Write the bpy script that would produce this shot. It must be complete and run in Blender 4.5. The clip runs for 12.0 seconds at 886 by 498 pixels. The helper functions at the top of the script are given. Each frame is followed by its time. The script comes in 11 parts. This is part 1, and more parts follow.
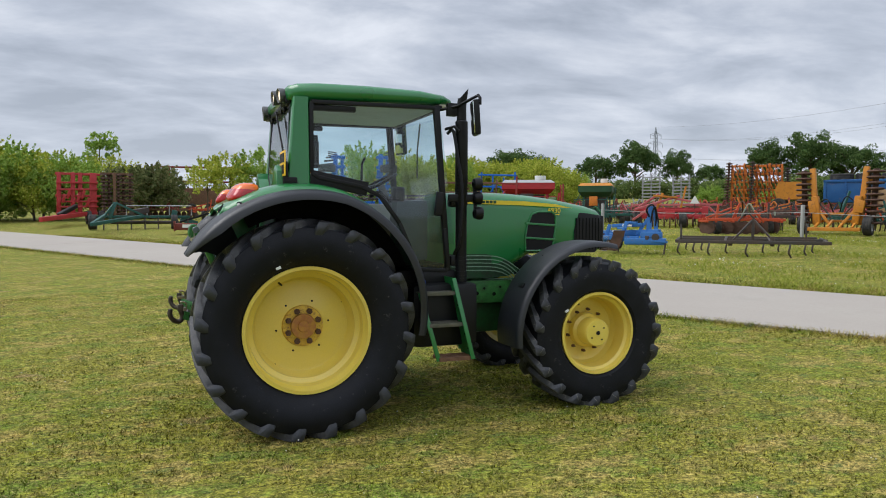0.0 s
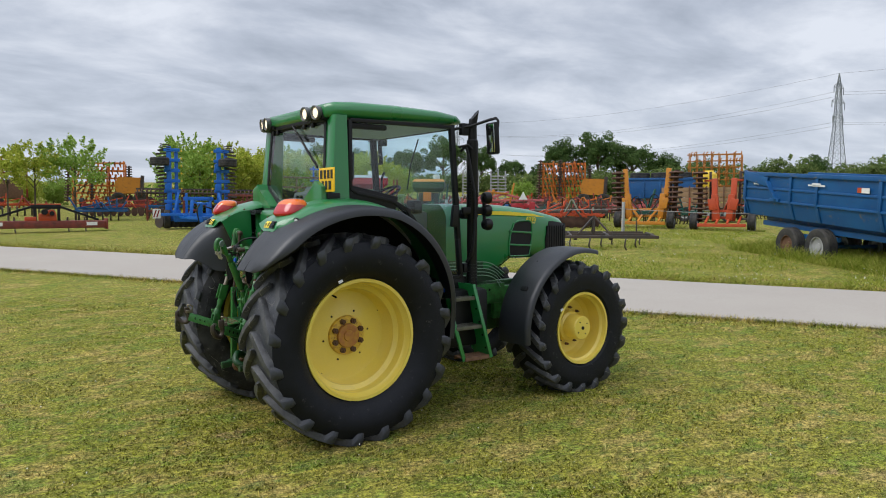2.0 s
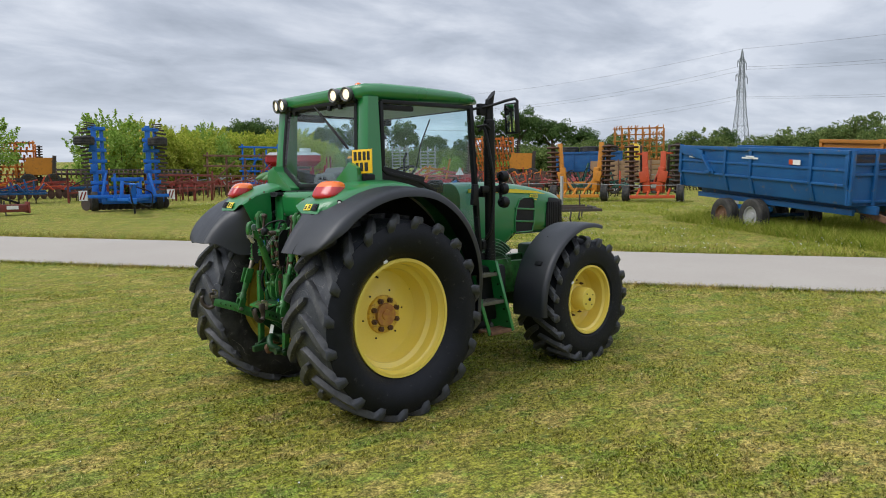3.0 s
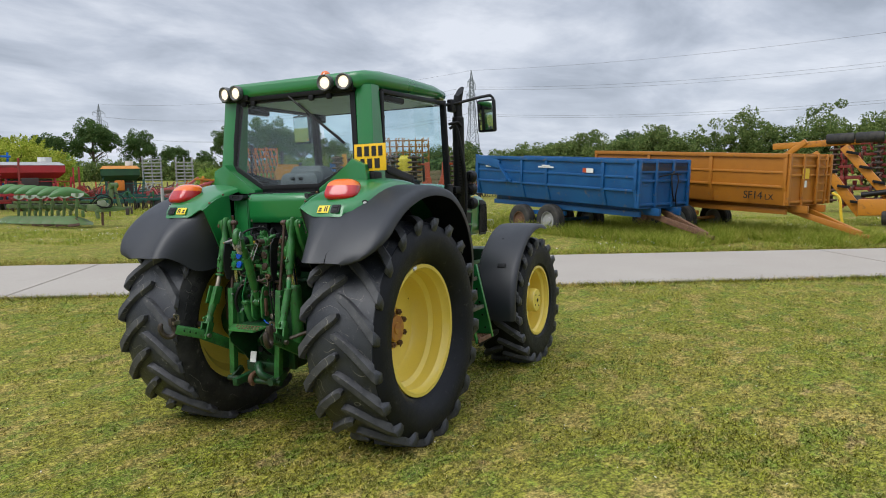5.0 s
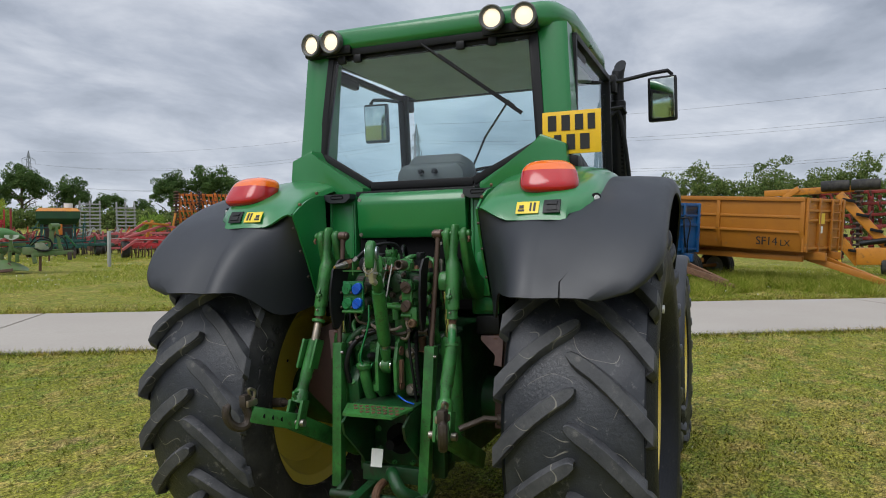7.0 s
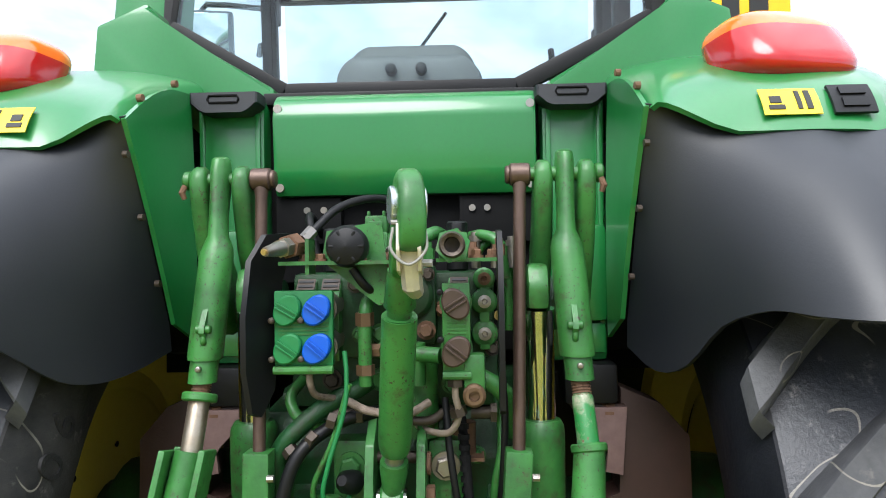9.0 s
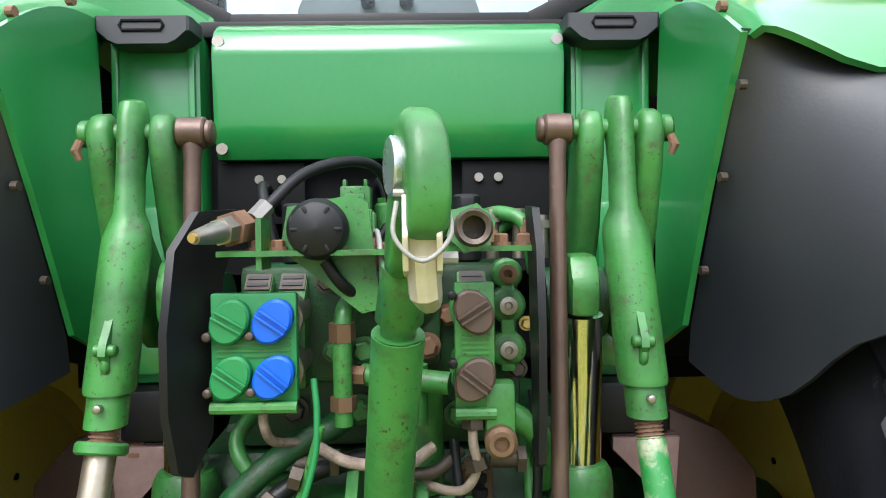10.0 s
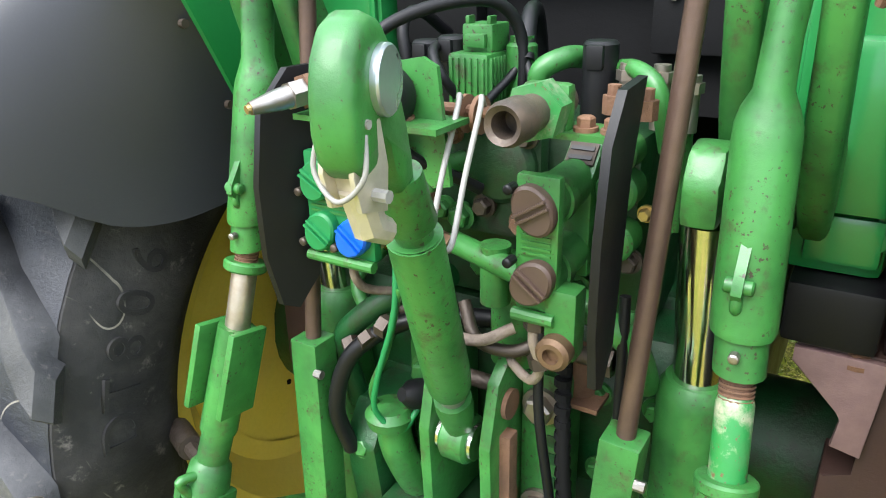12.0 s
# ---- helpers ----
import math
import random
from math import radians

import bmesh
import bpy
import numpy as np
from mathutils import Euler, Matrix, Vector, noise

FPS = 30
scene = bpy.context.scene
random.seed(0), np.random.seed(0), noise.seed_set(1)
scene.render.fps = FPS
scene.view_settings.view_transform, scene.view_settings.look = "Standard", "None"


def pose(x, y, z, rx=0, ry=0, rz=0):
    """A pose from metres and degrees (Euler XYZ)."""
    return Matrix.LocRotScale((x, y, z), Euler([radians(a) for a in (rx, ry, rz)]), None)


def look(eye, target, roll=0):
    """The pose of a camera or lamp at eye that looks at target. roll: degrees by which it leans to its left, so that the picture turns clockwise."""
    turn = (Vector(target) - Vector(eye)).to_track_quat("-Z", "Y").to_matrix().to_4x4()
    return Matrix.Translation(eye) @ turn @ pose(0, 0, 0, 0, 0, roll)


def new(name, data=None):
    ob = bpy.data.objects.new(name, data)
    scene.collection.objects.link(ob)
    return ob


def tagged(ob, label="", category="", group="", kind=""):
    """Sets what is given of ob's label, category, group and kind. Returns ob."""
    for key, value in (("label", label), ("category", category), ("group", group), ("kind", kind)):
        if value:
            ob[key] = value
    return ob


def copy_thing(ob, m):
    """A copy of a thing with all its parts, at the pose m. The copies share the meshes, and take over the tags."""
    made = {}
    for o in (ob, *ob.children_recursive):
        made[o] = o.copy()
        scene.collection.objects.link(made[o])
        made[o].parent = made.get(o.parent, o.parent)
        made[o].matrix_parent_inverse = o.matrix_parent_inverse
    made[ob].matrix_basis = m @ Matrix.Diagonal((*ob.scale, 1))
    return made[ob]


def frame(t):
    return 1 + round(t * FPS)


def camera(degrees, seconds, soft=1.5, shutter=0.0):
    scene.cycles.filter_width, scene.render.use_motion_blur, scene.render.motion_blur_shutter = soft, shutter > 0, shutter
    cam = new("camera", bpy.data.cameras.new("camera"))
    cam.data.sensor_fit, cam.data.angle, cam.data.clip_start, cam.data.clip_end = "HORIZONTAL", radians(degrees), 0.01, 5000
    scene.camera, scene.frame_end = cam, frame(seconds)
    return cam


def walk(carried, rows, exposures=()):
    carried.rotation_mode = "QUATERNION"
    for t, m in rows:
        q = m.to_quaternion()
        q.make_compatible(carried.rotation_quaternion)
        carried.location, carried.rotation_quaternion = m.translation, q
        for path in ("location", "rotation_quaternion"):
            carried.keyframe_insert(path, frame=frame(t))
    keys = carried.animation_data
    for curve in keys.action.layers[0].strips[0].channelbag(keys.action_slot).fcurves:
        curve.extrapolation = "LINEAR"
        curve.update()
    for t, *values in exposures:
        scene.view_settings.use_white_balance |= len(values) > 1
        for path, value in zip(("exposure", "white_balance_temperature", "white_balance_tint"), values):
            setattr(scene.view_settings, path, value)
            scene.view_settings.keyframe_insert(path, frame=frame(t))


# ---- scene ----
cam = camera(63.9, 12.0, 1.0)
PATH = [
    (0, (-1.036, -6.948, 1.822), (-0.324, -5.082, 1.728), 0.2),
    (0.5, (-1.528, -6.86, 1.902), (-0.773, -5.01, 1.815), 0.6),
    (1, (-2.068, -6.753, 1.945), (-1.194, -4.957, 1.861), 0.7),
    (1.5, (-2.548, -6.573, 1.968), (-1.508, -4.868, 1.874), 0.8),
    (2, (-3.054, -6.442, 2.01), (-1.866, -4.837, 1.895), 0.1),
    (2.5, (-3.532, -6.273, 2.079), (-2.267, -4.732, 1.928), -0.5),
    (2.7, (-3.701, -6.146, 2.066), (-2.404, -4.633, 1.9), -0.7),
    (4.3, (-4.72, -4.629, 2.037), (-3.104, -3.471, 1.817), -0.7),
    (4.5, (-4.797, -4.401, 2.025), (-3.147, -3.293, 1.807), -0.8),
    (5, (-4.92, -3.822, 1.981), (-3.139, -2.926, 1.817), -1.5),
    (5.5, (-4.812, -3.211, 1.909), (-3.011, -2.352, 1.769), -1.2),
    (6, (-4.558, -2.6, 1.848), (-2.733, -1.785, 1.797), -1.2),
    (6.5, (-4.121, -2.062, 1.763), (-2.281, -1.281, 1.71), -1.4),
    (7, (-3.641, -1.51, 1.725), (-1.785, -0.766, 1.706), -1.0),
    (7.2, (-3.428, -1.3, 1.698), (-1.563, -0.578, 1.699), -0.9),
    (8.8, (-2.064, -0.197, 1.612), (-0.069, -0.067, 1.633), -0.9),
    (9, (-1.937, -0.144, 1.595), (0.061, -0.067, 1.63), -0.9),
    (9.5, (-1.685, -0.059, 1.579), (0.315, -0.077, 1.608), -0.9),
    (10, (-1.543, -0.057, 1.612), (0.457, -0.1, 1.581), -0.8),
    (10.5, (-1.467, -0.261, 1.726), (0.479, 0.154, 1.527), -1.4),
    (11, (-1.371, -0.429, 1.805), (0.304, 0.464, 1.173), -0.9),
    (11.5, (-1.316, -0.452, 1.811), (0.215, 0.623, 1.105), -1.5),
    (12, (-1.309, -0.419, 1.775), (0.256, 0.566, 1.014), -1.5),
]
walk(cam, [(t, look(eye, target, roll)) for t, eye, target, roll in PATH], [(0, 0.0, 6200, 10), (2.7, 0.0, 6200, 10), (4.3, 0.0, 6200, 10), (5.5, -0.05, 6200, 10), (6.5, -0.2, 6200, 10), (7.2, -0.15, 6200, 10), (8.8, 0.95, 6200, 10), (9.5, 1.3, 6200, 10), (10.0, 1.48, 6200, 10), (10.5, 1.55, 6200, 10), (11.0, 1.82, 6200, 10), (12.0, 1.85, 6200, 10)])

# ---- light ----
SUN_EL, SUN_AZ = radians(50), radians(287)
world = bpy.data.worlds.new("overcast_sky")
scene.world = world
world.use_nodes = True
wn, wl = world.node_tree.nodes, world.node_tree.links
wn.clear()


def wnode(kind, **values):
    n = wn.new(kind)
    for key, v in values.items():
        n.inputs[key].default_value = v
    return n


w_sky = wn.new("ShaderNodeTexSky")
w_sky.sky_type, w_sky.sun_disc, w_sky.sun_elevation, w_sky.sun_rotation = "NISHITA", False, SUN_EL, SUN_AZ
w_co = wn.new("ShaderNodeTexCoord")
w_sep = wn.new("ShaderNodeSeparateXYZ")
wl.new(w_co.outputs["Generated"], w_sep.inputs[0])
w_z = wn.new("ShaderNodeMath")
w_z.operation = "MAXIMUM"
w_z.inputs[1].default_value = 0.0
wl.new(w_sep.outputs[2], w_z.inputs[0])
w_add = wn.new("ShaderNodeMath")
w_add.operation = "ADD"
w_add.inputs[1].default_value = 0.16
wl.new(w_z.outputs[0], w_add.inputs[0])
w_dx, w_dy = wn.new("ShaderNodeMath"), wn.new("ShaderNodeMath")
for node, out in ((w_dx, 0), (w_dy, 1)):
    node.operation = "DIVIDE"
    wl.new(w_sep.outputs[out], node.inputs[0])
    wl.new(w_add.outputs[0], node.inputs[1])
w_xy = wn.new("ShaderNodeCombineXYZ")
wl.new(w_dx.outputs[0], w_xy.inputs[0])
wl.new(w_dy.outputs[0], w_xy.inputs[1])
w_map = wn.new("ShaderNodeMapping")
w_map.inputs["Scale"].default_value = (0.85, 1.15, 1)
w_map.inputs["Rotation"].default_value = (0, 0, radians(35))
wl.new(w_xy.outputs[0], w_map.inputs[0])
w_n1 = wnode("ShaderNodeTexNoise", Scale=1.45, Detail=9.0, Roughness=0.57, Distortion=0.25)
w_n2 = wnode("ShaderNodeTexNoise", Scale=0.42, Detail=3.0, Roughness=0.5)
wl.new(w_map.outputs[0], w_n1.inputs["Vector"])
wl.new(w_map.outputs[0], w_n2.inputs["Vector"])
w_mixn = wn.new("ShaderNodeMath")
w_mixn.operation = "MULTIPLY_ADD"
w_mixn.inputs[1].default_value = 0.55
wl.new(w_n2.outputs[0], w_mixn.inputs[0])
wl.new(w_n1.outputs[0], w_mixn.inputs[2])
w_ramp = wn.new("ShaderNodeValToRGB")
w_ramp.color_ramp.elements[0].position, w_ramp.color_ramp.elements[0].color = 0.60, (0.37, 0.41, 0.48, 1)
w_ramp.color_ramp.elements[1].position, w_ramp.color_ramp.elements[1].color = 0.93, (0.88, 0.90, 0.95, 1)
mid = w_ramp.color_ramp.elements.new(0.75)
mid.color = (0.56, 0.60, 0.68, 1)
wl.new(w_mixn.outputs[0], w_ramp.inputs[0])
# brighter cloud base towards the horizon
w_hz = wn.new("ShaderNodeMapRange")
w_hz.inputs[1].default_value, w_hz.inputs[2].default_value = 0.0, 0.30
w_hz.inputs[3].default_value, w_hz.inputs[4].default_value = 0.45, 0.0
wl.new(w_sep.outputs[2], w_hz.inputs[0])
w_hmix = wn.new("ShaderNodeMixRGB")
w_hmix.inputs[2].default_value = (0.80, 0.84, 0.90, 1)
wl.new(w_hz.outputs[0], w_hmix.inputs[0])
wl.new(w_ramp.outputs[0], w_hmix.inputs[1])
# an overcast sky is about twice as bright overhead as low down
w_zen = wn.new("ShaderNodeMapRange")
for i, v in enumerate((0.30, 1.0, 1.0, 2.2)):
    w_zen.inputs[i + 1].default_value = v
wl.new(w_sep.outputs[2], w_zen.inputs[0])
w_gain = wn.new("ShaderNodeVectorMath")
w_gain.operation = "SCALE"
wl.new(w_hmix.outputs[0], w_gain.inputs[0])
wl.new(w_zen.outputs[0], w_gain.inputs["Scale"])
w_b1 = wnode("ShaderNodeBackground", Strength=0.06)
w_b2 = wnode("ShaderNodeBackground", Strength=0.95)
wl.new(w_sky.outputs[0], w_b1.inputs[0])
wl.new(w_gain.outputs[0], w_b2.inputs[0])
w_sum = wn.new("ShaderNodeMixShader")
w_sum.inputs[0].default_value = 0.93
wl.new(w_b1.outputs[0], w_sum.inputs[1])
wl.new(w_b2.outputs[0], w_sum.inputs[2])
w_out = wn.new("ShaderNodeOutputWorld")
wl.new(w_sum.outputs[0], w_out.inputs[0])

sun = new("sun", bpy.data.lights.new("sun", "SUN"))
sun.data.energy, sun.data.angle, sun.data.color = 2.1, radians(40), (1, 0.96, 0.9)
sun.matrix_world = pose(0, 0, 30, 90 - math.degrees(SUN_EL), 0, 180 - math.degrees(SUN_AZ))

# ---- materials ----


def paint(name, base, rough=0.5, metal=0.0, second=None, blotch=3.0, amount=0.35, grain=60.0, bump=0.05, coat=0.0, dirt=None, dirt_amount=0.0, per_piece=0.0, spec=0.5, chips=None, chip_at=0.64, lines=None):
    """Base colour with stains at one scale, grain at another, optional wear and dust colours."""
    m = bpy.data.materials.new(name)
    m.use_nodes = True
    nt = m.node_tree
    b = nt.nodes["Principled BSDF"]
    co = nt.nodes.new("ShaderNodeTexCoord")

    def tex(scale, detail=4.0, rough_=0.6):
        n = nt.nodes.new("ShaderNodeTexNoise")
        n.inputs["Scale"].default_value, n.inputs["Detail"].default_value, n.inputs["Roughness"].default_value = scale, detail, rough_
        nt.links.new(co.outputs["Object"], n.inputs["Vector"])
        return n

    def span(src, a, bb, lo=0.0, hi=1.0):
        n = nt.nodes.new("ShaderNodeMapRange")
        for i, v in enumerate((a, bb, lo, hi)):
            n.inputs[i + 1].default_value = v
        nt.links.new(src, n.inputs[0])
        return n.outputs[0]

    def mix(fac, c1, c2):
        n = nt.nodes.new("ShaderNodeMixRGB")
        for i, c in ((1, c1), (2, c2)):
            if isinstance(c, tuple):
                n.inputs[i].default_value = (*c, 1)
            else:
                nt.links.new(c, n.inputs[i])
        nt.links.new(fac, n.inputs[0])
        return n.outputs[0]

    second = second or tuple(v * 0.72 for v in base)
    big, fine = tex(blotch), tex(grain, 5.0, 0.7)
    col = mix(span(big.outputs[0], 0.40, 0.66, 0, amount), base, second)
    col = mix(span(fine.outputs[0], 0.42, 0.75, 0, 0.35), col, tuple(v * 0.8 for v in base))
    if dirt:
        d = tex(blotch * 2.7, 8.0, 0.72)
        col = mix(span(d.outputs[0], 0.62 - 0.25 * dirt_amount, 0.72, 0, 1), col, dirt)
    if chips:
        c1, c2 = tex(140.0, 4.0, 0.7), tex(8.0, 3.0, 0.6)
        k = nt.nodes.new("ShaderNodeMath")
        k.operation = "MULTIPLY_ADD"
        k.inputs[1].default_value = 0.35
        nt.links.new(c2.outputs[0], k.inputs[0])
        nt.links.new(c1.outputs[0], k.inputs[2])
        col = mix(span(k.outputs[0], chip_at + 0.175, chip_at + 0.20, 0, 0.95), col, chips)
    if lines:
        # long thin scratches: narrow bands along a slow field, broken up by a second one
        l1, l2 = tex(4.5, 1.0, 0.4), tex(9.0, 2.0, 0.5)
        ab = nt.nodes.new("ShaderNodeMath")
        ab.operation = "COMPARE"
        ab.inputs[1].default_value, ab.inputs[2].default_value = 0.5, 0.0035
        nt.links.new(l1.outputs[0], ab.inputs[0])
        k = nt.nodes.new("ShaderNodeMath")
        k.operation = "MULTIPLY"
        nt.links.new(ab.outputs[0], k.inputs[0])
        nt.links.new(span(l2.outputs[0], 0.46, 0.56, 0, 0.75), k.inputs[1])
        col = mix(k.outputs[0], col, lines)
    if per_piece:
        oi = nt.nodes.new("ShaderNodeObjectInfo")
        col = mix(span(oi.outputs["Random"], 0, 1, 0, per_piece), col, second)
    nt.links.new(col, b.inputs["Base Color"])
    nt.links.new(span(big.outputs[0], 0.3, 0.75, max(0.02, rough - 0.08), min(1, rough + 0.14)), b.inputs["Roughness"])
    b.inputs["Metallic"].default_value = metal
    b.inputs["Coat Weight"].default_value = coat
    b.inputs["Coat Roughness"].default_value = 0.12
    b.inputs["Specular IOR Level"].default_value = spec
    if bump:
        bp = nt.nodes.new("ShaderNodeBump")
        bp.inputs["Strength"].default_value, bp.inputs["Distance"].default_value = bump, 0.01
        nt.links.new(fine.outputs[0], bp.inputs["Height"])
        nt.links.new(bp.outputs[0], b.inputs["Normal"])
    return m


def glow(name, colour, strength):
    m = bpy.data.materials.new(name)
    m.use_nodes = True
    b = m.node_tree.nodes["Principled BSDF"]
    b.inputs["Base Color"].default_value = (*colour, 1)
    b.inputs["Emission Color"].default_value = (*colour, 1)
    b.inputs["Emission Strength"].default_value = strength
    return m


def glazing(name, tint, gloss=1.0, rough=0.02, haze=0.0):
    m = bpy.data.materials.new(name)
    m.use_nodes = True
    nt = m.node_tree
    nt.nodes.clear()
    tr, gl, mx, fr, out = [nt.nodes.new("ShaderNode" + k) for k in ("BsdfTransparent", "BsdfGlossy", "MixShader", "LayerWeight", "OutputMaterial")]
    tr.inputs[0].default_value = (*tint, 1)
    gl.inputs["Roughness"].default_value = rough
    fr.inputs[0].default_value = 0.5
    pw, sc = nt.nodes.new("ShaderNodeMath"), nt.nodes.new("ShaderNodeMath")
    pw.operation, sc.operation = "POWER", "MULTIPLY_ADD"
    pw.inputs[1].default_value = 5.0
    sc.inputs[1].default_value, sc.inputs[2].default_value = 0.95 * gloss, 0.045 * gloss
    nt.links.new(fr.outputs["Facing"], pw.inputs[0])
    nt.links.new(pw.outputs[0], sc.inputs[0])
    nt.links.new(sc.outputs[0], mx.inputs[0])
    nt.links.new(tr.outputs[0], mx.inputs[1])
    nt.links.new(gl.outputs[0], mx.inputs[2])
    last = mx
    if haze:
        df, m2 = nt.nodes.new("ShaderNodeBsdfDiffuse"), nt.nodes.new("ShaderNodeMixShader")
        df.inputs[0].default_value = (0.45, 0.50, 0.52, 1)
        m2.inputs[0].default_value = haze
        nt.links.new(mx.outputs[0], m2.inputs[1])
        nt.links.new(df.outputs[0], m2.inputs[2])
        last = m2
    nt.links.new(last.outputs[0], out.inputs[0])
    return m


GREEN = paint("green_paint", (0.013, 0.170, 0.038), 0.32, blotch=2.0, amount=0.25, grain=90, bump=0.02, coat=0.7, second=(0.019, 0.195, 0.047))
GREEN_WORN = paint("worn_green_paint", (0.038, 0.180, 0.036), 0.44, blotch=9.0, amount=0.9, second=(0.010, 0.070, 0.012), grain=90, bump=0.1, coat=0.14, dirt=(0.038, 0.034, 0.017), dirt_amount=0.30, chips=(0.032, 0.018, 0.010), chip_at=0.63)
GREEN_RUBBED = paint("rubbed_green_paint", (0.02, 0.17, 0.038), 0.4, blotch=10.0, amount=0.5, second=(0.16, 0.24, 0.13), grain=120, bump=0.1, dirt=(0.36, 0.32, 0.25), dirt_amount=0.5, chips=(0.12, 0.06, 0.03), chip_at=0.62)
BRAID = paint("dirty_braid", (0.24, 0.19, 0.15), 0.7, blotch=30.0, amount=0.9, second=(0.09, 0.06, 0.045), grain=200, bump=0.4)
PALE_WIRE = paint("pale_wire", (0.25, 0.245, 0.225), 0.4, blotch=20.0, amount=0.6, grain=150, bump=0.05)
OLD_BRASS = paint("old_brass", (0.15, 0.09, 0.05), 0.5, metal=0.5, blotch=25.0, amount=0.6, grain=150, bump=0.15)
BARE_ROD = paint("bare_rod", (0.40, 0.35, 0.28), 0.35, metal=0.85, blotch=16.0, amount=0.8, second=(0.24, 0.17, 0.10), grain=120, bump=0.08)
GREEN_DARK = paint("oily_green_paint", (0.006, 0.06, 0.014), 0.45, blotch=7.0, amount=0.8, second=(0.008, 0.016, 0.006), grain=80, bump=0.25, dirt=(0.02, 0.014, 0.009), dirt_amount=0.4)
OILY_STEEL = paint("oily_steel", (0.075, 0.06, 0.048), 0.45, metal=0.5, blotch=14.0, amount=0.7, second=(0.035, 0.022, 0.015), grain=120, bump=0.2)
YELLOW = paint("yellow_wheel_paint", (0.80, 0.61, 0.085), 0.42, blotch=4.0, amount=0.4, second=(0.76, 0.60, 0.16), grain=90, bump=0.04, coat=0.6)
YELLOW_FLAT = paint("yellow_decal", (0.82, 0.62, 0.03), 0.45, blotch=5.0, amount=0.1, bump=0.0)
PLATE_YELLOW = paint("plate_yellow", (0.85, 0.52, 0.01), 0.4, blotch=6.0, amount=0.2, bump=0.0)
RUBBER = paint("tyre_rubber", (0.0055, 0.0062, 0.0092), 0.5, blotch=5.0, amount=0.8, second=(0.012, 0.0132, 0.0180), grain=70, bump=0.25, dirt=(0.08, 0.08, 0.08), dirt_amount=0.02, spec=0.22)
RUBBER_DUSTY = paint("dried_mud_rubber", (0.020, 0.020, 0.021), 0.6, blotch=7.0, amount=0.9, second=(0.060, 0.057, 0.054), grain=60, bump=0.3, dirt=(0.17, 0.155, 0.14), dirt_amount=0.14, spec=0.3, lines=(0.26, 0.24, 0.20))
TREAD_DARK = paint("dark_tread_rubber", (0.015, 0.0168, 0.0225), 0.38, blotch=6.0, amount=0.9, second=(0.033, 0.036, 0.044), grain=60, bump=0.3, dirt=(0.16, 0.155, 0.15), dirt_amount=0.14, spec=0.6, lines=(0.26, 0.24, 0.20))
TREAD = paint("dusty_tread_rubber", (0.040, 0.041, 0.045), 0.5, blotch=7.0, amount=0.85, second=(0.092, 0.092, 0.095), grain=80, bump=0.25, dirt=(0.13, 0.125, 0.115), dirt_amount=0.10, spec=0.34, lines=(0.26, 0.24, 0.20))
FENDER_BLACK = paint("grey_black_plastic", (0.0088, 0.0102, 0.0145), 0.46, blotch=2.2, amount=0.7, second=(0.0122, 0.0138, 0.0182), grain=200, bump=0.06, spec=0.66)
BLACK = paint("black_plastic", (0.0045, 0.0045, 0.0055), 0.45, blotch=5.0, amount=0.5, second=(0.008, 0.008, 0.009), grain=150, bump=0.05, spec=0.3)
BLACK_MATT = paint("matt_black", (0.004, 0.004, 0.0045), 0.8, blotch=5.0, grain=90, bump=0.1, spec=0.2)
STEEL = paint("worn_steel", (0.34, 0.32, 0.295), 0.38, metal=0.9, blotch=12.0, amount=0.7, second=(0.25, 0.18, 0.12), grain=150, bump=0.1)
CHROME = paint("chrome_rod", (0.75, 0.73, 0.70), 0.12, metal=1.0, blotch=10.0, amount=0.25, grain=150, bump=0.0)
BUSH = paint("bright_bush", (0.62, 0.66, 0.70), 0.25, metal=0.9, blotch=10.0, amount=0.3, grain=150, bump=0.02)
RUST = paint("rusty_steel", (0.17, 0.085, 0.045), 0.75, blotch=14.0, amount=0.7, second=(0.07, 0.04, 0.025), grain=120, bump=0.3)
BROWN_ROD = paint("brown_rod", (0.11, 0.07, 0.054), 0.36, metal=0.45, blotch=10.0, amount=0.7, second=(0.05, 0.03, 0.022), grain=90, bump=0.12)
BROWN_PAINT = paint("brown_primer", (0.050, 0.024, 0.018), 0.55, blotch=10.0, amount=0.5, second=(0.040, 0.024, 0.018), grain=110, bump=0.15)
PALE_PRIMER = paint("pale_primer", (0.20, 0.125, 0.115), 0.6, blotch=30.0, amount=0.6, second=(0.15, 0.09, 0.085), grain=140, bump=0.15)
ZINC = paint("zinc_casting", (0.62, 0.57, 0.47), 0.36, metal=0.6, blotch=30.0, amount=0.5, second=(0.42, 0.37, 0.27), grain=160, bump=0.12)
DULL_COUPLING = paint("dull_coupling", (0.040, 0.038, 0.036), 0.4, metal=0.4, blotch=18.0, amount=0.9, second=(0.12, 0.085, 0.06), grain=120, bump=0.15)
HUB_YELLOW = paint("rust_stained_yellow", (0.72, 0.48, 0.05), 0.45, blotch=14.0, amount=0.8, second=(0.58, 0.33, 0.03), grain=110, bump=0.08, dirt=(0.26, 0.10, 0.025), dirt_amount=0.45)
HUB_RUST = paint("rust_on_yellow", (0.36, 0.14, 0.035), 0.65, blotch=22.0, amount=0.7, second=(0.50, 0.27, 0.03), grain=120, bump=0.2)
NUT_BROWN = paint("dark_rusty_nut", (0.085, 0.04, 0.022), 0.65, blotch=30, amount=0.6, second=(0.15, 0.07, 0.03), grain=120, bump=0.15)
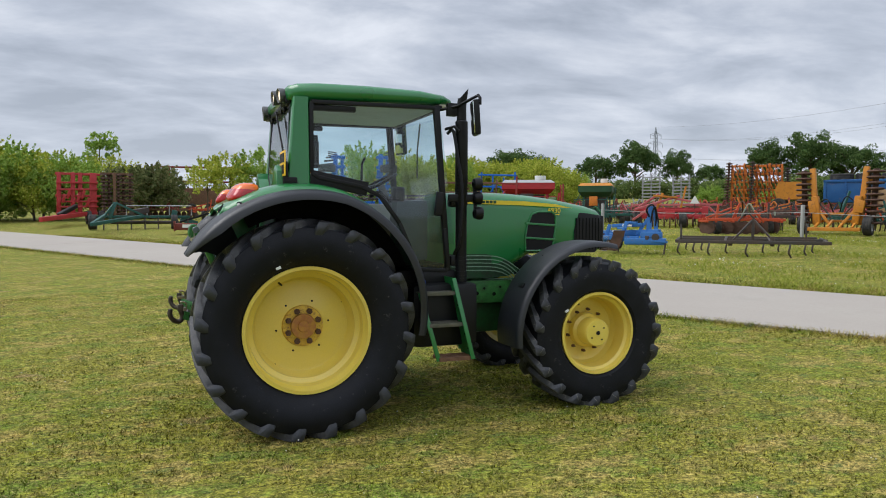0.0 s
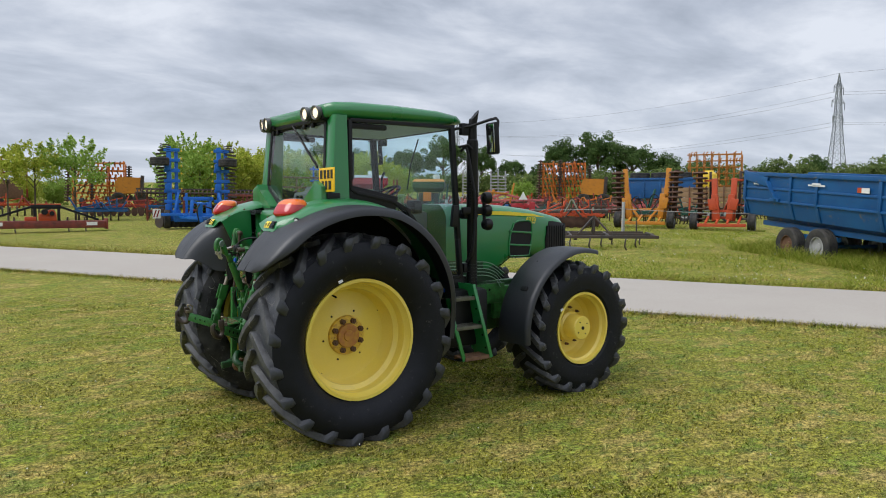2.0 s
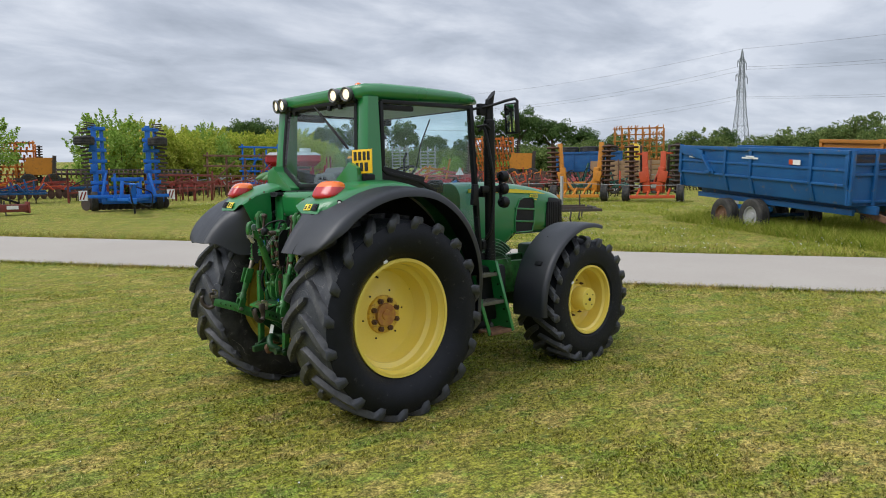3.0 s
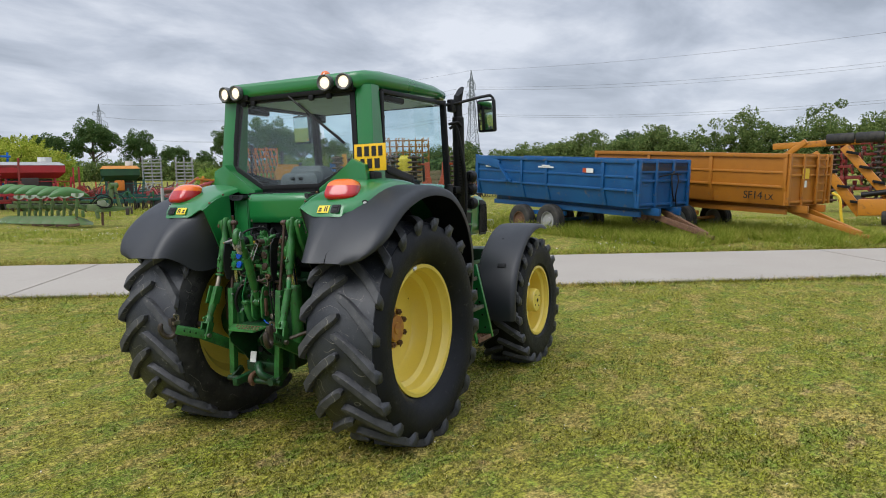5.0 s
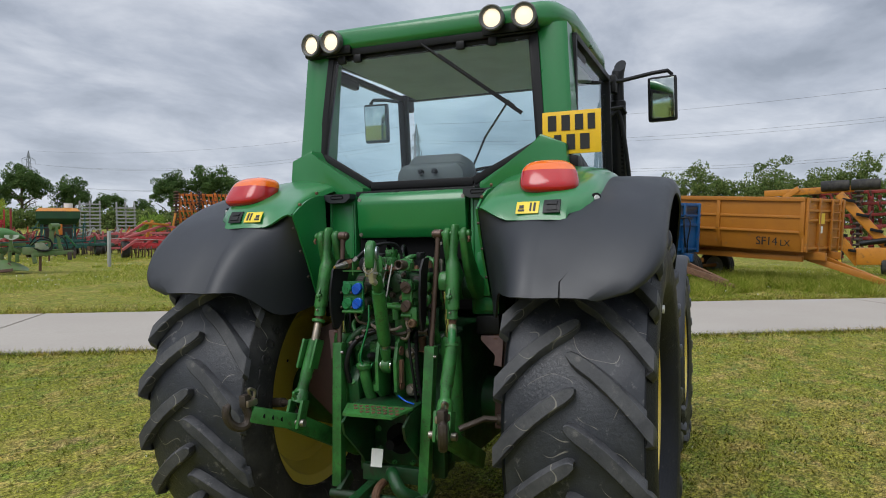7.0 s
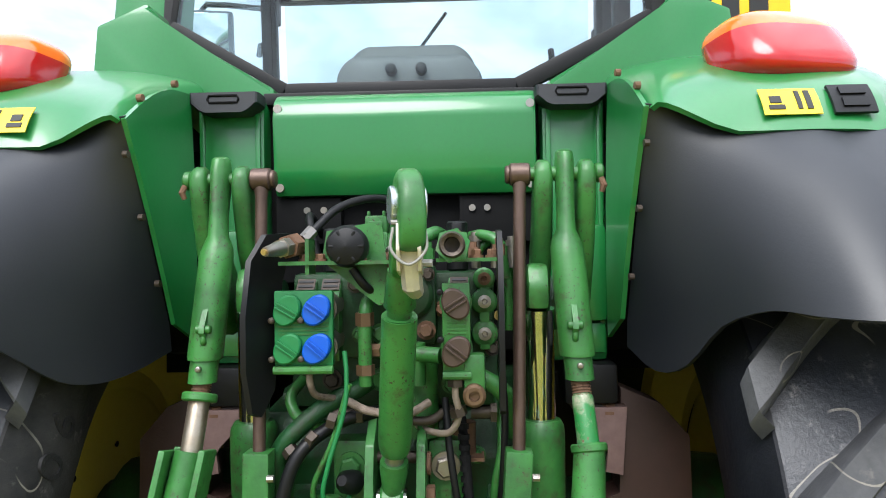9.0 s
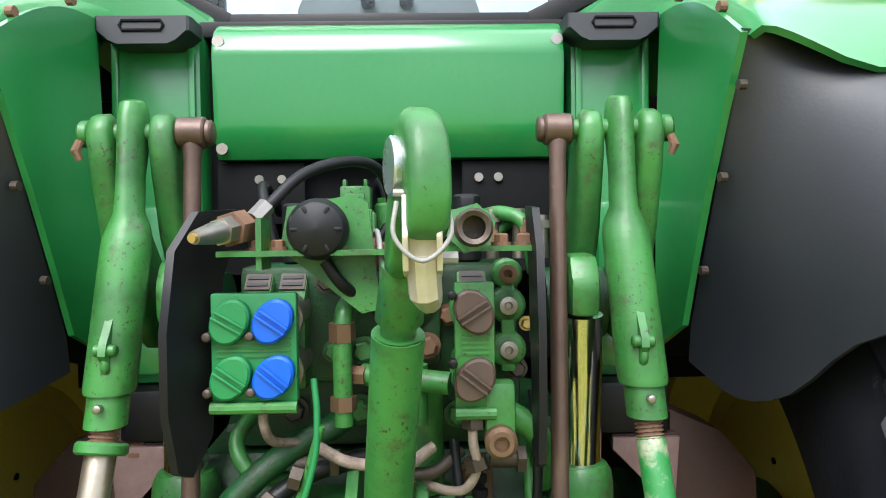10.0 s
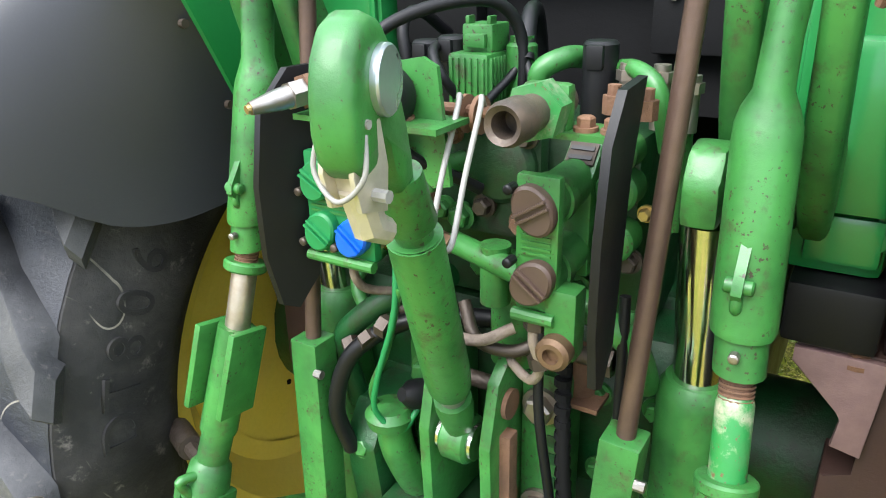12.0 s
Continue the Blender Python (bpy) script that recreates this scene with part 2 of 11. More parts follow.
BRASS = paint("brass_fitting", (0.55, 0.40, 0.16), 0.35, metal=0.8, blotch=20, bump=0.05)
STEP_GREY = paint("scuffed_step", (0.13, 0.12, 0.095), 0.55, metal=0.3, blotch=12, amount=0.7, second=(0.07, 0.08, 0.05), bump=0.1)
STRIPE = paint("pale_green_stripe", (0.22, 0.36, 0.24), 0.45, blotch=10, amount=0.3, bump=0.02)
WHITE = paint("white_paint", (0.75, 0.75, 0.72), 0.5, blotch=10, amount=0.25, bump=0.02)
BLUE_CAP = paint("blue_plastic_cap", (0.004, 0.085, 0.50), 0.38, blotch=20, amount=0.2, bump=0.03)
BROWN_CAP = paint("brown_plastic_cap", (0.072, 0.044, 0.032), 0.5, blotch=20, amount=0.3, bump=0.05)
GREEN_CAP = paint("green_plastic_cap", (0.01, 0.17, 0.045), 0.5, blotch=20, amount=0.3, bump=0.05)
RED_LENS = paint("red_lens", (0.46, 0.008, 0.008), 0.12, blotch=6, amount=0.3, bump=0.0, coat=0.6)
ORANGE_LENS = paint("orange_lens", (0.85, 0.16, 0.01), 0.12, blotch=6, amount=0.3, bump=0.0, coat=0.6)
LAMP_ON = glow("lit_lamp", (1.0, 0.82, 0.58), 0.9)
RIM_GREY = paint("lamp_housing", (0.10, 0.10, 0.10), 0.4, blotch=9, bump=0.05)
SEAT_CLOTH = paint("dark_cloth", (0.03, 0.03, 0.032), 0.9, blotch=9, grain=200, bump=0.3, spec=0.2)
INTERIOR = paint("grey_cab_plastic", (0.30, 0.30, 0.29), 0.7, blotch=5, bump=0.08)
CONSOLE_GREY = paint("console_grey", (0.11, 0.115, 0.115), 0.6, blotch=6, bump=0.06, grain=150)
LINER = paint("pale_cab_headliner", (0.72, 0.74, 0.75), 0.8, blotch=5, bump=0.05)
GLASS = glazing("cab_glass", (0.83, 0.955, 0.98), 1.3, 0.02, 0.014)
MIRROR = paint("mirror_glass", (0.75, 0.8, 0.75), 0.03, metal=1.0, blotch=4, amount=0.05, bump=0.0)
CLEAR = glazing("lamp_glass", (0.95, 0.93, 0.9), 1.0)
CONCRETE = paint("road_concrete", (0.35, 0.31, 0.265), 0.9, blotch=0.35, amount=0.5, second=(0.41, 0.375, 0.325), grain=18, bump=0.2, dirt=(0.33, 0.30, 0.255), dirt_amount=0.25, per_piece=0.1)
STICKER_TEXT = paint("black_print", (0.01, 0.01, 0.01), 0.5, bump=0)

# ---- mesh helpers ----


def part(name, bm, material, parent=None, label="", sharp=35, smooth=True):
    """Link a bmesh as one mesh object, under parent if there is one."""
    bmesh.ops.recalc_face_normals(bm, faces=bm.faces)
    me = bpy.data.meshes.new(name)
    bm.to_mesh(me)
    bm.free()
    me.materials.append(material)
    if smooth:
        me.shade_smooth()
        me.set_sharp_from_angle(angle=radians(sharp))
    ob = new(name, me)
    if parent is not None:
        ob.parent = parent
    if label:
        ob["label"] = label
    return ob


def repeat(parent, name, me, spots, label=""):
    """Alike pieces, each an object of its own on one shared mesh."""
    for m in spots:
        o = new(name, me)
        o.parent = parent
        o.matrix_basis = m
        if label:
            o["label"] = label


def piece(name, bm, material, smooth=True, sharp=35):
    """A mesh for repeat()."""
    bmesh.ops.recalc_face_normals(bm, faces=bm.faces)
    me = bpy.data.meshes.new(name)
    bm.to_mesh(me)
    bm.free()
    me.materials.append(material)
    if smooth:
        me.shade_smooth()
        me.set_sharp_from_angle(angle=radians(sharp))
    return me


def thing(name, label, category, group="", at=None):
    ob = new(name)
    ob.empty_display_size = 0.2
    if at is not None:
        ob.matrix_world = at
    return tagged(ob, label, category, group)


def add_box(bm, c, s, rot=None, bevel=0.0):
    m = Matrix.Translation(c) @ (rot.to_4x4() if rot is not None else Matrix.Identity(4)) @ Matrix.Diagonal((*s, 1))
    g = bmesh.ops.create_cube(bm, size=1, matrix=m)
    if bevel:
        es = list({e for v in g["verts"] for e in v.link_edges})
        bmesh.ops.bevel(bm, geom=es, offset=bevel, segments=2, affect="EDGES", profile=0.6)
    return bm


def span_box(bm, lo, hi, bevel=0.0):
    lo, hi = Vector(lo), Vector(hi)
    return add_box(bm, (lo + hi) / 2, [abs(v) for v in (hi - lo)], None, bevel)


def add_beam(bm, p0, p1, w, h, up=(0, 0, 1), bevel=0.0):
    """A box from p0 to p1, w wide and h high (h along up)."""
    p0, p1 = Vector(p0), Vector(p1)
    x = (p1 - p0).normalized()
    u = Vector(up)
    y = u.cross(x)
    if y.length < 1e-4:
        y = Vector((0, 1, 0)).cross(x)
    y.normalize()
    z = x.cross(y)
    rot = Matrix((x, y, z)).transposed()
    return add_box(bm, (p0 + p1) / 2, ((p1 - p0).length, w, h), rot, bevel)


def add_tube(bm, pts, r, n=10, caps=True):
    """Sweep a circle along pts; r one radius or one for each point."""
    pts = [Vector(p) for p in pts]
    rs = r if isinstance(r, (list, tuple)) else [r] * len(pts)
    rings, ref = [], None
    for i, p in enumerate(pts):
        t = (pts[min(i + 1, len(pts) - 1)] - pts[max(i - 1, 0)]).normalized()
        if ref is None:
            ref = t.orthogonal().normalized()
        ref = (ref - t * ref.dot(t)).normalized()
        b = t.cross(ref)
        rings.append([bm.verts.new(p + (ref * math.cos(2 * math.pi * k / n) + b * math.sin(2 * math.pi * k / n)) * rs[i]) for k in range(n)])
    for a, c in zip(rings, rings[1:]):
        for k in range(n):
            bm.faces.new((a[k], a[(k + 1) % n], c[(k + 1) % n], c[k]))
    if caps:
        bm.faces.new(rings[0][::-1])
        bm.faces.new(rings[-1])
    return bm


def curve_points(ctrl, steps=6):
    """A smooth line through the control points."""
    c = [Vector(p) for p in ctrl]
    c = [c[0] * 2 - c[1]] + c + [c[-1] * 2 - c[-2]]
    out = []
    for i in range(1, len(c) - 2):
        for k in range(steps):
            t = k / steps
            out.append(0.5 * (2 * c[i] + (c[i + 1] - c[i - 1]) * t + (2 * c[i - 1] - 5 * c[i] + 4 * c[i + 1] - c[i + 2]) * t * t + (3 * c[i] - c[i - 1] - 3 * c[i + 1] + c[i + 2]) * t ** 3))
    out.append(c[-2])
    return out


def hose(bm, ctrl, r, n=14):
    return add_tube(bm, curve_points(ctrl), r, n)


def add_cyl(bm, p0, p1, r, n=16, r2=None, bevel=0.0):
    p0, p1 = Vector(p0), Vector(p1)
    if bevel:
        d = (p1 - p0).normalized() * bevel
        rr = r if r2 is None else r2
        return add_tube(bm, [p0, p0 + d * 0.01, p0 + d, p1 - d, p1 - d * 0.01, p1], [r - bevel, r - bevel * 0.98, r, rr, rr - bevel * 0.98, rr - bevel], n)
    return add_tube(bm, [p0, p1], [r, r if r2 is None else r2], n)


def add_hex(bm, p0, p1, r):
    return add_tube(bm, [p0, p1], r, 6)


def add_lathe(bm, profile, n=48, axis="y", centre=(0, 0, 0), closed=False):
    """Turn (radius, height) pairs round an axis."""
    rings = []
    for r, h in profile:
        ring = []
        for k in range(n):
            a = 2 * math.pi * k / n
            c, s = r * math.cos(a), r * math.sin(a)
            v = {"y": (c, h, s), "z": (c, s, h), "x": (h, c, s)}[axis]
            ring.append(bm.verts.new(Vector(v) + Vector(centre)))
        rings.append(ring)
    pairs = list(zip(rings, rings[1:])) + ([(rings[-1], rings[0])] if closed else [])
    for a, c in pairs:
        for k in range(n):
            bm.faces.new((a[k], a[(k + 1) % n], c[(k + 1) % n], c[k]))
    return bm


def add_prism(bm, poly, lo, hi, axis="y", bevel=0.0):
    """Extrude a polygon along an axis from lo to hi. Polygon in the two other axes, in order."""
    def place(a, b, h):
        return {"y": (a, h, b), "x": (h, a, b), "z": (a, b, h)}[axis]
    r0 = [bm.verts.new(place(a, b, lo)) for a, b in poly]
    r1 = [bm.verts.new(place(a, b, hi)) for a, b in poly]
    n = len(poly)
    fs = [bm.faces.new(r0), bm.faces.new(r1[::-1])]
    for k in range(n):
        fs.append(bm.faces.new((r0[k], r0[(k + 1) % n], r1[(k + 1) % n], r1[k])))
    if bevel:
        es = list({e for v in r0 + r1 for e in v.link_edges})
        bmesh.ops.bevel(bm, geom=es, offset=bevel, segments=2, affect="EDGES", profile=0.6)
    return bm


def add_loft(bm, rings, closed=True, caps=True):
    vs = [[bm.verts.new(p) for p in ring] for ring in rings]
    n = len(vs[0])
    for a, c in zip(vs, vs[1:]):
        for k in range(n if closed else n - 1):
            bm.faces.new((a[k], a[(k + 1) % n], c[(k + 1) % n], c[k]))
    if caps and closed:
        bm.faces.new(vs[0][::-1])
        bm.faces.new(vs[-1])
    return bm


def rring(x, hw, z0, z1, r, n=5, yc=0.0, crown=0.0):
    """A rounded rectangle in the plane of one x."""
    out = []
    r = min(r, hw * 0.98, (z1 - z0) * 0.49)
    for cy, cz, a0 in ((hw - r, z1 - r, 0), (-hw + r, z1 - r, 90), (-hw + r, z0 + r, 180), (hw - r, z0 + r, 270)):
        for k in range(n + 1):
            a = radians(a0 + 90 * k / n)
            y, z = cy + r * math.cos(a), cz + r * math.sin(a)
            if a0 in (0, 90):
                z += crown * (1 - (y / hw) ** 2)
            out.append((x, yc + y, z))
    return out


def sheet(bm, rings, thick):
    """An open surface from rows of points, given a thickness downwards along its normals."""
    g = len(bm.faces)
    vs = [[bm.verts.new(p) for p in ring] for ring in rings]
    for a, c in zip(vs, vs[1:]):
        for k in range(len(a) - 1):
            bm.faces.new((a[k], a[k + 1], c[k + 1], c[k]))
    bm.faces.ensure_lookup_table()
    fs = bm.faces[g:]
    bmesh.ops.recalc_face_normals(bm, faces=fs)
    bmesh.ops.solidify(bm, geom=fs, thickness=thick)
    return bm


def text_part(body, size, m, material, parent, name="lettering", depth=0.002):
    cu = bpy.data.curves.new(name, "FONT")
    cu.body, cu.size, cu.extrude = body, size, depth
    tmp = bpy.data.objects.new(name, cu)
    scene.collection.objects.link(tmp)
    me = bpy.data.meshes.new_from_object(tmp.evaluated_get(bpy.context.evaluated_depsgraph_get()))
    bpy.data.objects.remove(tmp)
    me.materials.clear()
    me.materials.append(material)
    ob = new(name, me)
    ob.parent = parent
    ob.matrix_basis = m
    return ob


# ---- ground and road ----


def ground_z(x, y):
    p = 0.0205 * x + 0.03 * y
    return (p + math.sqrt(p * p + 0.01) - 0.1) / 2

ROAD_N, ROAD_D = Vector((0.85, 0.527)), Vector((-0.527, 0.85))
ROAD_NEAR, ROAD_FAR = 6.885, 11.3


def turf_colour(nt, position):
    """Patches of green, olive, straw and moss, a hand to a pace across; gives a colour socket."""
    def field(scale, detail, lo, hi, squash=1.0, shift=0.0):
        mp = nt.nodes.new("ShaderNodeMapping")
        mp.inputs["Location"].default_value = (shift, shift * 0.7, 0)
        mp.inputs["Rotation"].default_value = (0, 0, 0.55)
        mp.inputs["Scale"].default_value = (1, squash, 1)
        n = nt.nodes.new("ShaderNodeTexNoise")
        n.inputs["Scale"].default_value, n.inputs["Detail"].default_value, n.inputs["Roughness"].default_value = scale, detail, 0.68
        r = nt.nodes.new("ShaderNodeMapRange")
        r.inputs[1].default_value, r.inputs[2].default_value = lo, hi
        nt.links.new(position, mp.inputs[0])
        nt.links.new(mp.outputs[0], n.inputs["Vector"])
        nt.links.new(n.outputs[0], r.inputs[0])
        return r.outputs[0]
    def mix(f, a, c, k):
        n, s = nt.nodes.new("ShaderNodeMixRGB"), nt.nodes.new("ShaderNodeMath")
        s.operation = "MULTIPLY"
        s.inputs[1].default_value = k
        nt.links.new(f, s.inputs[0])
        nt.links.new(s.outputs[0], n.inputs[0])
        nt.links.new(a, n.inputs[1]) if not isinstance(a, tuple) else None
        if isinstance(a, tuple):
            n.inputs[1].default_value = (*a, 1)
        n.inputs[2].default_value = (*c, 1)
        return n.outputs[0]
    col = mix(field(0.35, 5, 0.42, 0.60), (0.195, 0.215, 0.022), (0.262, 0.240, 0.040), 1.0)
    col = mix(field(1.5, 6, 0.50, 0.60, 1.6), col, (0.400, 0.300, 0.095), 0.85)
    col = mix(field(2.1, 6, 0.51, 0.60, 1.5, 7.3), col, (0.150, 0.215, 0.030), 0.85)
    col = mix(field(3.2, 5, 0.60, 0.66, 1.3, 19.1), col, (0.085, 0.150, 0.042), 0.75)
    col = mix(field(1.1, 6, 0.60, 0.67, 1.7, 31.7), col, (0.330, 0.225, 0.110), 0.80)
    # tufts: close-set light and dark
    for scale, lo, hi, dark, light, shift in ((24, 0.40, 0.60, 0.34, 1.62, 3.0), (7, 0.40, 0.60, 0.78, 1.16, 11.0)):
        f = field(scale, 4, lo, hi, 1.4, shift)
        g, v = nt.nodes.new("ShaderNodeMapRange"), nt.nodes.new("ShaderNodeVectorMath")
        g.inputs[3].default_value, g.inputs[4].default_value = dark, light
        v.operation = "SCALE"
        nt.links.new(f, g.inputs[0])
        nt.links.new(col, v.inputs[0])
        nt.links.new(g.outputs[0], v.inputs["Scale"])
        col = v.outputs[0]
    return col


def grass_material():
    m = bpy.data.materials.new("mown_grass")
    m.use_nodes = True
    nt = m.node_tree
    b = nt.nodes["Principled BSDF"]
    co = nt.nodes.new("ShaderNodeNewGeometry")
    col = turf_colour(nt, co.outputs["Position"])
    for scale, lo, hi, shade, k in ((15, 0.50, 0.60, (0.080, 0.092, 0.014), 0.45), (48, 0.48, 0.58, (0.060, 0.068, 0.012), 0.55), (85, 0.56, 0.62, (0.55, 0.47, 0.17), 0.45)):
        n, r, x = nt.nodes.new("ShaderNodeTexNoise"), nt.nodes.new("ShaderNodeMapRange"), nt.nodes.new("ShaderNodeMixRGB")
        n.inputs["Scale"].default_value, n.inputs["Detail"].default_value = scale, 3.0
        for i, v in enumerate((lo, hi, 0.0, k)):
            r.inputs[i + 1].default_value = v
        x.inputs[2].default_value = (*shade, 1)
        nt.links.new(co.outputs["Position"], n.inputs["Vector"])
        nt.links.new(n.outputs[0], r.inputs[0])
        nt.links.new(r.outputs[0], x.inputs[0])
        nt.links.new(col, x.inputs[1])
        col = x.outputs[0]
        if scale == 48:
            bp = nt.nodes.new("ShaderNodeBump")
            bp.inputs["Strength"].default_value, bp.inputs["Distance"].default_value = 0.7, 0.03
            nt.links.new(n.outputs[0], bp.inputs["Height"])
            nt.links.new(bp.outputs[0], b.inputs["Normal"])
    nt.links.new(col, b.inputs["Base Color"])
    b.inputs["Roughness"].default_value = 0.95
    b.inputs["Specular IOR Level"].default_value = 0.1
    return m


def blade_material():
    """Blades take the turf's colour at their place, each lighter or darker, some dry."""
    m = bpy.data.materials.new("grass_blades")
    m.use_nodes = True
    nt = m.node_tree
    nt.nodes.clear()
    geo, df, tr, mx, out, gain, sc, dry, dm = [nt.nodes.new("ShaderNode" + k) for k in ("NewGeometry", "BsdfDiffuse", "BsdfTranslucent", "MixShader", "OutputMaterial", "MapRange", "VectorMath", "MapRange", "MixRGB")]
    col = turf_colour(nt, geo.outputs["Position"])
    for i, v in enumerate((0.0, 1.0, 0.30, 1.70)):
        gain.inputs[i + 1].default_value = v
    for i, v in enumerate((0.84, 0.96, 0.0, 0.7)):
        dry.inputs[i + 1].default_value = v
    nt.links.new(geo.outputs["Random Per Island"], gain.inputs[0])
    nt.links.new(geo.outputs["Random Per Island"], dry.inputs[0])
    sc.operation = "SCALE"
    nt.links.new(col, sc.inputs[0])
    nt.links.new(gain.outputs[0], sc.inputs["Scale"])
    nt.links.new(dry.outputs[0], dm.inputs[0])
    nt.links.new(sc.outputs[0], dm.inputs[1])
    dm.inputs[2].default_value = (0.68, 0.57, 0.26, 1)
    nt.links.new(dm.outputs[0], df.inputs[0])
    nt.links.new(dm.outputs[0], tr.inputs[0])
    mx.inputs[0].default_value = 0.42
    nt.links.new(df.outputs[0], mx.inputs[1])
    nt.links.new(tr.outputs[0], mx.inputs[2])
    nt.links.new(mx.outputs[0], out.inputs[0])
    return m


GRASS = grass_material()


def steps_out(lo, hi, near0, near1, fine):
    v, out = near0, []
    while v < near1:
        out.append(v)
        v += fine
    s, w = v, fine
    while s < hi:
        out.append(s)
        w *= 1.25
        s += w
    out.append(hi)
    s, w = near0 - fine, fine
    while s > lo:
        out.insert(0, s)
        w *= 1.25
        s -= w
    out.insert(0, lo)
    return out


def build_ground():
    xs, ys = steps_out(-900, 1500, -12, 24, 0.5), steps_out(-700, 1500, -12, 30, 0.5)
    verts = [(x, y, ground_z(x, y) + 0.012 * noise.noise((x * 0.6, y * 0.6, 0))) for y in ys for x in xs]
    w = len(xs)
    faces = [(j * w + i, j * w + i + 1, (j + 1) * w + i + 1, (j + 1) * w + i) for j in range(len(ys) - 1) for i in range(w - 1)]
    me = bpy.data.meshes.new("ground")
    me.from_pydata(verts, [], faces)
    me.materials.append(GRASS)
    me.shade_smooth()
    return tagged(new("ground", me), "mown yellow-green grass field, worn in patches", "ground", kind="structure")


def road_point(c, d, up):
    p = ROAD_N * (c / ROAD_N.length_squared) + ROAD_D * d
    return (p.x, p.y, ground_z(p.x, p.y) + up)


def build_road():
    road = tagged(new("road"), "pale concrete farm road laid in long slabs", "road", kind="structure")
    gap = 0.02
    for k in range(-5, 8):
        d0 = 6 + 18 * (k - 1)
        bm = bmesh.new()
        cols, rows = 9, 19
        top = [[bm.verts.new(road_point(ROAD_NEAR + (ROAD_FAR - ROAD_NEAR) * i / (cols - 1), d0 + gap + (18 - 2 * gap) * j / (rows - 1), 0.035)) for i in range(cols)] for j in range(rows)]
        for j in range(rows - 1):
            for i in range(cols - 1):
                bm.faces.new((top[j][i], top[j][i + 1], top[j + 1][i + 1], top[j + 1][i]))
        g = bmesh.ops.extrude_edge_only(bm, edges=[e for e in bm.edges if e.is_boundary])
        for v in g["geom"]:
            if isinstance(v, bmesh.types.BMVert):
                v.co.z -= 0.12
        part("slab", bm, CONCRETE, road)
    return road


build_ground()
build_road()

# ---- the tractor: forward is +x, its right side is -y, the rear axle stands over the origin ----
tractor = thing("tractor", "green farm tractor with yellow wheels, black mudguards and lit rear lamps", "tractor")


def tyre_mesh(R, width, rim, lugs, side, lug_h, sag):
    """A ribbed farm tyre on the y axis. side: -1 for a right wheel, whose outer face looks to -y."""
    bm = bmesh.new()
    h = width / 2
    rb = R - lug_h
    bead = 0.60 if rim > 0.45 else 0.78
    prof = [(rim - 0.01, -h * (bead - 0.06)), (rim + 0.015, -h * bead), (rim + 0.05, -h * (bead + 0.17)), (rim + (rb - rim) * 0.35, -h * 0.985), (rim + (rb - rim) * 0.62, -h * 1.015), (rb - 0.085, -h * 0.99), (rb - 0.03, -h * 0.90), (rb - 0.006, -h * 0.6), (rb, 0)]
    inner = [(r, -y) for r, y in prof[-2::-1]]
    inner[-3:] = [(rim + 0.085, h * 0.90), (rim + 0.065, h * 0.76), (rim + 0.03, h * 0.60)]
    prof = [(r, -side * y) for r, y in prof + inner]
    add_lathe(bm, prof, 96)
    for v in bm.verts:
        if v.co.z < -R + sag:
            v.co.z = -R + sag + (v.co.z + R - sag) * 0.1
    return bm


def lug_mesh(R, width, lug_h, s, outer):
    """One tread lug, from the middle of the tread to the shoulder on side s."""
    h, rb = width / 2, R - lug_h
    bm = bmesh.new()
    rings = []
    for t in (0.0, 0.05, 0.12, 0.3, 0.5, 0.7, 0.86, 0.96):
        y = h * (-0.06 + 1.02 * t)
        lag = 0.30 * R * (0.55 * t + 0.45 * t ** 2)
        base = rb - 0.014 - 0.05 * max(0, t - 0.5) ** 1.6
        top = R - 0.004 - 0.020 * t * t
        nose = 0.35 if t == 0 else 0.8 if t < 0.1 else 1.0
        wb, wt = (0.042 + 0.020 * t) * nose, (0.028 + 0.016 * t) * nose
        ring = []
        for rr, off in ((base, -wb), (top - 0.004, -wt - 0.002), (top, -wt + 0.003), (top, wt - 0.003), (top - 0.004, wt + 0.002), (base, wb)):
            a = (off - lag) / R
            ring.append(Vector((-rr * math.cos(a), s * y, rr * math.sin(a))))
        rings.append(ring)
    # over the shoulder and down the sidewall
    for rb_, yb, rt, yt, u, k in ((0.045, 0.90, 0.030, 1.005, 1.03, 1.0), (0.070, 0.95, 0.060, 1.034, 1.07, 0.95), (0.095, 0.97, 0.094, 1.036, 1.10, 0.80), (0.120, 0.985, 0.122, 1.008, 1.12, 0.55))[:4 if outer else 2]:
        lag = 0.30 * R * (0.55 * u + 0.45 * u ** 2)
        wb, wt = 0.060 * k, 0.043 * k
        ring = []
        for rr, y, off in ((R - rb_ - lug_h * 0.4, yb, -wb), (R - rt - 0.004, yt - 0.01, -wt - 0.002), (R - rt, yt, -wt + 0.003), (R - rt, yt, wt - 0.003), (R - rt - 0.004, yt - 0.01, wt + 0.002), (R - rb_ - lug_h * 0.4, yb, wb)):
            a = (off - lag) / R
            ring.append(Vector((-rr * math.cos(a), s * h * y, rr * math.sin(a))))
        rings.append(ring)
    add_loft(bm, rings)
    me = piece("tread_lug", bm, TREAD, True, 40)
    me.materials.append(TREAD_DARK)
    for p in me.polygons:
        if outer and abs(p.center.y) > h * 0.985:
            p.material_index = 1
    return me


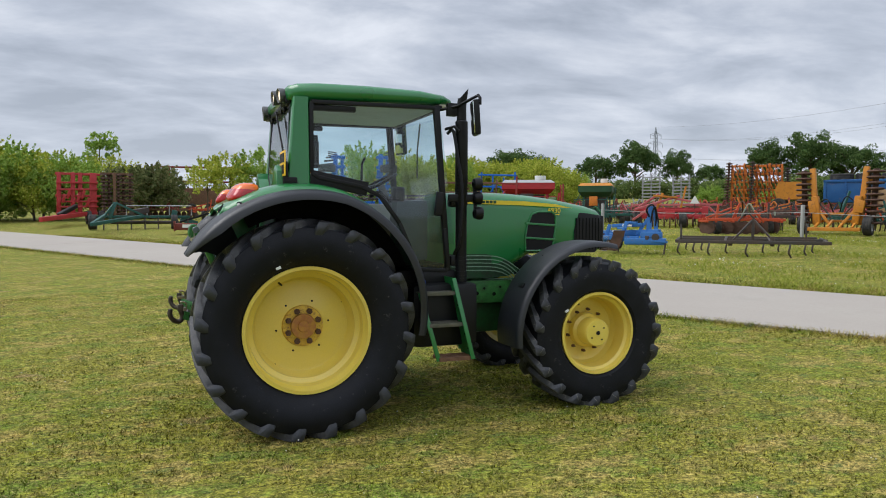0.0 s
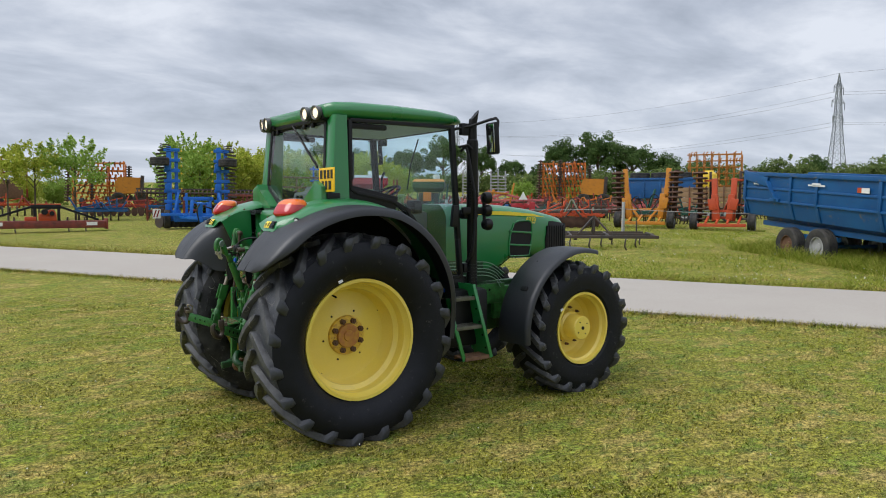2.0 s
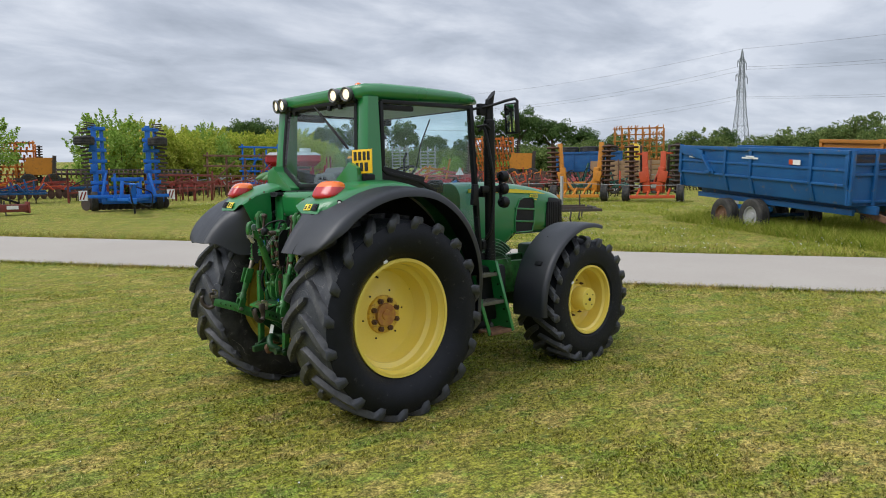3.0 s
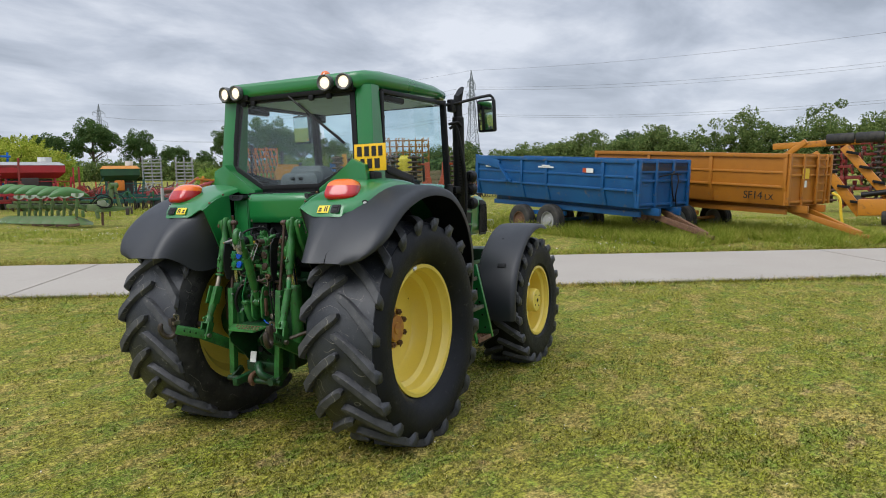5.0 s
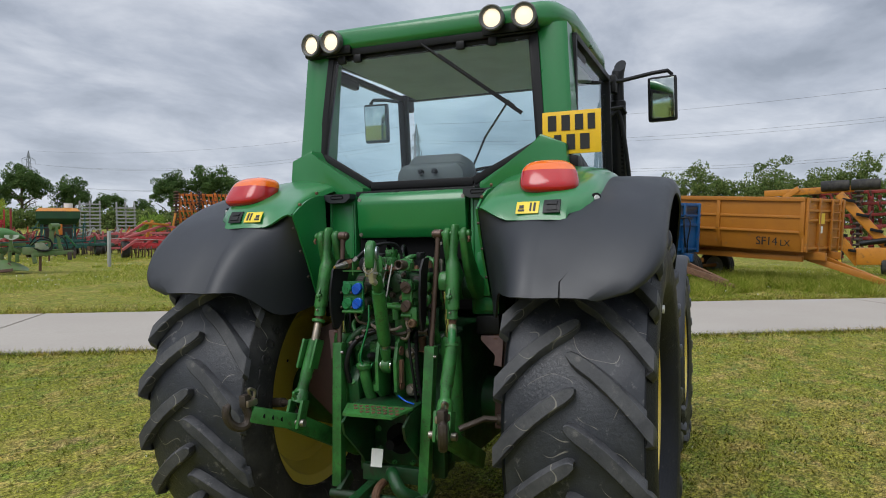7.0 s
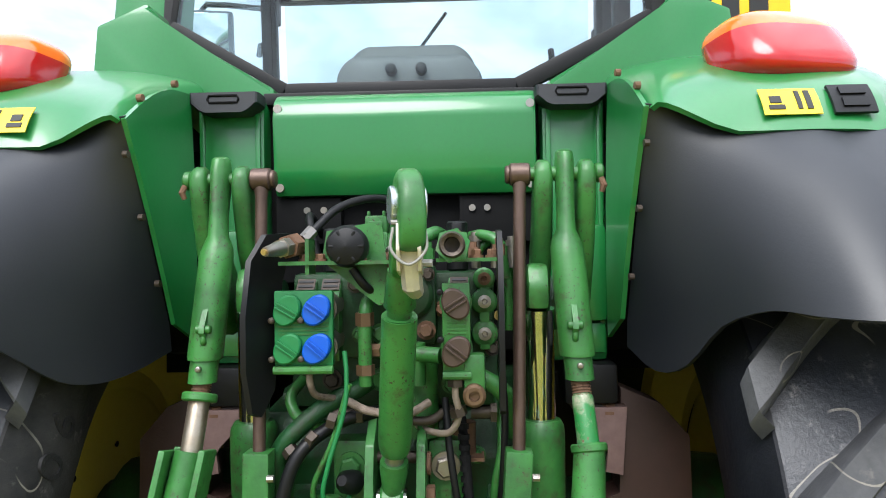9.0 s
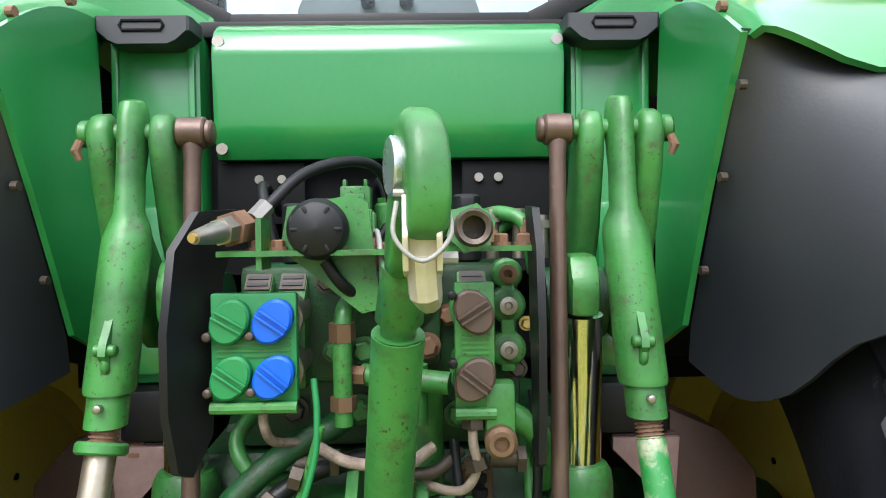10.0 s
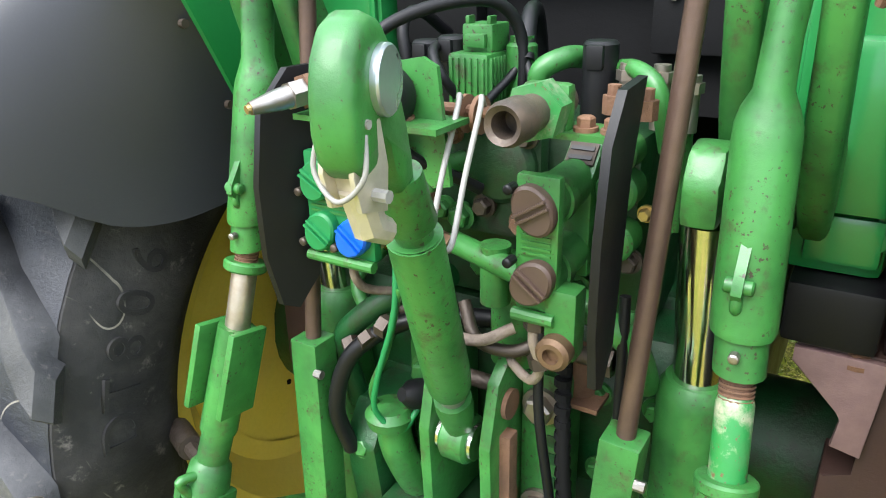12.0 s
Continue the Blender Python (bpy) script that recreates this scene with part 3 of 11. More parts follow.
def wheel(name, x, side, track, z, R, width, rim, lugs, lug_h, front):
    base = bpy.data.objects.new(name, None)
    scene.collection.objects.link(base)
    base.parent = tractor
    base.matrix_basis = Matrix.Translation((x, side * track, z))
    bm = tyre_mesh(R, width, rim, lugs, side, lug_h, R - z)
    part("tyre", bm, RUBBER_DUSTY if side > 0 and not front else RUBBER, base, "worn black ribbed farm tyre", sharp=40)
    if not front:
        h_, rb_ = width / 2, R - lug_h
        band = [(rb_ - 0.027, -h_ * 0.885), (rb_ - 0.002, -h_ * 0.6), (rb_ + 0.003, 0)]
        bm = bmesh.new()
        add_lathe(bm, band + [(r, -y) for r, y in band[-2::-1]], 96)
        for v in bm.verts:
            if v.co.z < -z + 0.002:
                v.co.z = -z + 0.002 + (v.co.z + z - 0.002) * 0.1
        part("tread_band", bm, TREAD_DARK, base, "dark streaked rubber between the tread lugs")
    for s_ in (-1, 1):
        me = lug_mesh(R, width, lug_h, s_, s_ == side or front)
        repeat(base, "tread_lug", me, [Matrix.Rotation(2 * math.pi * (k + (0.5 if s_ > 0 else 0) + (0.4 if side < 0 else 0)) / lugs, 4, "Y") for k in range(lugs)])
    o = side
    h = width / 2
    bm = bmesh.new()
    if front:
        prof = [(rim + 0.022, o * h * 0.84), (rim + 0.02, o * h * 0.90), (rim - 0.004, o * h * 0.90), (rim - 0.012, o * h * 0.72), (rim - 0.035, o * h * 0.64), (rim - 0.04, o * h * 0.1), (rim - 0.07, -o * 0.02), (rim - 0.10, -o * 0.03), (0.10, -o * 0.01), (0.0, -o * 0.01)]
    else:
        prof = [(rim + 0.026, o * h * 0.64), (rim + 0.024, o * h * 0.715), (rim - 0.004, o * h * 0.715), (rim - 0.014, o * h * 0.56), (rim - 0.03, o * h * 0.50), (rim - 0.035, o * h * 0.22), (rim - 0.075, o * h * 0.14), (rim - 0.08, -o * 0.05), (rim - 0.11, -o * 0.10), (rim - 0.14, -o * 0.105), (0.22, -o * 0.07), (0.0, -o * 0.07)]
    add_lathe(bm, prof, 72)
    add_lathe(bm, [(rim + 0.045, -o * h * 0.60), (rim + 0.066, -o * h * 0.67), (rim + 0.060, -o * h * 0.69), (rim + 0.036, -o * h * 0.685), (rim - 0.005, -o * h * 0.64), (rim - 0.03, -o * h * 0.52), (rim - 0.06, -o * h * 0.42), (rim - 0.075, -o * 0.112 if not front else -o * 0.032), (rim - 0.125 if not front else rim - 0.105, -o * 0.109 if not front else -o * 0.034)], 72)
    part("rim", bm, YELLOW, base, "yellow steel rim", sharp=30)
    if front:
        bm = bmesh.new()
        add_lathe(bm, [(0.175, -o * 0.01), (0.165, o * 0.05), (0.135, o * 0.07), (0.132, o * 0.215), (0.122, o * 0.229), (0.0, o * 0.234)], 40)
        hub = part("hub", bm, YELLOW, base, "yellow drum hub")
        for k in range(10):
            bm = bmesh.new()
            a = 2 * math.pi * k / 10 + 0.2
            c = Vector((0.205 * math.cos(a), o * 0.0, 0.205 * math.sin(a)))
            add_hex(bm, c, c + Vector((0, o * 0.025, 0)), 0.016)
            add_cyl(bm, c + Vector((0, o * 0.02, 0)), c + Vector((0, o * 0.045, 0)), 0.009, 8)
            part("wheel_bolt", bm, NUT_BROWN, base)
        for k in range(5):
            bm = bmesh.new()
            a = 2 * math.pi * k / 4 + 0.6
            c = Vector((0.08 * math.cos(a), o * 0.230, 0.08 * math.sin(a))) if k < 4 else Vector((0, o * 0.231, 0))
            add_cyl(bm, c, c + Vector((0, o * (0.006 if k < 4 else 0.009), 0)), 0.008 if k < 4 else 0.02, 10)
            part("hub_plug", bm, BLACK, hub)
    else:
        bm = bmesh.new()
        add_lathe(bm, [(0.178, -o * 0.07), (0.17, -o * 0.045), (0.10, -o * 0.04), (0.098, -o * 0.02), (0.04, -o * 0.015), (0.0, -o * 0.015)], 40)
        part("hub", bm, HUB_YELLOW, base, "yellow hub flange stained with rust")
        bm = bmesh.new()
        add_lathe(bm, [(0.108, -o * 0.042), (0.104, -o * 0.012), (0.092, -o * 0.008), (0.05, -o * 0.016), (0.045, -o * 0.004), (0.0, -o * 0.002)], 40)
        part("axle_cap", bm, HUB_RUST, base, "rusty axle end cap")
        for k in range(8):
            a = 2 * math.pi * k / 8 + 0.39
            c = Vector((0.137 * math.cos(a), -o * 0.045, 0.137 * math.sin(a)))
            bm = bmesh.new()
            add_hex(bm, c, c + Vector((0, o * 0.032, 0)), 0.026)
            add_cyl(bm, c, c + Vector((0, o * 0.045, 0)), 0.011, 8)
            part("wheel_nut", bm, NUT_BROWN, base)
        bm = bmesh.new()
        add_cyl(bm, (0.432, -o * 0.030, -0.10), (0.436, -o * 0.060, -0.10), 0.012, 12)
        bmesh.ops.scale(bm, vec=(1, 1, 2.6), space=Matrix.Translation((0, 0, 0.10)), verts=bm.verts)
        part("rim_slot", bm, BLACK_MATT, base)
        for a, rr, dy in [(2 * math.pi * k / 6 + 0.15, 0.225, 0.073) for k in range(6)] + [(0.5, 0.40, 0.103), (2.4, 0.405, 0.103), (4.1, 0.40, 0.103), (5.3, 0.405, 0.103)]:
            bm = bmesh.new()
            c = Vector((rr * math.cos(a), -o * dy, rr * math.sin(a)))
            add_cyl(bm, c, c + Vector((0, o * 0.006, 0)), 0.009, 8)
            part("bolt_hole", bm, BLACK_MATT, base)
    # valve and balance mark
    bm = bmesh.new()
    add_cyl(bm, (-(rim - 0.06) * 0.5, o * h * 0.33, (rim - 0.03) * 0.82), (-(rim - 0.06) * 0.46, o * h * 0.45, (rim - 0.05) * 0.82), 0.009, 8)
    part("valve", bm, BLACK, base)
    bm = bmesh.new()
    a = radians(62 if not front else 30)
    add_box(bm, (-(rim + 0.09) * math.cos(a) * 0.9, o * h * 0.975, (rim + 0.09) * math.sin(a)), (0.04, 0.012, 0.02), Matrix.Rotation(-0.4, 3, "Y"))
    part("paint_mark", bm, WHITE, base)
    return base


REAR = dict(z=0.875, R=0.925, width=0.63, rim=0.505, lugs=20, lug_h=0.052, front=False)
FRONT = dict(z=0.70, R=0.735, width=0.54, rim=0.375, lugs=19, lug_h=0.042, front=True)
for sd in (-1, 1):
    rw = wheel("rear_wheel", 0.0, sd, 0.955 if sd > 0 else 0.925, **REAR)
    if sd > 0:
        # raised size lettering on the inner sidewall
        for ch, ang in zip("DT806", (9.5, 16.0, 22.6, 29.0, 35.2)):
            c_, s_ = math.cos(radians(ang - 2.5)), math.sin(radians(ang - 2.5))
            text_part(ch, 0.105, Matrix(((s_, -c_, 0, -0.700 * c_), (0, 0, -1, -0.317), (c_, s_, 0, 0.700 * s_), (0, 0, 0, 1))), RUBBER_DUSTY, rw, "sidewall_lettering", 0.004)
    wheel("front_wheel", 2.775, sd, 0.912, **FRONT)


def arc_pt(cx, cz, r, deg, y):
    return (cx + r * math.cos(radians(deg)), y, cz + r * math.sin(radians(deg)))


def rear_fender(s):
    """s = -1: the right side."""
    def rad(a):
        return 1.145 - 0.0042 * max(0, 75 - a) * 0.35 - 0.0004 * max(0, a - 120)
    cx, cz = 0.02, 0.875

    def widen(b):
        """The left guard sits a little further out."""
        for v in b.verts:
            if s > 0 and v.co.y < 0.80:
                v.co.y += 0.034 * min(1.0, (0.80 - v.co.y) / 0.32)

    bm = bmesh.new()
    rows, extra = [], []
    for i in range(65):
        a = 147 - (147 + 6) * i / 64
        full = max(0.0, min(1.0, (a - 112) / 12))
        inner = 0.90 - 0.10 * full
        low_k = max(0.0, a - 131) / 16
        cut = 0.24 * (1 - math.sqrt(max(0.0, 1 - low_k * low_k)))
        lip = 1 - 0.9 * low_k
        swell = 0.012 * max(0.0, min(1.0, (a - 116) / 10)) * max(0.0, min(1.0, (147 - a) / 14))
        cut += 0.17 * max(0.0, min(1.0, (75 - a) / 70)) ** 1.3
        ys = [1.285 - cut, 1.283 - cut, 1.265 - cut, 1.22 - cut * 0.85, 1.12 - cut * 0.45, 1.0 - 0.1 * cut, (1.0 + inner) / 2, inner]
        drop = [-0.075 * lip, -0.03 * lip, -0.006 * lip, 0.006, 0.014, 0.018, 0.02, 0.02 - 0.006 * full]
        rows.append([bm.verts.new(arc_pt(cx, cz, rad(a) + d + swell * min(1, j / 4), a, s * y)) for j, (y, d) in enumerate(zip(ys, drop))])
        if a < 120.4:
            continue
        edge = rows[-1][-1].co
        R = math.hypot(edge.x - cx, edge.z - cz)
        t = 1 - min(1.0, (147 - a) / 26.3)
        pts = [Vector(edge)]
        # the inner wall turns forward and ends in a hanging lobe
        lows = (1.503, 1.503, 1.498, 1.455, 1.390, 1.372, 1.382, 1.41) if s > 0 else (1.503, 1.503, 1.505, 1.508, 1.475, 1.395, 1.372, 1.41)
        for low, f, y in zip(lows, (0.0, 0.04, 0.16, 0.32, 0.50, 0.66, 0.82, 1.0), (0.75, 0.70, 0.655, 0.615, 0.575, 0.540, 0.505, 0.47)):
            z = edge.z + (low - 1.5) * t ** 2
            xr = cx - math.sqrt((R + 0.006) ** 2 - (edge.z - cz) ** 2)
            xb = -0.63 + 0.18 * min(1.15, (1.878 - z) / 0.375)
            pts.append(Vector((xr + (xb - xr) * f, s * y, z)))
        ring = [rows[-1][-1]] + [bm.verts.new(p) for p in curve_points(pts, 3)[1:]]
        extra.append(ring)
    for grid in (rows, extra):
        for r0, r1 in zip(grid, grid[1:]):
            for k in range(len(r0) - 1):
                bm.faces.new((r0[k], r0[k + 1], r1[k + 1], r1[k]))
    bmesh.ops.recalc_face_normals(bm, faces=bm.faces)
    bmesh.ops.solidify(bm, geom=bm.faces[:], thickness=0.010)
    widen(bm)
    fender = part("rear_fender", bm, FENDER_BLACK, tractor, "grey-black plastic mudguard extension", sharp=70)
    # inner wheel arch, between the guard and the cab floor
    bm = bmesh.new()
    sheet(bm, [[Vector(arc_pt(cx, cz, rad(a) - d, a, s * 0.70)) for d in (-0.006, 0.05, 0.12, 0.20)] for a in range(6, 119, 4)], 0.008)
    part("wheel_arch", bm, BLACK_MATT, fender, "black inner wheel arch")
    def end_of(y):
        k = max(0.0, min(1.0, (y - 0.476) / 0.26))
        return 123.2 + 3.8 * (1 - (1 - k) ** 2.2)

    def a_of(y, i):
        return end_of(y) - (end_of(y) - 8) * i / 36

    def cover_pt(a, y, d, end, e0):
        k = max(0.0, min(1.0, (y - 0.476) / 0.13))
        e = max(0.0, (a - end + 9) / 9)
        return Vector(arc_pt(cx, cz, rad(a) + 0.012 + d - 0.048 * e ** 3 * k + 0.026 * (1 - k) * e0, a, s * y))

    def on_cover(bm, y0, y1, a0, a1, up, thick):
        """A patch that lies on the rear of the cover."""
        sheet(bm, [[cover_pt(a0 + (a1 - a0) * i / 4, y0 + (y1 - y0) * j / 4, 0.069 + up, 127.0, 1.0) for j in range(5)] for i in range(5)], thick)

    # green inner guard
    bm = bmesh.new()
    rows = []
    for i in range(37):
        row = []
        base = 127.0 - (127.0 - 8) * i / 36
        front = max(0.0, min(1.0, (100 - base) / 40))
        e0 = max(0.0, (base - 112) / 15)
        out = 1.0 - 0.09 * e0 ** 2 - 0.0012 * max(0, 60 - base)
        for y, d in ((out, 0.004), (out - 0.012, 0.026), (out - 0.045, 0.046), (0.88, 0.062), (0.82, 0.068), (0.76, 0.070), (0.70, 0.069), (0.66, 0.066), (0.62, 0.062), (0.58, 0.056), (0.545, 0.049), (0.52, 0.043), (0.50, 0.036), (0.486, 0.026), (0.476, 0.006)):
            row.append(cover_pt(a_of(y, i), y, d * (1 - 0.25 * front), end_of(y), max(0.0, (base - 112) / 15)))
        rows.append(row)
    sheet(bm, rows, 0.010)
    widen(bm)
    part("fender_cover", bm, GREEN, tractor, "green painted steel mudguard", sharp=60)
    # green inner wall beside the column
    v = [(-0.632, s * 0.474, 1.872), (-0.34, s * 0.466, 1.985), (-0.33, s * 0.458, 1.42), (-0.44, s * 0.464, 1.47)]
    bm = bmesh.new()
    n = 8
    rows = []
    for k in range(n + 1):
        f = k / n
        top = Vector(v[0]).lerp(Vector(v[1]), f) + Vector((0, 0, 0.03 * math.sin(math.pi * f)))
        low = Vector(v[3]).lerp(Vector(v[2]), f)
        rows.append([top.lerp(low, j / 4) + Vector((0, -s * 0.004 * math.sin(math.pi * j / 4), 0)) for j in range(5)])
    sheet(bm, rows, 0.010)
    widen(bm)
    flank = part("side_panel", bm, GREEN, tractor)
    for t in (0.16, 0.45, 0.78):
        bm = bmesh.new()
        p = Vector(v[0]).lerp(Vector(v[3]), t) + Vector((-0.016, 0, 0))
        add_cyl(bm, p + Vector((0, s * 0.004, 0)), p - Vector((0.001, s * 0.006, 0)), 0.007, 10)
        widen(bm)
        part("rivet", bm, OILY_STEEL, flank)
    for t in (0.25, 0.78):
        bm = bmesh.new()
        p = Vector(v[0]).lerp(Vector(v[1]), t) + Vector((0, 0, 0.025 + 0.012 * t))
        add_cyl(bm, p + Vector((0, s * 0.004, 0)), p - Vector((0.001, s * 0.007, 0)), 0.008, 10)
        widen(bm)
        part("rivet", bm, RUST, flank)
    # tail light: amber above, red below
    for nm, mt, lo, hi in (("indicator_lens", ORANGE_LENS, 0.024, 9), ("tail_light", RED_LENS, -9, 0.024)):
        bm = bmesh.new()
        bmesh.ops.create_uvsphere(bm, u_segments=40, v_segments=28, radius=1)
        for v_ in bm.verts:
            x, y, z = [math.copysign(abs(c) ** 0.66, c) for c in v_.co]
            v_.co = (x * 0.10 + 0.045 * z, y * (0.130 - 0.012 * z), z * 0.086)
        bmesh.ops.bisect_plane(bm, geom=bm.verts[:] + bm.edges[:] + bm.faces[:], plane_co=(0, 0, 0.028), plane_no=(0, 0, 1), clear_inner=lo > 0, clear_outer=lo < 0)
        bmesh.ops.transform(bm, matrix=pose(-0.480, 0.848 if s > 0 else -0.765, 2.006, 0, 4, -s * 15), verts=bm.verts)
        part(nm, bm, mt, tractor, "amber indicator lens" if mt is ORANGE_LENS else "red tail light lens")
    bm = bmesh.new()
    add_box(bm, (-0.42, 0.838 if s > 0 else -0.755, 1.975), (0.22, 0.20, 0.07), Matrix.Rotation(radians(-24), 3, "Y"), 0.03)
    part("lamp_base", bm, GREEN, tractor)
    if s < 0:
        # crack in the plastic near the trailing edge
        bm = bmesh.new()
        run = [(147, 0.905), (143.5, 0.90), (142, 0.92), (139.5, 0.955), (138, 0.975)]
        for (a0, y0), (a1, y1) in zip(run, run[1:]):
            add_beam(bm, arc_pt(cx, cz, rad(a0) + 0.0205, a0, s * y0), arc_pt(cx, cz, rad(a1) + 0.0205, a1, s * y1), 0.006, 0.005)
        part("crack", bm, BLACK_MATT, fender, "open crack in the plastic")
    # reflector socket and sticker
    bm = bmesh.new()
    add_cyl(bm, (-0.50, s * 0.955, 1.905), (-0.53, s * 0.985, 1.905), 0.024, 16)
    part("side_socket", bm, BLACK, tractor)
    bm = bmesh.new()
    add_cyl(bm, (-0.53, s * 0.985, 1.905), (-0.533, s * 0.988, 1.905), 0.014, 12)
    part("side_reflector", bm, WHITE, tractor)
    bm = bmesh.new()
    on_cover(bm, 0.662, 0.762, 123.2, 125.9, 0.003, 0.002)
    st = part("warning_sticker", bm, YELLOW_FLAT, tractor, "yellow warning sticker")
    for y0, y1, a0, a1 in ((0.672, 0.700, 125.1, 125.5), (0.676, 0.696, 124.2, 124.9), (0.722, 0.730, 123.6, 125.5), (0.738, 0.748, 123.6, 125.5)):
        bm = bmesh.new()
        on_cover(bm, y0, y1, a0, a1, 0.005, 0.002)
        part("pictogram", bm, STICKER_TEXT, st)
    bm = bmesh.new()
    on_cover(bm, 0.782, 0.855, 123.1, 126.0, 0.007, 0.006)
    sock = part("rear_socket", bm, BLACK, tractor)
    for a0 in (123.6, 124.8):
        bm = bmesh.new()
        on_cover(bm, 0.798, 0.842, a0, a0 + 0.8, 0.011, 0.004)
        part("socket_flap", bm, BLACK, sock)
    return fender


for sd in (-1, 1):
    rear_fender(sd)


def front_fender(s):
    bm = bmesh.new()
    rows = []
    for i in range(25):
        a = 186 - (186 - 78) * i / 24
        r = 0.885 - 0.0006 * max(0, 100 - a)
        ys = [1.20, 1.198, 1.18, 1.14, 1.0, 0.86, 0.76, 0.74]
        dr = [-0.05, -0.02, -0.004, 0.002, 0.008, 0.008, 0.0, -0.03]
        rows.append([arc_pt(2.775, 0.70, r + d, a, s * y) for y, d in zip(ys, dr)])
    sheet(bm, rows, 0.01)
    f = part("front_fender", bm, FENDER_BLACK, tractor, "black plastic front mudguard", sharp=50)
    bm = bmesh.new()
    add_beam(bm, (2.30, s * 0.55, 0.9), (2.30, s * 0.95, 1.44), 0.05, 0.03)
    add_box(bm, arc_pt(2.775, 0.70, 0.895, 148, s * 1.02), (0.05, 0.09, 0.016), Matrix.Rotation(radians(-58), 3, "Y"), 0.004)
    part("fender_bracket", bm, BLACK, f)


for sd in (-1, 1):
    front_fender(sd)


# ---- chassis ----
bm = bmesh.new()
add_cyl(bm, (0, -0.86, 0.875), (0, 0.86, 0.875), 0.13, 24)
add_cyl(bm, (0, -0.80, 0.875), (0, -0.45, 0.875), 0.19, 24, 0.22)
add_cyl(bm, (0, 0.45, 0.875), (0, 0.80, 0.875), 0.22, 24, 0.19)
span_box(bm, (-0.36, -0.30, 0.62), (0.9, 0.30, 1.32), 0.05)
span_box(bm, (0.8, -0.27, 0.62), (2.3, 0.27, 1.10), 0.04)
part("transmission_housing", bm, GREEN_DARK, tractor, "oily dark green gearbox and axle housing")
bm = bmesh.new()
for s in (-1, 1):
    span_box(bm, (1.45, s * 0.30, 0.93), (2.35, s * 0.335, 1.16), 0.01)
    span_box(bm, (2.2, s * 0.24, 0.75), (3.35, s * 0.32, 1.12), 0.02)
part("frame_rail", bm, GREEN_WORN, tractor, "green chassis side rail with bolt holes")
bm = bmesh.new()
for i, (x, z) in enumerate(((1.62, 1.08), (1.70, 1.02), (1.78, 1.09), (1.86, 1.03), (1.94, 1.08), (1.70, 1.11), (1.62, 0.99), (2.05, 1.02), (2.12, 1.09))):
    add_cyl(bm, (x, -0.336, z), (x, -0.339, z), 0.02 if i % 2 else 0.013, 10)
part("bolt_hole", bm, BLACK_MATT, tractor)
bm = bmesh.new()
add_cyl(bm, (2.775, -0.75, 0.70), (2.775, 0.75, 0.70), 0.11, 20)
add_box(bm, (2.775, 0, 0.72), (0.4, 0.42, 0.34), None, 0.06)
for s in (-1, 1):
    add_cyl(bm, (2.775, s * 0.52, 0.70), (2.775, s * 0.86, 0.70), 0.19, 24, 0.17)
    add_cyl(bm, (2.55, s * 0.25, 0.80), (2.55, s * 0.70, 0.76), 0.03, 12)
part("front_axle", bm, GREEN_DARK, tractor)
bm = bmesh.new()
span_box(bm, (3.2, -0.33, 0.85), (3.55, 0.33, 1.25), 0.05)
part("front_weight_carrier", bm, GREEN_DARK, tractor)
# fuel tank and battery box behind the steps
bm = bmesh.new()
span_box(bm, (0.98, -0.92, 0.62), (1.62, -0.38, 1.20), 0.06)
span_box(bm, (0.98, 0.38, 0.62), (1.62, 0.92, 1.20), 0.06)
span_box(bm, (0.86, -0.78, 1.15), (1.45, 0.78, 1.32), 0.03)
part("fuel_tank", bm, BLACK, tractor, "black plastic fuel tank")

# ---- bonnet ----
HOODX = [(1.50, 0.345, 1.16, 2.035, 0.16), (1.75, 0.35, 1.16, 2.045, 0.16), (2.1, 0.352, 1.18, 2.045, 0.16), (2.3, 0.352, 1.30, 2.035, 0.16), (2.5, 0.35, 1.42, 2.02, 0.16), (2.8, 0.345, 1.42, 1.985, 0.15), (3.0, 0.335, 1.42, 1.95, 0.14), (3.2, 0.315, 1.42, 1.915, 0.13), (3.33, 0.29, 1.42, 1.88, 0.11), (3.40, 0.25, 1.45, 1.83, 0.09)]
bm = bmesh.new()
add_loft(bm, [rring(x, hw, z0, z1, r, 5, 0, 0.02) for x, hw, z0, z1, r in HOODX])


def hood_y(x, z):
    """Half width of the bonnet's skin at x, z."""
    for (x0, w0, _, t0, r0), (x1, w1, _, t1, r1) in zip(HOODX, HOODX[1:]):
        if x <= x1:
            f = (x - x0) / (x1 - x0)
            w, top, r = w0 + (w1 - w0) * f, t0 + (t1 - t0) * f, r0 + (r1 - r0) * f
            d = z - (top - r)
            return w if d <= 0 else w - r + math.sqrt(max(0.0, r * r - d * d))
    return HOODX[-1][1]


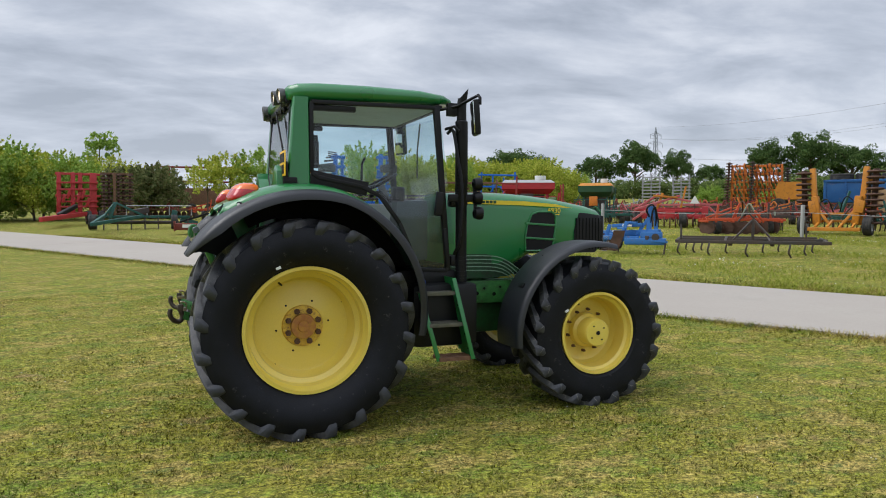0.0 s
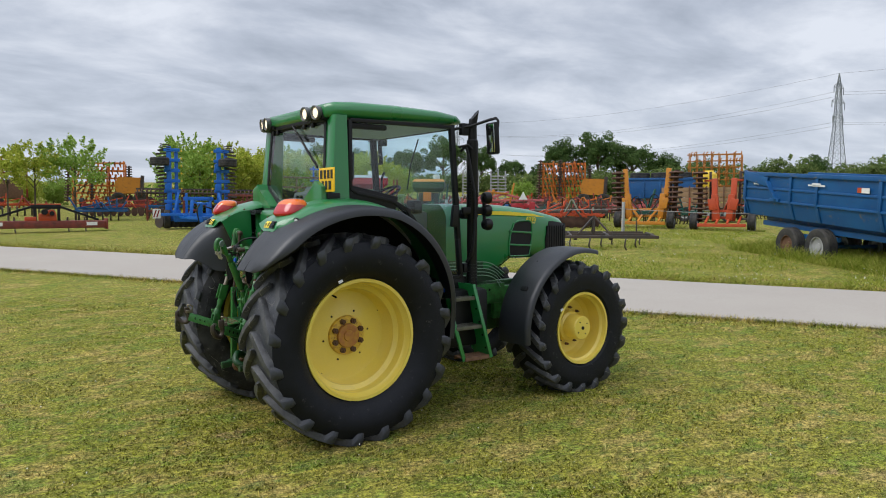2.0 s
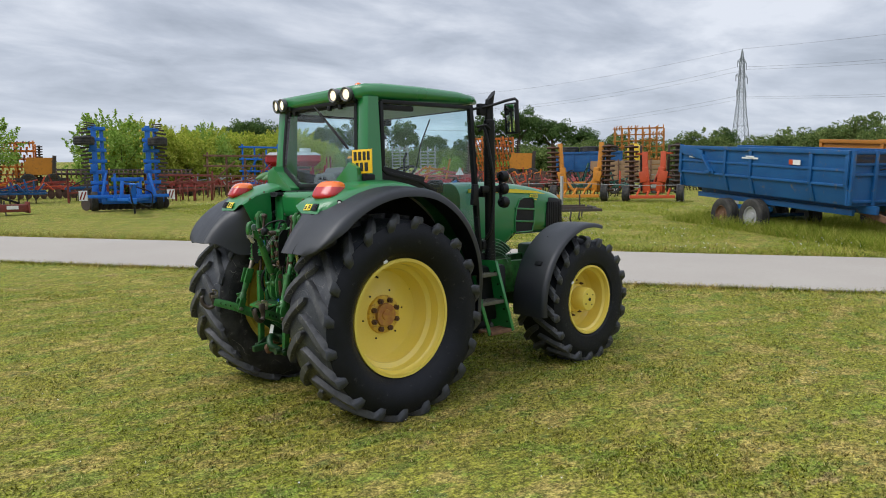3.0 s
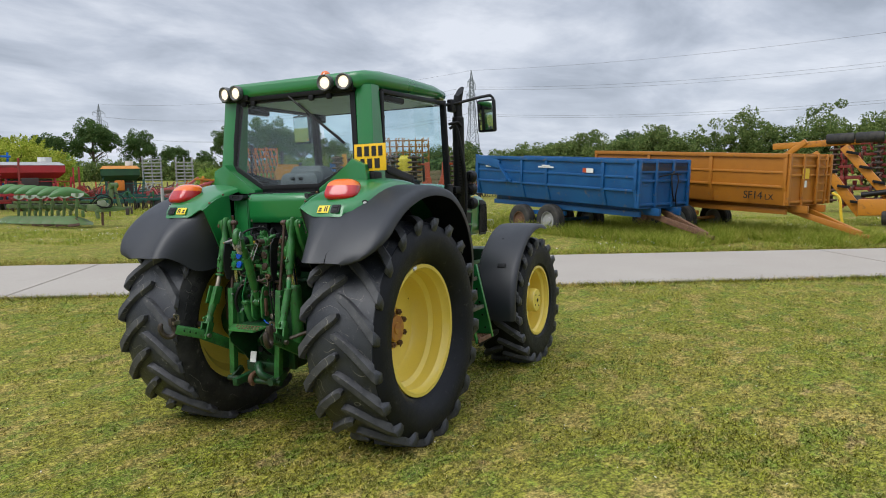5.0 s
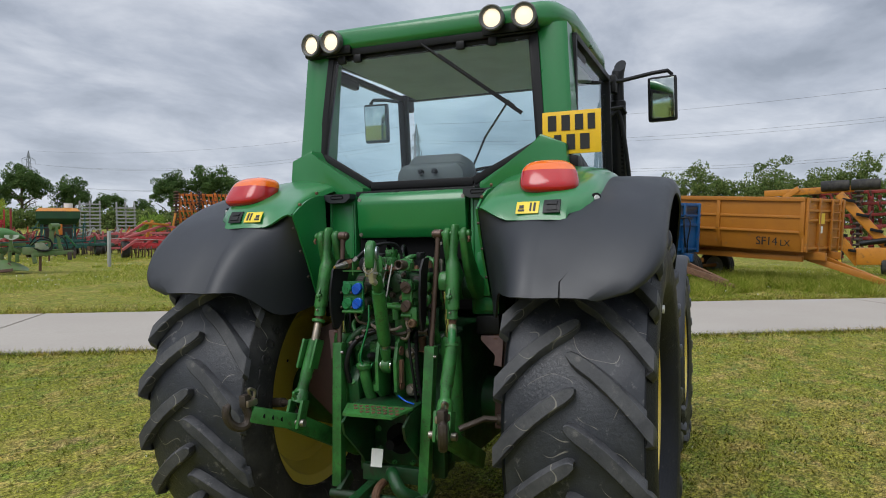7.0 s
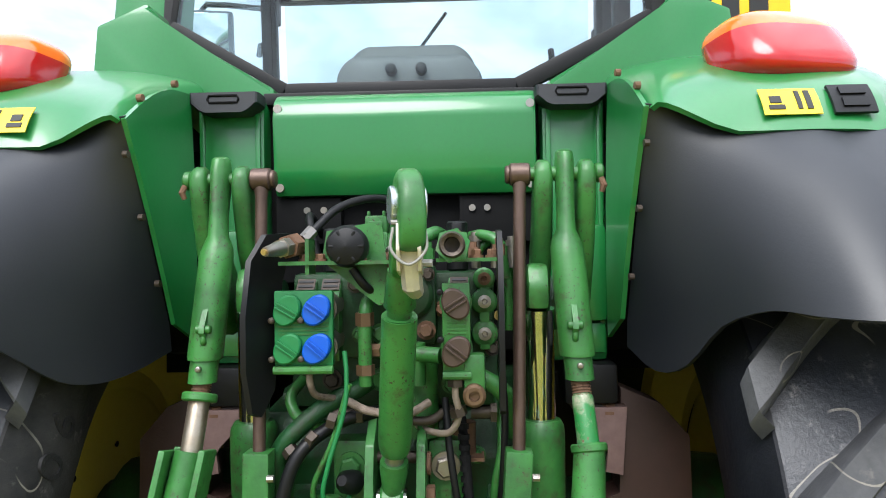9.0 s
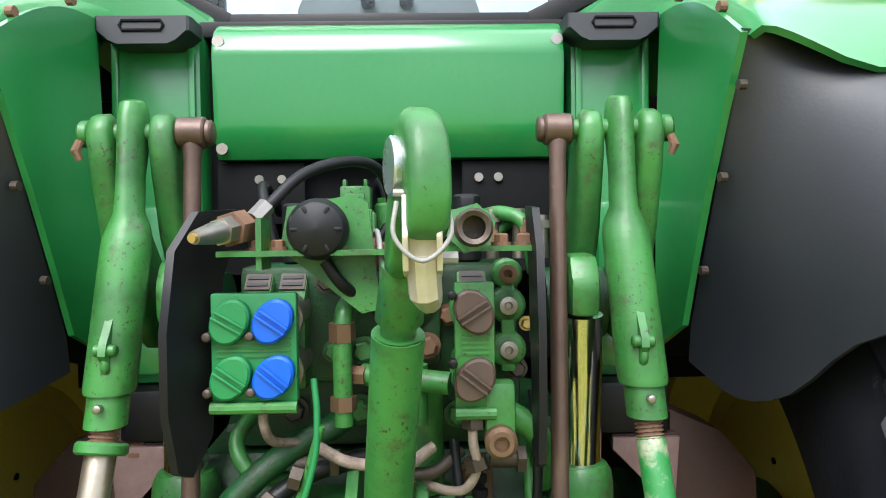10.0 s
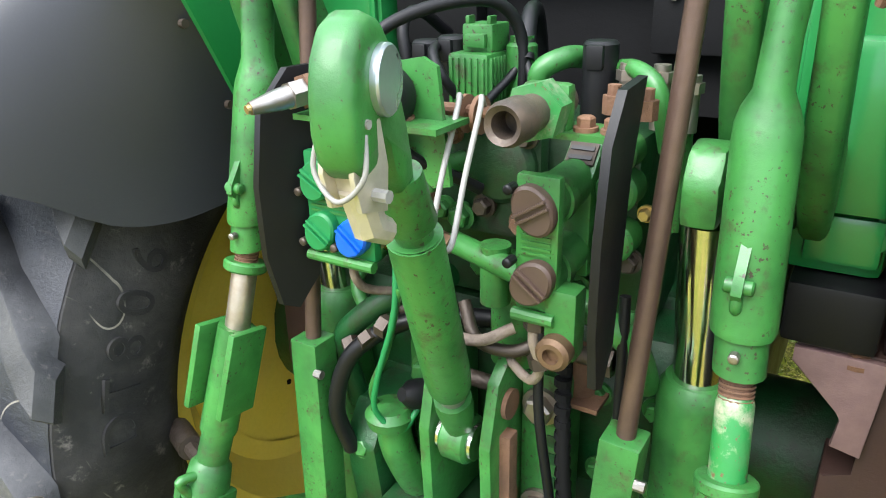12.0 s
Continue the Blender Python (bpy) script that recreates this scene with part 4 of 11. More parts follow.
hood = part("bonnet", bm, GREEN, tractor, "glossy green engine bonnet", sharp=50)
for s in (-1, 1):
    bm = bmesh.new()
    rows = []
    for i in range(13):
        x = 2.985 + 0.42 * i / 12
        lo, hi = 1.43 if x < 3.3 else 1.47, min(1.855, 1.66 + (x - 2.985) * 3.2) - max(0, x - 3.12) * 0.12
        rows.append([Vector((x, s * (hood_y(x, lo + (hi - lo) * j / 8) + 0.004), lo + (hi - lo) * j / 8)) for j in range(9)])
    sheet(bm, rows, 0.006)
    g = part("grille", bm, BLACK, hood, "black slatted front grille")
    for k in range(9):
        x = 3.01 + 0.044 * k
        bm = bmesh.new()
        for z0, z1 in ((1.46, 1.56), (1.56, 1.66), (1.66, 1.74), (1.74, 1.80)):
            add_beam(bm, (x, s * (hood_y(x, z0) + 0.008), z0), (x, s * (hood_y(x, z1) + 0.008), z1), 0.008, 0.012, (0, 1, 0))
        part("slat", bm, BLACK_MATT, g)
    # side vent with two louvres
    bm = bmesh.new()
    poly = [(2.40, 1.46), (2.39, 1.58), (2.42, 1.74), (2.47, 1.84), (2.54, 1.865), (2.70, 1.865), (2.745, 1.83), (2.75, 1.72), (2.73, 1.56), (2.70, 1.46)]
    rings = [[(x, s * y, z) for x, z in poly] for y in (0.340, 0.356)]
    add_loft(bm, rings)
    vent = part("side_vent", bm, BLACK, hood, "black side air intake")
    bm = bmesh.new()
    ring = poly + poly[:1]
    add_tube(bm, [(x, s * 0.356, z) for x, z in ring], 0.010, 6, False)
    for z in (1.735, 1.585):
        add_beam(bm, (2.395, s * 0.362, z + 0.01), (2.745, s * 0.362, z - 0.012), 0.014, 0.022, (0, 0, 1), 0.003)
    part("louvre", bm, GREEN, vent)
    # yellow stripe
    bm = bmesh.new()
    add_prism(bm, [(1.62, 1.945), (1.62, 1.985), (2.4, 1.972), (2.75, 1.945), (2.96, 1.905), (2.7, 1.918), (2.3, 1.932)], s * 0.3465, s * 0.3545)
    part("yellow_stripe", bm, YELLOW_FLAT, hood)
    bm = bmesh.new()
    for k in range(5):
        span_box(bm, (1.86 + 0.042 * k, s * 0.354, 1.948), (1.892 + 0.042 * k, s * 0.3565, 1.975))
    part("brand_mark", bm, GREEN_DARK, hood)
    # pale pinstripes that sweep down towards the wheel
    for k in range(5):
        z0 = 1.415 - 0.037 * k
        bm = bmesh.new()
        pts = curve_points([(1.52, s * 0.351, z0 + 0.004), (1.9, s * 0.3555, z0), (2.08, s * 0.356, z0 - 0.015), (2.2, s * 0.356, z0 - 0.065), (2.33 - 0.016 * k, s * 0.354, z0 - 0.15)], 5)
        add_tube(bm, pts, 0.0045, 6)
        part("pinstripe", bm, STRIPE, hood)
    bm = bmesh.new()
    add_prism(bm, [(1.50, 1.18), (1.50, 1.44), (1.95, 1.43), (2.1, 1.41), (2.22, 1.35), (2.32, 1.26), (2.2, 1.2)], s * 0.3475, s * 0.3515)
    part("stripe_panel", bm, GREEN_DARK, hood)
text_part("6930", 0.075, pose(2.66, -0.352, 1.855, 90, 0, -1.5), YELLOW_FLAT, hood, "model_number", 0.003)
bm = bmesh.new()
span_box(bm, (2.70, -0.352, 1.833), (2.80, -0.355, 1.842))
part("small_print", bm, YELLOW_FLAT, hood)
bm = bmesh.new()
for s in (-1, 1):
    add_box(bm, (3.40, s * 0.31, 1.52), (0.08, 0.10, 0.16), Matrix.Rotation(s * 0.6, 3, "Z"), 0.02)
part("headlamp", bm, CLEAR, hood)

# ---- cab ----
bm = bmesh.new()
add_loft(bm, [rring(-0.085, 0.60, 2.85, 2.915, 0.03, 5, 0, 0.03), rring(-0.065, 0.69, 2.825, 2.94, 0.05, 5, 0, 0.035), rring(0.0, 0.75, 2.815, 2.955, 0.07, 5, 0, 0.04), rring(0.16, 0.785, 2.815, 2.965, 0.075, 5, 0, 0.04), rring(0.6, 0.785, 2.83, 2.97, 0.07, 5, 0, 0.04), rring(1.1, 0.775, 2.845, 2.96, 0.06, 5, 0, 0.035), rring(1.34, 0.745, 2.855, 2.935, 0.04, 5, 0, 0.03), rring(1.43, 0.68, 2.862, 2.905, 0.02, 5, 0, 0.02)])
for v in bm.verts:
    v.co.x -= 0.055 * (1 - (v.co.y / 0.75) ** 2) * max(0.0, min(1.0, (0.3 - v.co.x) / 0.35))
part("cab_roof", bm, GREEN, tractor, "green moulded cab roof with small dents", sharp=50)
bm = bmesh.new()
span_box(bm, (-0.02, -0.66, 2.80), (1.30, 0.66, 2.828), 0.01)
part("headliner", bm, LINER, tractor)
bm = bmesh.new()
bmesh.ops.create_uvsphere(bm, u_segments=16, v_segments=10, radius=0.045, matrix=pose(0.42, 0.0, 3.035))
part("beacon", bm, ORANGE_LENS, tractor, "orange beacon on the roof")
for s in (-1, 1):
    bm = bmesh.new()
    outline = [(-0.105, 2.03), (-0.110, 2.12), (-0.080, 2.45), (-0.050, 2.84), (0.085, 2.84), (0.085, 2.06), (0.05, 2.02)]
    rings = []
    for k, inset in ((0.0, 0.012), (0.12, 0.0), (0.88, 0.0), (1.0, 0.012)):
        ring = []
        for x, z in outline:
            fall = (2.80 - z) / 0.7
            yi, yo_ = 0.605 + 0.055 * fall, 0.768 + 0.035 * fall
            ring.append((x + (inset if x < 0 else -inset), s * (yi + (yo_ - yi) * k), z))
        rings.append(ring)
    add_loft(bm, rings)
    gus = [(0.80, 2.03), (0.785, 2.20), (0.655, 2.255), (0.62, 2.195), (0.335, 2.03), (0.335, 1.985), (0.5, 2.0), (0.62, 2.035)]
    add_prism(bm, [(s * y, z) for y, z in gus], -0.20, -0.075, "x", 0.012)
    part("rear_pillar", bm, GREEN, tractor, "broad green rear cab pillar")
    # columns beside the rear panel
    bm = bmesh.new()
    ci, co_ = (0.335, 0.497) if s > 0 else (0.312, 0.459)
    span_box(bm, (-0.285, s * ci, 1.36), (-0.16, s * co_, 1.985), 0.018)
    col = part("rear_column", bm, GREEN, tractor)
    for y_ in (ci + 0.016, co_ - 0.014):
        bm = bmesh.new()
        span_box(bm, (-0.292, s * (y_ - 0.006), 1.38), (-0.28, s * (y_ + 0.006), 1.95), 0.003)
        part("column_rib", bm, GREEN, col)
    yc = s * (0.413 if s > 0 else 0.376)
    bm = bmesh.new()
    add_loft(bm, [[(x, yc + y * k, 1.968 + z) for y, z in ((-0.080, 0.020), (0.080, 0.020), (0.080, -0.004), (0.060, -0.020), (0.045, -0.026), (-0.045, -0.026), (-0.060, -0.020), (-0.080, -0.004))] for x, k in ((-0.285, 1.0), (-0.335, 1.0), (-0.345, 0.97), (-0.348, 0.92))])
    hdl = part("window_catch", bm, FENDER_BLACK, tractor, "black moulded grab handle")
    bm = bmesh.new()
    add_tube(bm, [(-0.349, yc + y, 1.972 + z) for y, z in ((-0.036, 0.0), (-0.032, 0.008), (0.032, 0.008), (0.036, 0.0), (0.032, -0.008), (-0.032, -0.008), (-0.036, 0.0))], 0.0028, 6, False)
    part("handle_slot", bm, BLACK_MATT, hdl)
    # door frame, black
    bm = bmesh.new()
    y = s * 0.765
    loop = [(0.10, y, 2.80), (0.10, y, 2.19), (0.16, y, 2.15), (0.55, y, 2.075), (0.72, y, 1.99), (0.90, y, 1.75), (1.00, y, 1.52), (1.07, y, 1.33), (1.34, y, 1.31), (1.375, y, 1.33), (1.335, y, 1.7), (1.238, y, 2.81), (0.10, y, 2.80)]
    for a, b in zip(loop, loop[1:]):
        add_beam(bm, a, b, 0.035, 0.045, (0, 1, 0), 0.006)
    add_beam(bm, (0.09, y, 2.155), (0.60, y, 2.055), 0.024, 0.125, (0, 0, 1), 0.006)
    for a, b in (((1.258, y * 0.98, 2.84), (1.375, y * 0.98, 1.30)),):
        add_beam(bm, a, b, 0.05, 0.055, (0, 1, 0), 0.012)
    part("door_frame", bm, BLACK, tractor, "black door frame round the glass")
    bm = bmesh.new()
    bm.faces.new([bm.verts.new((x, s * 0.76, z)) for x, z in ((0.11, 2.80), (0.11, 2.16), (0.55, 2.09), (0.72, 2.0), (0.90, 1.76), (1.00, 1.53), (1.08, 1.34), (1.365, 1.33), (1.232, 2.80))])
    g = part("door_glass", bm, GLASS, tractor, "tinted side glass", smooth=False)
    g.visible_shadow = False
    bm = bmesh.new()
    add_box(bm, (1.27, s * 0.795, 1.93), (0.075, 0.05, 0.22), Matrix.Rotation(radians(6), 3, "Y"), 0.018)
    part("door_handle", bm, BLACK, tractor)
    bm = bmesh.new()
    add_box(bm, (0.30, s * 0.74, 2.755), (0.40, 0.05, 0.055), None, 0.02)
    part("sun_visor", bm, BLACK, tractor)
    if s < 0:
        bm = bmesh.new()
        span_box(bm, (0.105, -0.74, 2.27), (0.165, -0.66, 2.52), 0.012)
        part("cab_speaker", bm, BLACK, tractor, "black box on the cab pillar")
# rear wall below the window
bm = bmesh.new()
add_prism(bm, [(-0.285, 1.752), (-0.305, 1.80), (-0.315, 1.94), (-0.30, 1.975), (-0.27, 1.995), (-0.24, 1.995), (-0.24, 1.752)], -0.300, 0.312, "y", 0.012)
panel = part("rear_panel", bm, GREEN, tractor, "removable green rear cover with corner bolts")
for y, z in ((0.298, 1.955), (-0.286, 1.955), (0.298, 1.772), (-0.286, 1.772)):
    bm = bmesh.new()
    add_cyl(bm, (-0.28, y, z), (-0.3125 if z > 1.9 else -0.2985, y, z), 0.010, 12)
    part("panel_bolt", bm, STEEL, panel)
bm = bmesh.new()
span_box(bm, (-0.235, -0.335, 1.55), (-0.13, 0.335, 1.978), 0.0)
span_box(bm, (-0.27, -0.31, 1.64), (-0.20, -0.12, 1.75), 0.004)
span_box(bm, (-0.27, 0.16, 1.64), (-0.20, 0.315, 1.75), 0.004)
part("rear_bulkhead", bm, BLACK_MATT, tractor)
for y in (-0.15, -0.185, 0.20, 0.24):
    bm = bmesh.new()
    add_cyl(bm, (-0.268, y, 1.72), (-0.276, y, 1.72), 0.008, 10)
    part("bracket_bolt", bm, STEEL, tractor)
# rear window
win = [(0.585, 2.795), (0.648, 2.228), (0.335, 2.045), (-0.270, 2.045), (-0.630, 2.225), (-0.588, 2.790)]


def win_x(z):
    return -0.040 - (2.79 - z) * 0.07


bm = bmesh.new()
loop = [Vector((win_x(z), y, z)) for y, z in win]
for a, b in zip(loop, loop[1:] + loop[:1]):
    add_beam(bm, a, b, 0.045, 0.03, (1, 0, 0), 0.008)
part("window_frame", bm, BLACK, tractor, "black rear window frame")
bm = bmesh.new()
bm.faces.new([bm.verts.new((win_x(z) - 0.012, y, z)) for y, z in win])
g = part("rear_window", bm, GLASS, tractor, "clear rear window", smooth=False)
g.visible_shadow = False
bm = bmesh.new()
span_box(bm, (-0.085, -0.62, 2.79), (-0.01, 0.62, 2.845), 0.012)
part("roof_edge", bm, BLACK, tractor)
for a, b, wd in (((-0.045, 0.598, 2.80), (-0.080, 0.660, 2.22), 0.035), ((-0.045, -0.600, 2.80), (-0.080, -0.642, 2.22), 0.035)):
    bm = bmesh.new()
    add_beam(bm, a, b, wd, 0.03, (1, 0, 0))
    part("window_seal", bm, BLACK, tractor)
bm = bmesh.new()
span_box(bm, (-0.262, -0.335, 1.975), (-0.070, 0.345, 2.004), 0.004)
span_box(bm, (-0.10, -0.30, 2.000), (-0.05, 0.36, 2.032), 0.004)
part("window_sill", bm, BLACK, tractor, "black moulding under the rear window")
# windscreen and lower front
bm = bmesh.new()
bm.faces.new([bm.verts.new(p) for p in ((1.31, -0.70, 2.83), (1.31, 0.70, 2.83), (1.46, 0.70, 1.55), (1.46, -0.70, 1.55))])
g = part("windscreen", bm, GLASS, tractor, "tinted windscreen", smooth=False)
g.visible_shadow = False
bm = bmesh.new()
add_beam(bm, (1.30, -0.72, 2.82), (1.30, 0.72, 2.82), 0.06, 0.05, (0, 0, 1), 0.01)
part("windscreen_post", bm, BLACK, tractor)
# interior
bm = bmesh.new()
span_box(bm, (0.0, -0.70, 1.30), (1.40, 0.70, 1.36), 0.0)
span_box(bm, (-0.12, -0.68, 1.36), (0.30, 0.68, 1.90), 0.04)
part("cab_floor", bm, BLACK_MATT, tractor)
bm = bmesh.new()
add_loft(bm, [rring(-0.115, 0.150, 1.98, 2.10, 0.04, 6, 0.02, 0.02), rring(-0.10, 0.185, 1.97, 2.115, 0.05, 6, 0.02, 0.03), rring(-0.02, 0.195, 1.96, 2.125, 0.05, 6, 0.02, 0.03), rring(-0.015, 0.172, 1.96, 2.13, 0.05, 6, 0.02, 0.03), rring(0.02, 0.178, 1.96, 2.172, 0.06, 6, 0.02, 0.03), rring(0.16, 0.17, 1.96, 2.165, 0.06, 6, 0.02, 0.03), rring(0.20, 0.14, 1.96, 2.12, 0.05, 6, 0.02, 0.03)])
for v in bm.verts:
    v.co = (v.co.x + 0.10, 0.02 + (v.co.y - 0.02) * 1.06, 1.579 + (v.co.z - 1.579) * 1.06)
console = part("rear_console", bm, CONSOLE_GREY, tractor, "rounded grey moulding behind the seat", sharp=50)
bm = bmesh.new()
for y in (0.060, -0.018):
    add_cyl(bm, (0.0, y * 1.05, 2.115), (-0.042, y * 1.05, 2.118), 0.015, 16, None, 0.004)
part("knob", bm, BLACK, console)
bm = bmesh.new()
span_box(bm, (0.25, -0.24, 1.55), (0.72, 0.24, 1.72), 0.05)
span_box(bm, (0.24, -0.22, 1.60), (0.36, 0.22, 2.13), 0.05)
part("driver_seat", bm, SEAT_CLOTH, tractor, "dark cloth driver's seat")
bm = bmesh.new()
span_box(bm, (1.05, -0.16, 1.36), (1.40, 0.16, 1.98), 0.05)
add_cyl(bm, (1.05, 0, 1.9), (0.93, 0, 2.14), 0.035, 14)
part("dash", bm, CONSOLE_GREY, tractor)
bm = bmesh.new()
span_box(bm, (0.30, -0.66, 1.36), (0.86, -0.40, 1.93), 0.06)
part("arm_console", bm, INTERIOR, tractor, "pale grey side console with levers")
bm = bmesh.new()
span_box(bm, (0.95, 0.60, 1.36), (1.36, 0.70, 1.62), 0.03)
part("kick_panel", bm, INTERIOR, tractor)
bm = bmesh.new()
add_lathe(bm, [(0.195 + 0.014 * math.cos(a), 0.014 * math.sin(a)) for a in [2 * math.pi * k / 8 for k in range(8)]], 32, "z", closed=True)
for k in range(3):
    a = 2 * math.pi * k / 3
    add_beam(bm, (0, 0, -0.01), (0.19 * math.cos(a), 0.19 * math.sin(a), 0), 0.03, 0.012)
bmesh.ops.transform(bm, matrix=pose(0.92, 0, 2.15, 0, -28, 0), verts=bm.verts)
part("steering_wheel", bm, BLACK, tractor)
bm = bmesh.new()
add_box(bm, (0.17, -0.60, 2.36), (0.05, 0.05, 0.24), None, 0.012)
add_tube(bm, [(0.62, -0.45, 2.0), (0.63, -0.45, 2.3), (0.66, -0.45, 2.36)], 0.012, 8)
add_box(bm, (0.95, -0.55, 2.02), (0.10, 0.16, 0.14), None, 0.03)
add_tube(bm, [(0.9, -0.5, 1.95), (0.8, -0.45, 2.05), (0.72, -0.4, 2.0)], 0.02, 8)
part("cab_lever", bm, BLACK, tractor)
# wipers
bm = bmesh.new()
add_tube(bm, [(-0.09, 0.02, 2.80), (-0.10, -0.22, 2.62), (-0.105, -0.50, 2.42)], 0.008, 6)
add_beam(bm, (-0.095, -0.08, 2.73), (-0.108, -0.54, 2.38), 0.012, 0.02)
part("rear_wiper", bm, BLACK, tractor)
bm = bmesh.new()
add_tube(bm, [(1.34, -0.05, 2.75), (1.38, 0.15, 2.5), (1.43, 0.3, 2.22)], 0.008, 6)
part("front_wiper", bm, BLACK, tractor)
# work lamps
for y, ang, lx in ((0.69, 8, -0.105), (0.555, 4, -0.118), (-0.405, -4, -0.150), (-0.566, -8, -0.122)):
    la = bpy.data.objects.new("work_lamp", None)
    scene.collection.objects.link(la)
    la.parent = tractor
    la.matrix_basis = pose(lx, y, 2.868, 0, -6, -ang)
    bm = bmesh.new()
    add_lathe(bm, [(0.03, 0.09), (0.055, 0.06), (0.064, 0.0), (0.066, -0.028), (0.060, -0.032), (0.049, -0.026), (0.045, -0.012)], 24, "x")
    part("housing", bm, RIM_GREY, la)
    bm = bmesh.new()
    add_lathe(bm, [(0.046, -0.014), (0.03, -0.018), (0.0, -0.020)], 24, "x")
    part("lens", bm, LAMP_ON, la, "lit white lamp glass")
for c, size in [((-0.065, y, 2.835), (0.08, 0.30, 0.07)) for y in (0.60, -0.48)] + [((-0.07, y, 2.775), (0.03, 0.05, 0.05)) for y in (0.52, 0.42, -0.38, -0.20)]:
    bm = bmesh.new()
    add_box(bm, c, size, None, 0.012)
    part("lamp_bracket", bm, BLACK, tractor)
# number plate with plain bars
PX, PY = -0.150, -0.010
bm = bmesh.new()
span_box(bm, (PX - 0.004, PY - 0.938, 2.150), (PX + 0.004, PY - 0.648, 2.362), 0.003)
plate = part("number_plate", bm, PLATE_YELLOW, tractor, "square yellow number plate with dark bars")
for y0, w, z0 in ((-0.703, 0.042, 2.254), (-0.771, 0.042, 2.254), (-0.838, 0.040, 2.254), (-0.900, 0.036, 2.254), (-0.733, 0.036, 2.158), (-0.795, 0.042, 2.158), (-0.862, 0.046, 2.158)):
    bm = bmesh.new()
    span_box(bm, (PX - 0.0075, PY + y0 - w + 0.026, z0 + 0.012), (PX - 0.004, PY + y0 + 0.026, z0 + 0.088))
    part("plate_bar", bm, STICKER_TEXT, plate)
bm = bmesh.new()
add_box(bm, (PX + 0.06, PY - 0.775, 2.11), (0.12, 0.10, 0.07), None, 0.015)
add_box(bm, (PX + 0.025, PY - 0.76, 2.2), (0.04, 0.06, 0.16), None, 0.008)
part("plate_bracket", bm, BLACK, tractor)
# exhaust stack
bm = bmesh.new()
add_tube(bm, [(1.49, -0.80, 1.14), (1.49, -0.80, 1.92), (1.49, -0.80, 1.93), (1.49, -0.80, 2.69), (1.49, -0.80, 2.70)], [0.052, 0.052, 0.058, 0.058, 0.050], 28)
stack = part("exhaust", bm, BLACK, tractor, "black vertical exhaust stack")
bm = bmesh.new()
add_tube(bm, [(1.49, -0.80, 2.66), (1.49, -0.80, 2.84), (1.495, -0.806, 2.90), (1.505, -0.82, 2.95)], [0.046, 0.044, 0.043, 0.043], 20)
for v in bm.verts:
    if v.co.z > 2.93:
        v.co.z += (v.co.x - 1.505) * 1.35 - (v.co.y + 0.82) * 0.5
part("tail_pipe", bm, BLACK, stack)
bm = bmesh.new()
bm.free()
for k in range(26):
    z = 1.93 + 0.029 * k
    for an in (215, 325):
        bm = bmesh.new()
        add_box(bm, (1.49 + 0.0575 * math.cos(radians(an)), -0.80 + 0.0575 * math.sin(radians(an)), z), (0.005, 0.020, 0.013), Matrix.Rotation(radians(an), 3, "Z"))
        part("heat_shield_slot", bm, BLACK_MATT, stack)
bm = bmesh.new()
for z in (1.95, 1.40):
    add_box(bm, (1.45, -0.74, z), (0.12, 0.12, 0.10), None, 0.03)
for k in range(8):
    add_cyl(bm, (1.49, -0.80, 1.18 + 0.034 * k), (1.49, -0.80, 1.20 + 0.034 * k), 0.057, 20)
add_tube(bm, curve_points([(1.36, -0.77, 2.58), (1.40, -0.82, 2.60), (1.43, -0.86, 2.35), (1.47, -0.88, 2.02), (1.45, -0.86, 1.60), (1.42, -0.80, 1.46)], 6), 0.015, 10)
add_beam(bm, (1.36, -0.80, 1.985), (1.62, -0.84, 1.985), 0.05, 0.07, (0, 0, 1), 0.012)
add_tube(bm, [(1.62, -0.84, 1.80), (1.61, -0.84, 2.16)], 0.018, 10)
part("exhaust_bracket", bm, BLACK, stack)
# side lamps on the bonnet rear corner
for z, fr in ((2.115, 0), (1.985, 0), (1.845, 1)):
    bm = bmesh.new()
    add_lathe(bm, [(0.02, -0.05), (0.05, -0.04), (0.062, 0.0), (0.06, 0.03), (0.0, 0.035)], 20, "x", (1.63 if fr == 0 else 1.64, -0.86, z))
    sl = part("side_lamp", bm, BLACK, tractor)
    if fr:
        bm = bmesh.new()
        add_lathe(bm, [(0.052, 0.034), (0.03, 0.042), (0.0, 0.044)], 16, "x", (1.64, -0.86, z))
        part("lamp_lens", bm, WHITE, sl)
